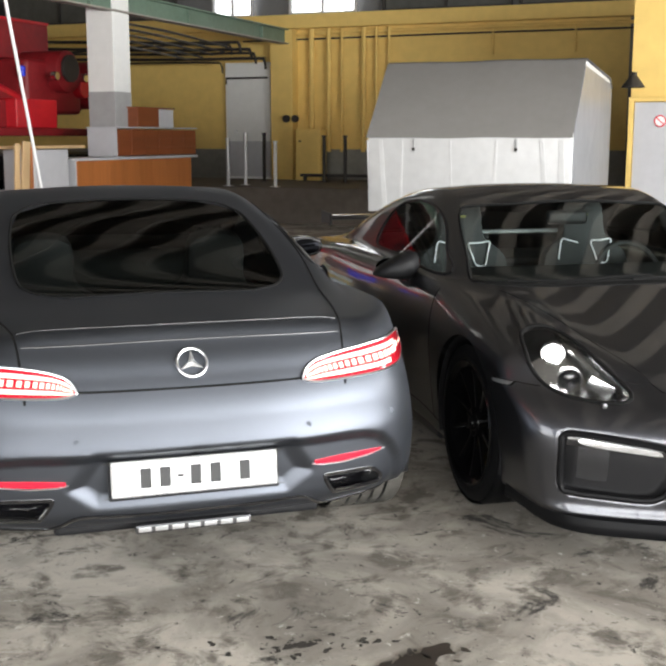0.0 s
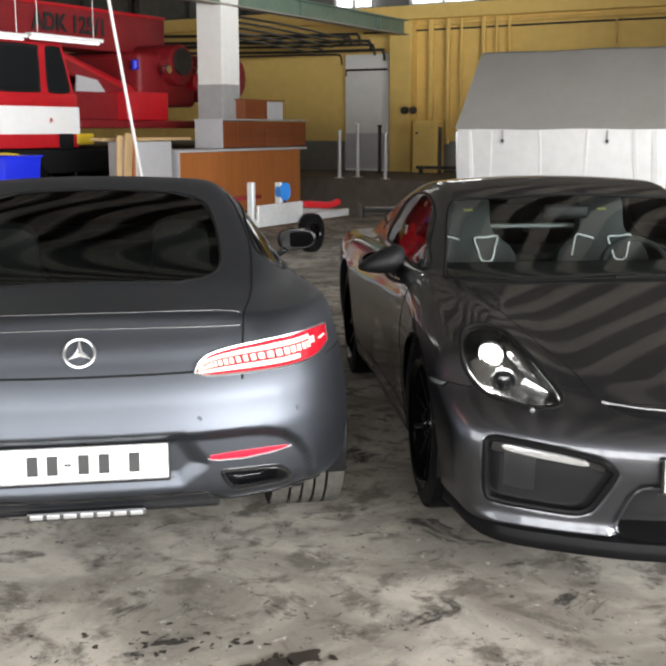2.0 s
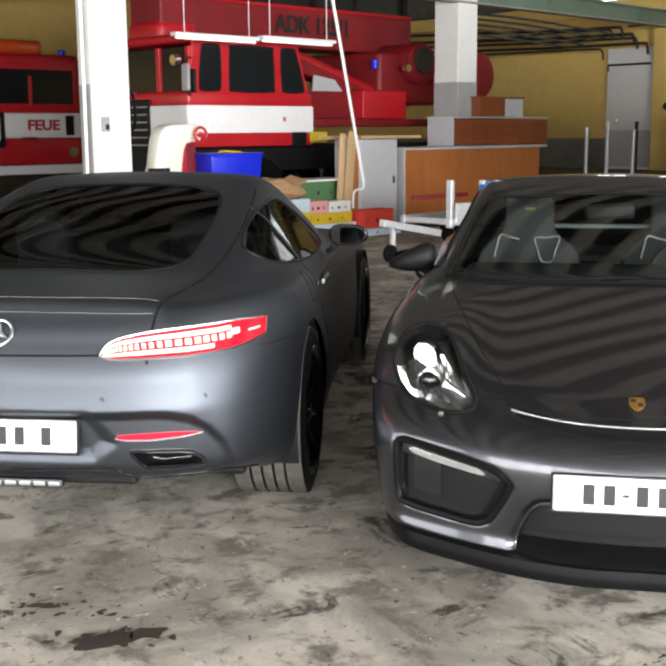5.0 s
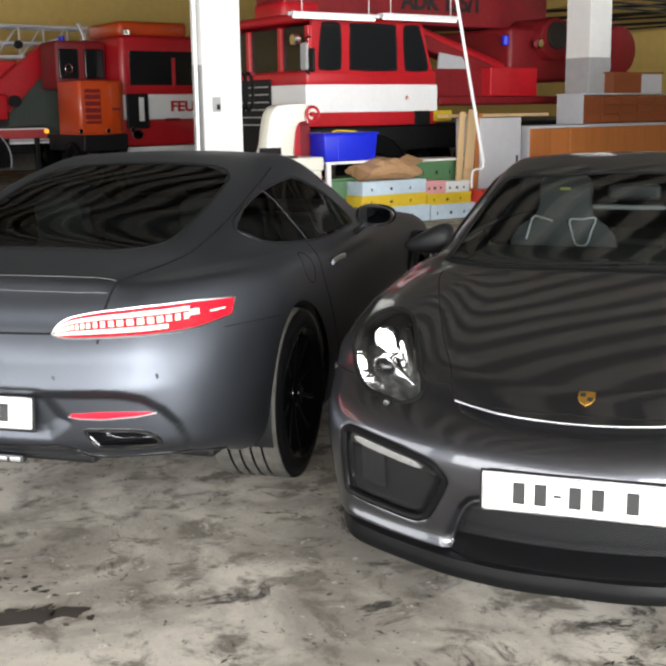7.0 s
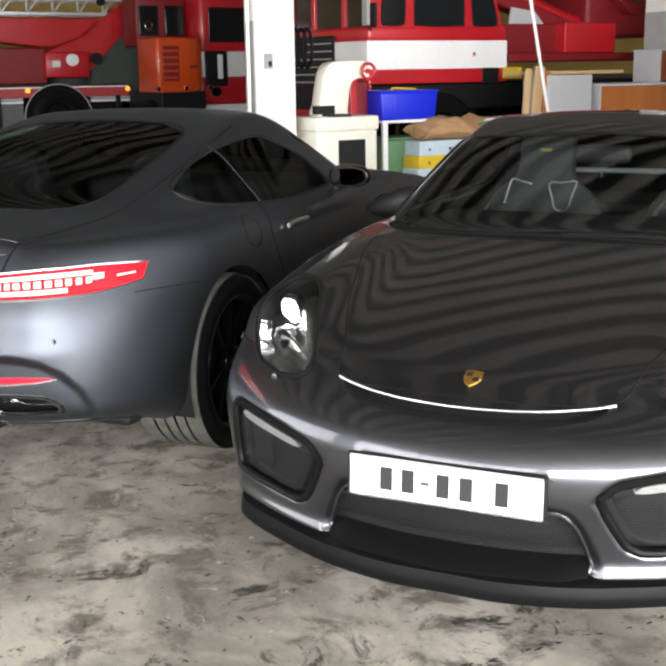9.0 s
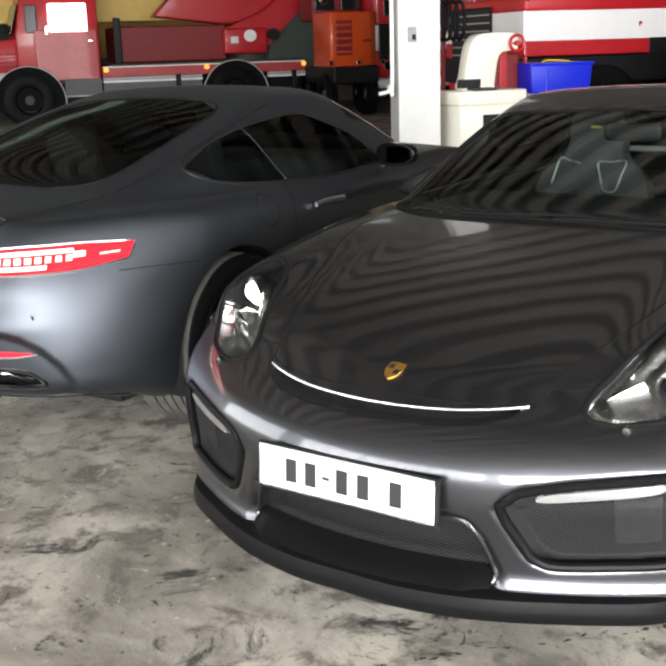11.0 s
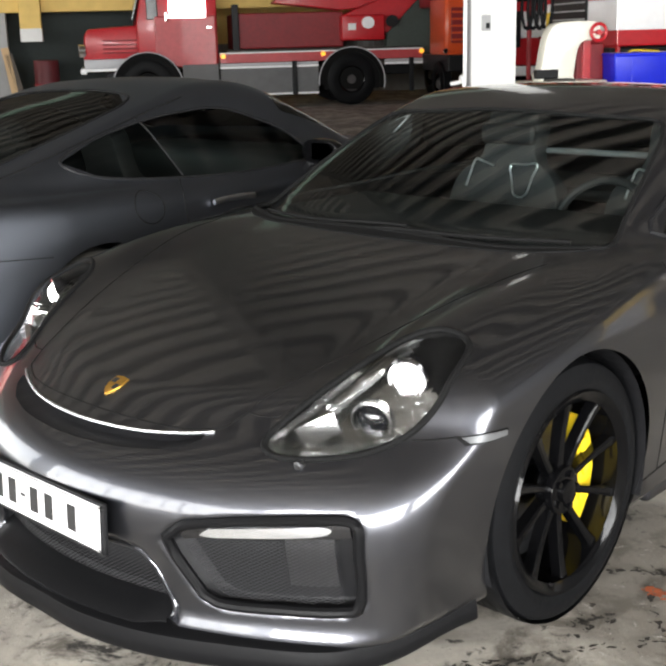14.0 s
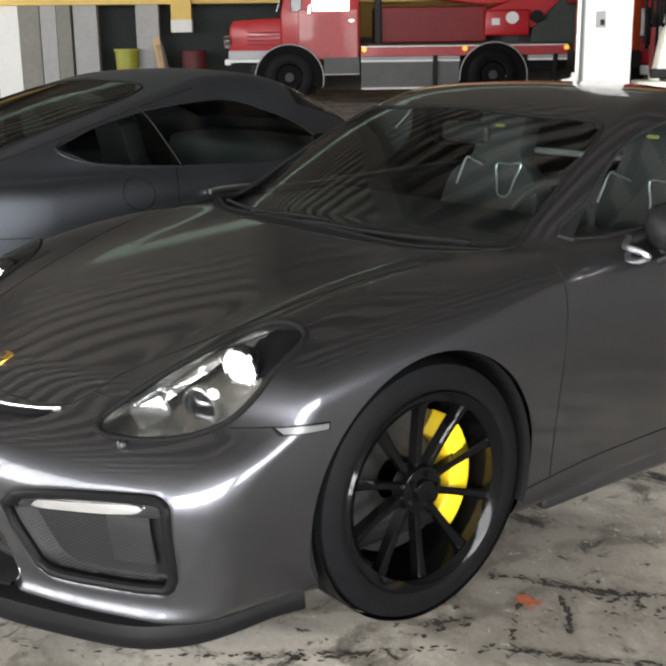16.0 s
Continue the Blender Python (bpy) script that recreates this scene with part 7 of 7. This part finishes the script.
part("roof_box", box((1.6, 1.4, 0.32), (-1.3, 0.9, 3.27), 0.08, 3), m_orange, fe, smooth=True)
part("windscreen", box((0.02, 1.75, 0.72), (-0.045, 1.08, 2.42), 0.01), m_pane, fe, "dark windscreen")
part("windscreen_post", box((0.03, 0.07, 0.64), (-0.03, 1.08, 2.32), 0.01), m_fire, fe)
for y in (0.28, 1.88):
    part("headlamp", cyl(0.11, 0.05, (0.015, y, 1.02), "x", 20, bev=0.01), m_chrome, fe)
    part("beacon", cyl(0.07, 0.13, (-0.3, y, 3.17), "z", 16, bev=0.02), m_blue if y > 1 else m_chrome, fe)
part("bumper", box((0.12, 2.2, 0.2), (-0.02, 1.08, 0.66), 0.03), m_band, fe)
part("plate_panel", box((0.02, 0.30, 0.06), (0.012, 1.0, 1.32), 0.003), m_deep, fe)
lettering("FEUE", 0.30, Matrix.Translation((0.014, 1.30, 1.60)) @ SIDE, m_fire, fe)
part("hanging_jacket", box((0.06, 0.44, 0.74), (0.04, 0.29, 1.51), 0.03), m_black, fe)
part("jacket_stripe", box((0.012, 0.10, 0.5), (0.075, 0.36, 1.55), 0.004), m_plate, fe)
for k in range(7):
    part("front_slat", box((0.02, 0.022, 0.42), (0.018, 1.758 + 0.0238 * k, 1.60), 0.003), m_black, fe)
part("side_box", box((4.5, 2.2, 1.9), (-4.6, 1.08, 1.9), 0.04), m_fire, fe)
for x in (-0.9, -4.6):
    for y in (0.12, 2.04):
        wheel("wheel", fe, pose(x, y, 0.48, 0, 0, 90 if y > 1 else -90), 0.48, 0.26, 0.26, 6, plain=m_hubs)
part("chassis", box((6.5, 1.0, 0.25), (-3.4, 1.08, 0.66), 0.02), m_black, fe)

ot = thing("orange_truck", "small orange truck with a rounded nose", "truck", room(-18.0, 8.22) @ Matrix.Diagonal((1, 0.84, 1, 1)))
plan = [(-1.1, 0.0), (-0.06, 0.0), (0.0, 0.05), (0.0, 0.55), (-0.015, 0.85), (-0.07, 1.10), (-0.18, 1.28), (-0.36, 1.37), (-0.6, 1.38), (-1.1, 1.38)]
nz = part("nose", prism(plan, 1.10, (0, 0, 1.04), "z", 0.035), m_orange, ot, smooth=True)
part("nose_band", prism([(a + 0.012, b * 1.01 - 0.007) for a, b in plan], 0.05, (0, 0, 1.06), "z", 0.01), m_orange, nz, smooth=True)
part("nose_grille", box((0.02, 0.42, 0.70), (0.004, 0.36, 1.62), 0.02), m_deep, nz)
for k in range(5):
    part("slat", box((0.02, 0.40, 0.04), (0.016, 0.36, 1.34 + 0.135 * k), 0.008), m_orange, nz)
part("name_bar", box((0.012, 0.22, 0.05), (0.004, 0.98, 1.56), 0.003), m_deep, nz)
cb = part("cab", prism([(0.0, 2.0), (0.0, 2.95), (0.06, 3.0), (1.32, 3.0), (1.38, 2.95), (1.38, 2.0)], 0.85, (-1.95, 0, 0), "x", 0.06), m_deep, ot, smooth=True)
part("cab_window", box((0.02, 0.52, 0.62), (-1.088, 0.34, 2.52), 0.03), m_pane, cb)
part("cab_window", box((0.02, 0.52, 0.62), (-1.088, 1.04, 2.52), 0.03), m_pane, cb)
part("beacon", cyl(0.08, 0.12, (-1.5, 0.4, 3.05), "z", 16, bev=0.02), m_blue, ot)
part("hand_wheel", tube([(-0.9, 0.25 + 0.09 * math.cos(a), 2.42 + 0.09 * math.sin(a)) for a in np.linspace(0, 2 * math.pi, 20, endpoint=False)], 0.014, 6, True), m_chrome, ot)
part("hand_wheel_stem", rod((-1.1, 0.25, 2.30), (-0.9, 0.25, 2.42), 0.02, 8), m_steel, ot)
for y in (0.0, 0.72, 1.38):
    part("lamp", cyl(0.055, 0.06, (0.02, y, 1.12), "x", 18, bev=0.01), m_chrome, ot)
for y in (0.14, 1.24):
    wheel("wheel", ot, pose(-0.6, y, 0.45, 0, 0, 90 if y > 0.5 else -90), 0.45, 0.24, 0.22, 6, plain=m_hubs)
part("frame_rail", box((1.9, 1.2, 0.35), (-0.98, 0.69, 0.88), 0.03), m_black, ot)

# gear on the wall side of the crane: hoses and a dark panel
hz = thing("hose_rack", "black rubber hoses hanging on a rack", "hose rack", room(-9.1, 6.55))
part("post", box((0.05, 0.05, 2.1), (0, 0, 1.05), 0.01), m_deep, hz)
part("foot", box((0.4, 0.4, 0.03), (0, 0, 0.015), 0.006), m_deep, hz)
part("hook_bar", box((0.05, 0.5, 0.05), (0, 0.1, 1.95), 0.01), m_deep, hz)
for k, (dy, mm) in enumerate(((-0.05, m_rubber), (0.02, m_rubber), (0.10, m_rubber), (0.18, m_rubber))):
    part("hose", tube([(0.05 + 0.02 * k, dy + 0.07 * math.cos(a), 1.72 + 0.24 * math.sin(a)) for a in np.linspace(0, 2 * math.pi, 24, endpoint=False)], 0.022, 8, True), mm, hz, smooth=True)

# ---- the far left of the hall ----
slab("header_beam", (0.5, 16, 1.0), (-22.2, -2.0, 2.65), m_wall, "yellow painted header beam", "beam", 0.01)
slab("drop_beam", (0.4, 0.45, 1.2), (-21.8, -0.1, 2.15), m_wall, "yellow painted beam end", "beam", 0.01)
slab("drop_foot", (0.42, 0.47, 0.28), (-21.8, -0.1, 1.66), m_white, "white painted beam foot", "beam", 0.01)
for v, w, mm in ((-4.12, 0.56, m_white), (-3.6, 0.46, m_dado), (-3.17, 0.36, m_grey), (-2.82, 0.32, m_dado), (-2.33, 0.54, m_grey), (-0.92, 0.52, m_grey)):
    slab("pier", (0.35, w, 2.2), (-22.3, v, 1.1), mm, "pale painted wall pier", "pier", 0.01)
slab("recess_wall", (0.2, 8, 2.3), (-24.0, -1.0, 1.15), mat("dark_green_wall", (0.02, 0.03, 0.028), 0.7, 0, 0.2, 8, 0.05), "dark green recess wall", "wall")
bn = thing("yellow_bin", "yellow-green waste bin by the wall", "bin", room(-21.7, -1.36))
part("bin", cyl(0.22, 1.13, (0, 0, 0.565), "z", 24, r2=0.27, bev=0.02), mat("lime_plastic", (0.30, 0.30, 0.03), 0.5, 0, 0.15, 12), bn, smooth=True)
part("rim", cyl(0.30, 0.05, (0, 0, 1.15), "z", 24, bev=0.012), mat("lime_rim", (0.32, 0.33, 0.05), 0.5, 0, 0.1, 12), bn)
rb = thing("red_barrel", "dark red barrel by the wall", "barrel", room(-21.6, 0.16))
part("barrel", cyl(0.27, 1.12, (0, 0, 0.56), "z", 24, bev=0.02), mat("maroon_paint", (0.09, 0.006, 0.01), 0.6, 0, 0.3, 15, 0.05), rb, smooth=True)
part("hoop", cyl(0.295, 0.05, (0, 0, 0.6), "z", 24, bev=0.01), m_deep, rb)
for dv, lean, h, mm in ((-0.52, 8, 1.42, m_pine), (-0.36, 13, 1.30, m_soil)):
    bd2 = thing("leaning_board", "brown board leaning on the pier" if mm is m_pine else "dark stained board leaning on the pier", "board", room(-21.9, dv) @ pose(0, 0, 0, lean, 0, 0), "boards")
    part("board", box((0.03, 0.16, h), (0, 0, h / 2), 0.004), mm, bd2)

# ---- lamps for the gates, all out of view ----
LAMP = (0.985, 0.988, 0.985)
# unseen gate lamp, added as fill for the crane
area("gate_light", room(0, 0) @ look((-5.5, -7.7, 2.1), (-5.5, 0, 1.6)), 6.6, 3.7, 400, LAMP)
area("gate_light", room(0, 0) @ look((4.9, -7.7, 2.1), (4.4, 0, 1.2)), 11.4, 3.7, 1350, LAMP)
area("gate_light", room(0, 0) @ look((12.7, -1.6, 2.1), (1, 0.0, 1.0)), 11.2, 3.7, 4700, LAMP)
area("gate_light", room(0, 0) @ look((12.7, 9.5, 2.1), (3, 6.0, 1.0)), 8.4, 3.7, 1900, LAMP)
# unseen gate lamp, added to brighten the fire engines
area("gate_light", room(0, 0) @ look((-18.5, -7.7, 2.1), (-17, 2, 1.4)), 6.6, 3.7, 190, LAMP)

# barred window fronts before the main gates, unseen: added to break up their reflections
for name, m, w, h in (("window_front", room(12.45, -1.6, 0.15, 90), 11.4, 3.9), ("window_front", room(12.45, 9.5, 0.15, 90), 8.6, 3.9), ("window_front", room(4.9, -7.4, 0.15, 0), 11.6, 3.9)):
    wf = thing(name, "tall steel window front with thin glazing bars", "window", m, "", "structure")
    n = int(w / 0.95)
    for k in range(n + 1):
        part("glazing_bar", box((0.05 if k % 4 else 0.14, 0.05, h), (-w / 2 + k * w / n, 0, h / 2), 0.004), m_grey, wf)
    for k in range(8):
        part("glazing_bar", box((w, 0.04, 0.05 if k % 3 else 0.12), (0, 0, k * h / 7), 0.004), m_grey, wf)

# ---- marks on the floor ----
rnd = random.Random(7)
m_oil = mat("wet_oil", (0.045, 0.036, 0.028), 0.45, 0, 0.3, 30)
m_dirt = mat("black_dirt", (0.042, 0.036, 0.029), 0.9, 0, 0.4, 60, 0.3)
m_rust = mat("red_lead_stain", (0.50, 0.13, 0.05), 0.9, 0, 0.35, 45)


def blob(bm, x, y, r, squash, turn, z=0.003):
    """An irregular flat patch."""
    n = 9 if r < 0.03 else 22
    ph = [rnd.uniform(0, 6.28) for _ in range(3)]
    vs = []
    for k in range(n):
        a = 2 * math.pi * k / n
        q = r * (1 + 0.28 * math.sin(2 * a + ph[0]) + 0.2 * math.sin(3 * a + ph[1]) + 0.14 * math.sin(5 * a + ph[2]) + rnd.uniform(-0.12, 0.12))
        u, v = q * math.cos(a), q * math.sin(a) * squash
        vs.append(bm.verts.new((x + u * math.cos(turn) - v * math.sin(turn), y + u * math.sin(turn) + v * math.cos(turn), z)))
    bm.faces.new(vs)


def stain(name, spots, material, label):
    bm = bmesh.new()
    for i, (x, y, r, sq, a) in enumerate(spots):
        blob(bm, x, y, r, sq, a, 0.003 + 0.0004 * (i % 6))
    return tagged(part(name, bm, material), label, "stain", "", "structure")


def scatter(x, y, sx, sy, n, r0, r1):
    return [(rnd.gauss(x, sx), rnd.gauss(y, sy), rnd.uniform(r0, r1), rnd.uniform(0.35, 0.9), rnd.uniform(0, 3.1)) for _ in range(n)]


stain("oil_stain", [(0.51, -0.54, 0.10, 0.5, 0.3), (0.60, -0.50, 0.07, 0.6, 0.5)] + scatter(0.52, -0.54, 0.09, 0.05, 26, 0.005, 0.02), m_oil, "dark wet oil patch on the concrete floor")
stain("oil_stain", scatter(0.24, -0.33, 0.14, 0.05, 40, 0.004, 0.018) + [(0.24, -0.33, 0.045, 0.5, 0.2)], m_dirt, "dried black oil spots on the concrete floor")
stain("oil_stain", scatter(-0.15, -0.5, 0.35, 0.14, 34, 0.002, 0.009), m_dirt, "scattered black dirt on the concrete floor")
stain("oil_stain", scatter(3.06, 0.63, 0.025, 0.05, 34, 0.003, 0.012) + [(3.06, 0.64, 0.018, 0.5, 1.2)], m_dirt, "black dirt flakes on the concrete floor")
stain("oil_stain", scatter(3.34, 1.06, 0.07, 0.03, 40, 0.003, 0.012), m_dirt, "black dirt flakes on the concrete floor")
stain("red_stain", scatter(3.135, 0.875, 0.022, 0.018, 30, 0.004, 0.012), m_rust, "orange red paint stain on the floor")


def joint(pts, label, n, w, keep):
    """A broken floor joint: dark crumbs along a line."""
    bm = bmesh.new()
    path = smooth_path([(x, y, 0.003) for x, y in pts], n)
    for p, q in zip(path, path[1:]):
        d = math.hypot(q[0] - p[0], q[1] - p[1])
        a = math.atan2(q[1] - p[1], q[0] - p[0])
        wave = 0.5 + 0.5 * math.sin(7.0 * p[0] + 3.1 * p[1])
        for _ in range(3):
            if rnd.random() < keep * (0.25 + wave):
                k = rnd.random()
                off = rnd.gauss(0, w)
                blob(bm, p[0] + k * (q[0] - p[0]) - off * math.sin(a), p[1] + k * (q[1] - p[1]) + off * math.cos(a), rnd.uniform(0.003, 0.013), rnd.uniform(0.25, 0.7), a + rnd.gauss(0, 0.4), 0.003 + rnd.uniform(0, 0.002))
    return tagged(part("floor_joint", bm, m_dirt), label, "joint", "floor joints", "structure")


joint([(1.55, -1.0), (2.2, -0.42), (2.89, 0.22), (3.05, 0.43), (3.25, 0.66), (3.54, 0.87), (4.5, 1.75), (6.0, 3.1)], "broken dark joint in the concrete floor", 40, 0.010, 0.55)
joint([(2.3, 0.30), (2.93, 0.86), (3.07, 0.97), (3.22, 1.04), (3.36, 1.16), (4.2, 1.9), (5.5, 3.0)], "broken dark joint in the concrete floor", 40, 0.008, 0.55)
joint([(3.13, 0.85), (3.15, 0.80), (3.25, 0.66)], "short dark crack in the concrete floor", 14, 0.003, 0.6)
joint([(3.18, 0.95), (3.24, 0.90), (3.30, 0.83)], "short dark crack in the concrete floor", 14, 0.003, 0.7)
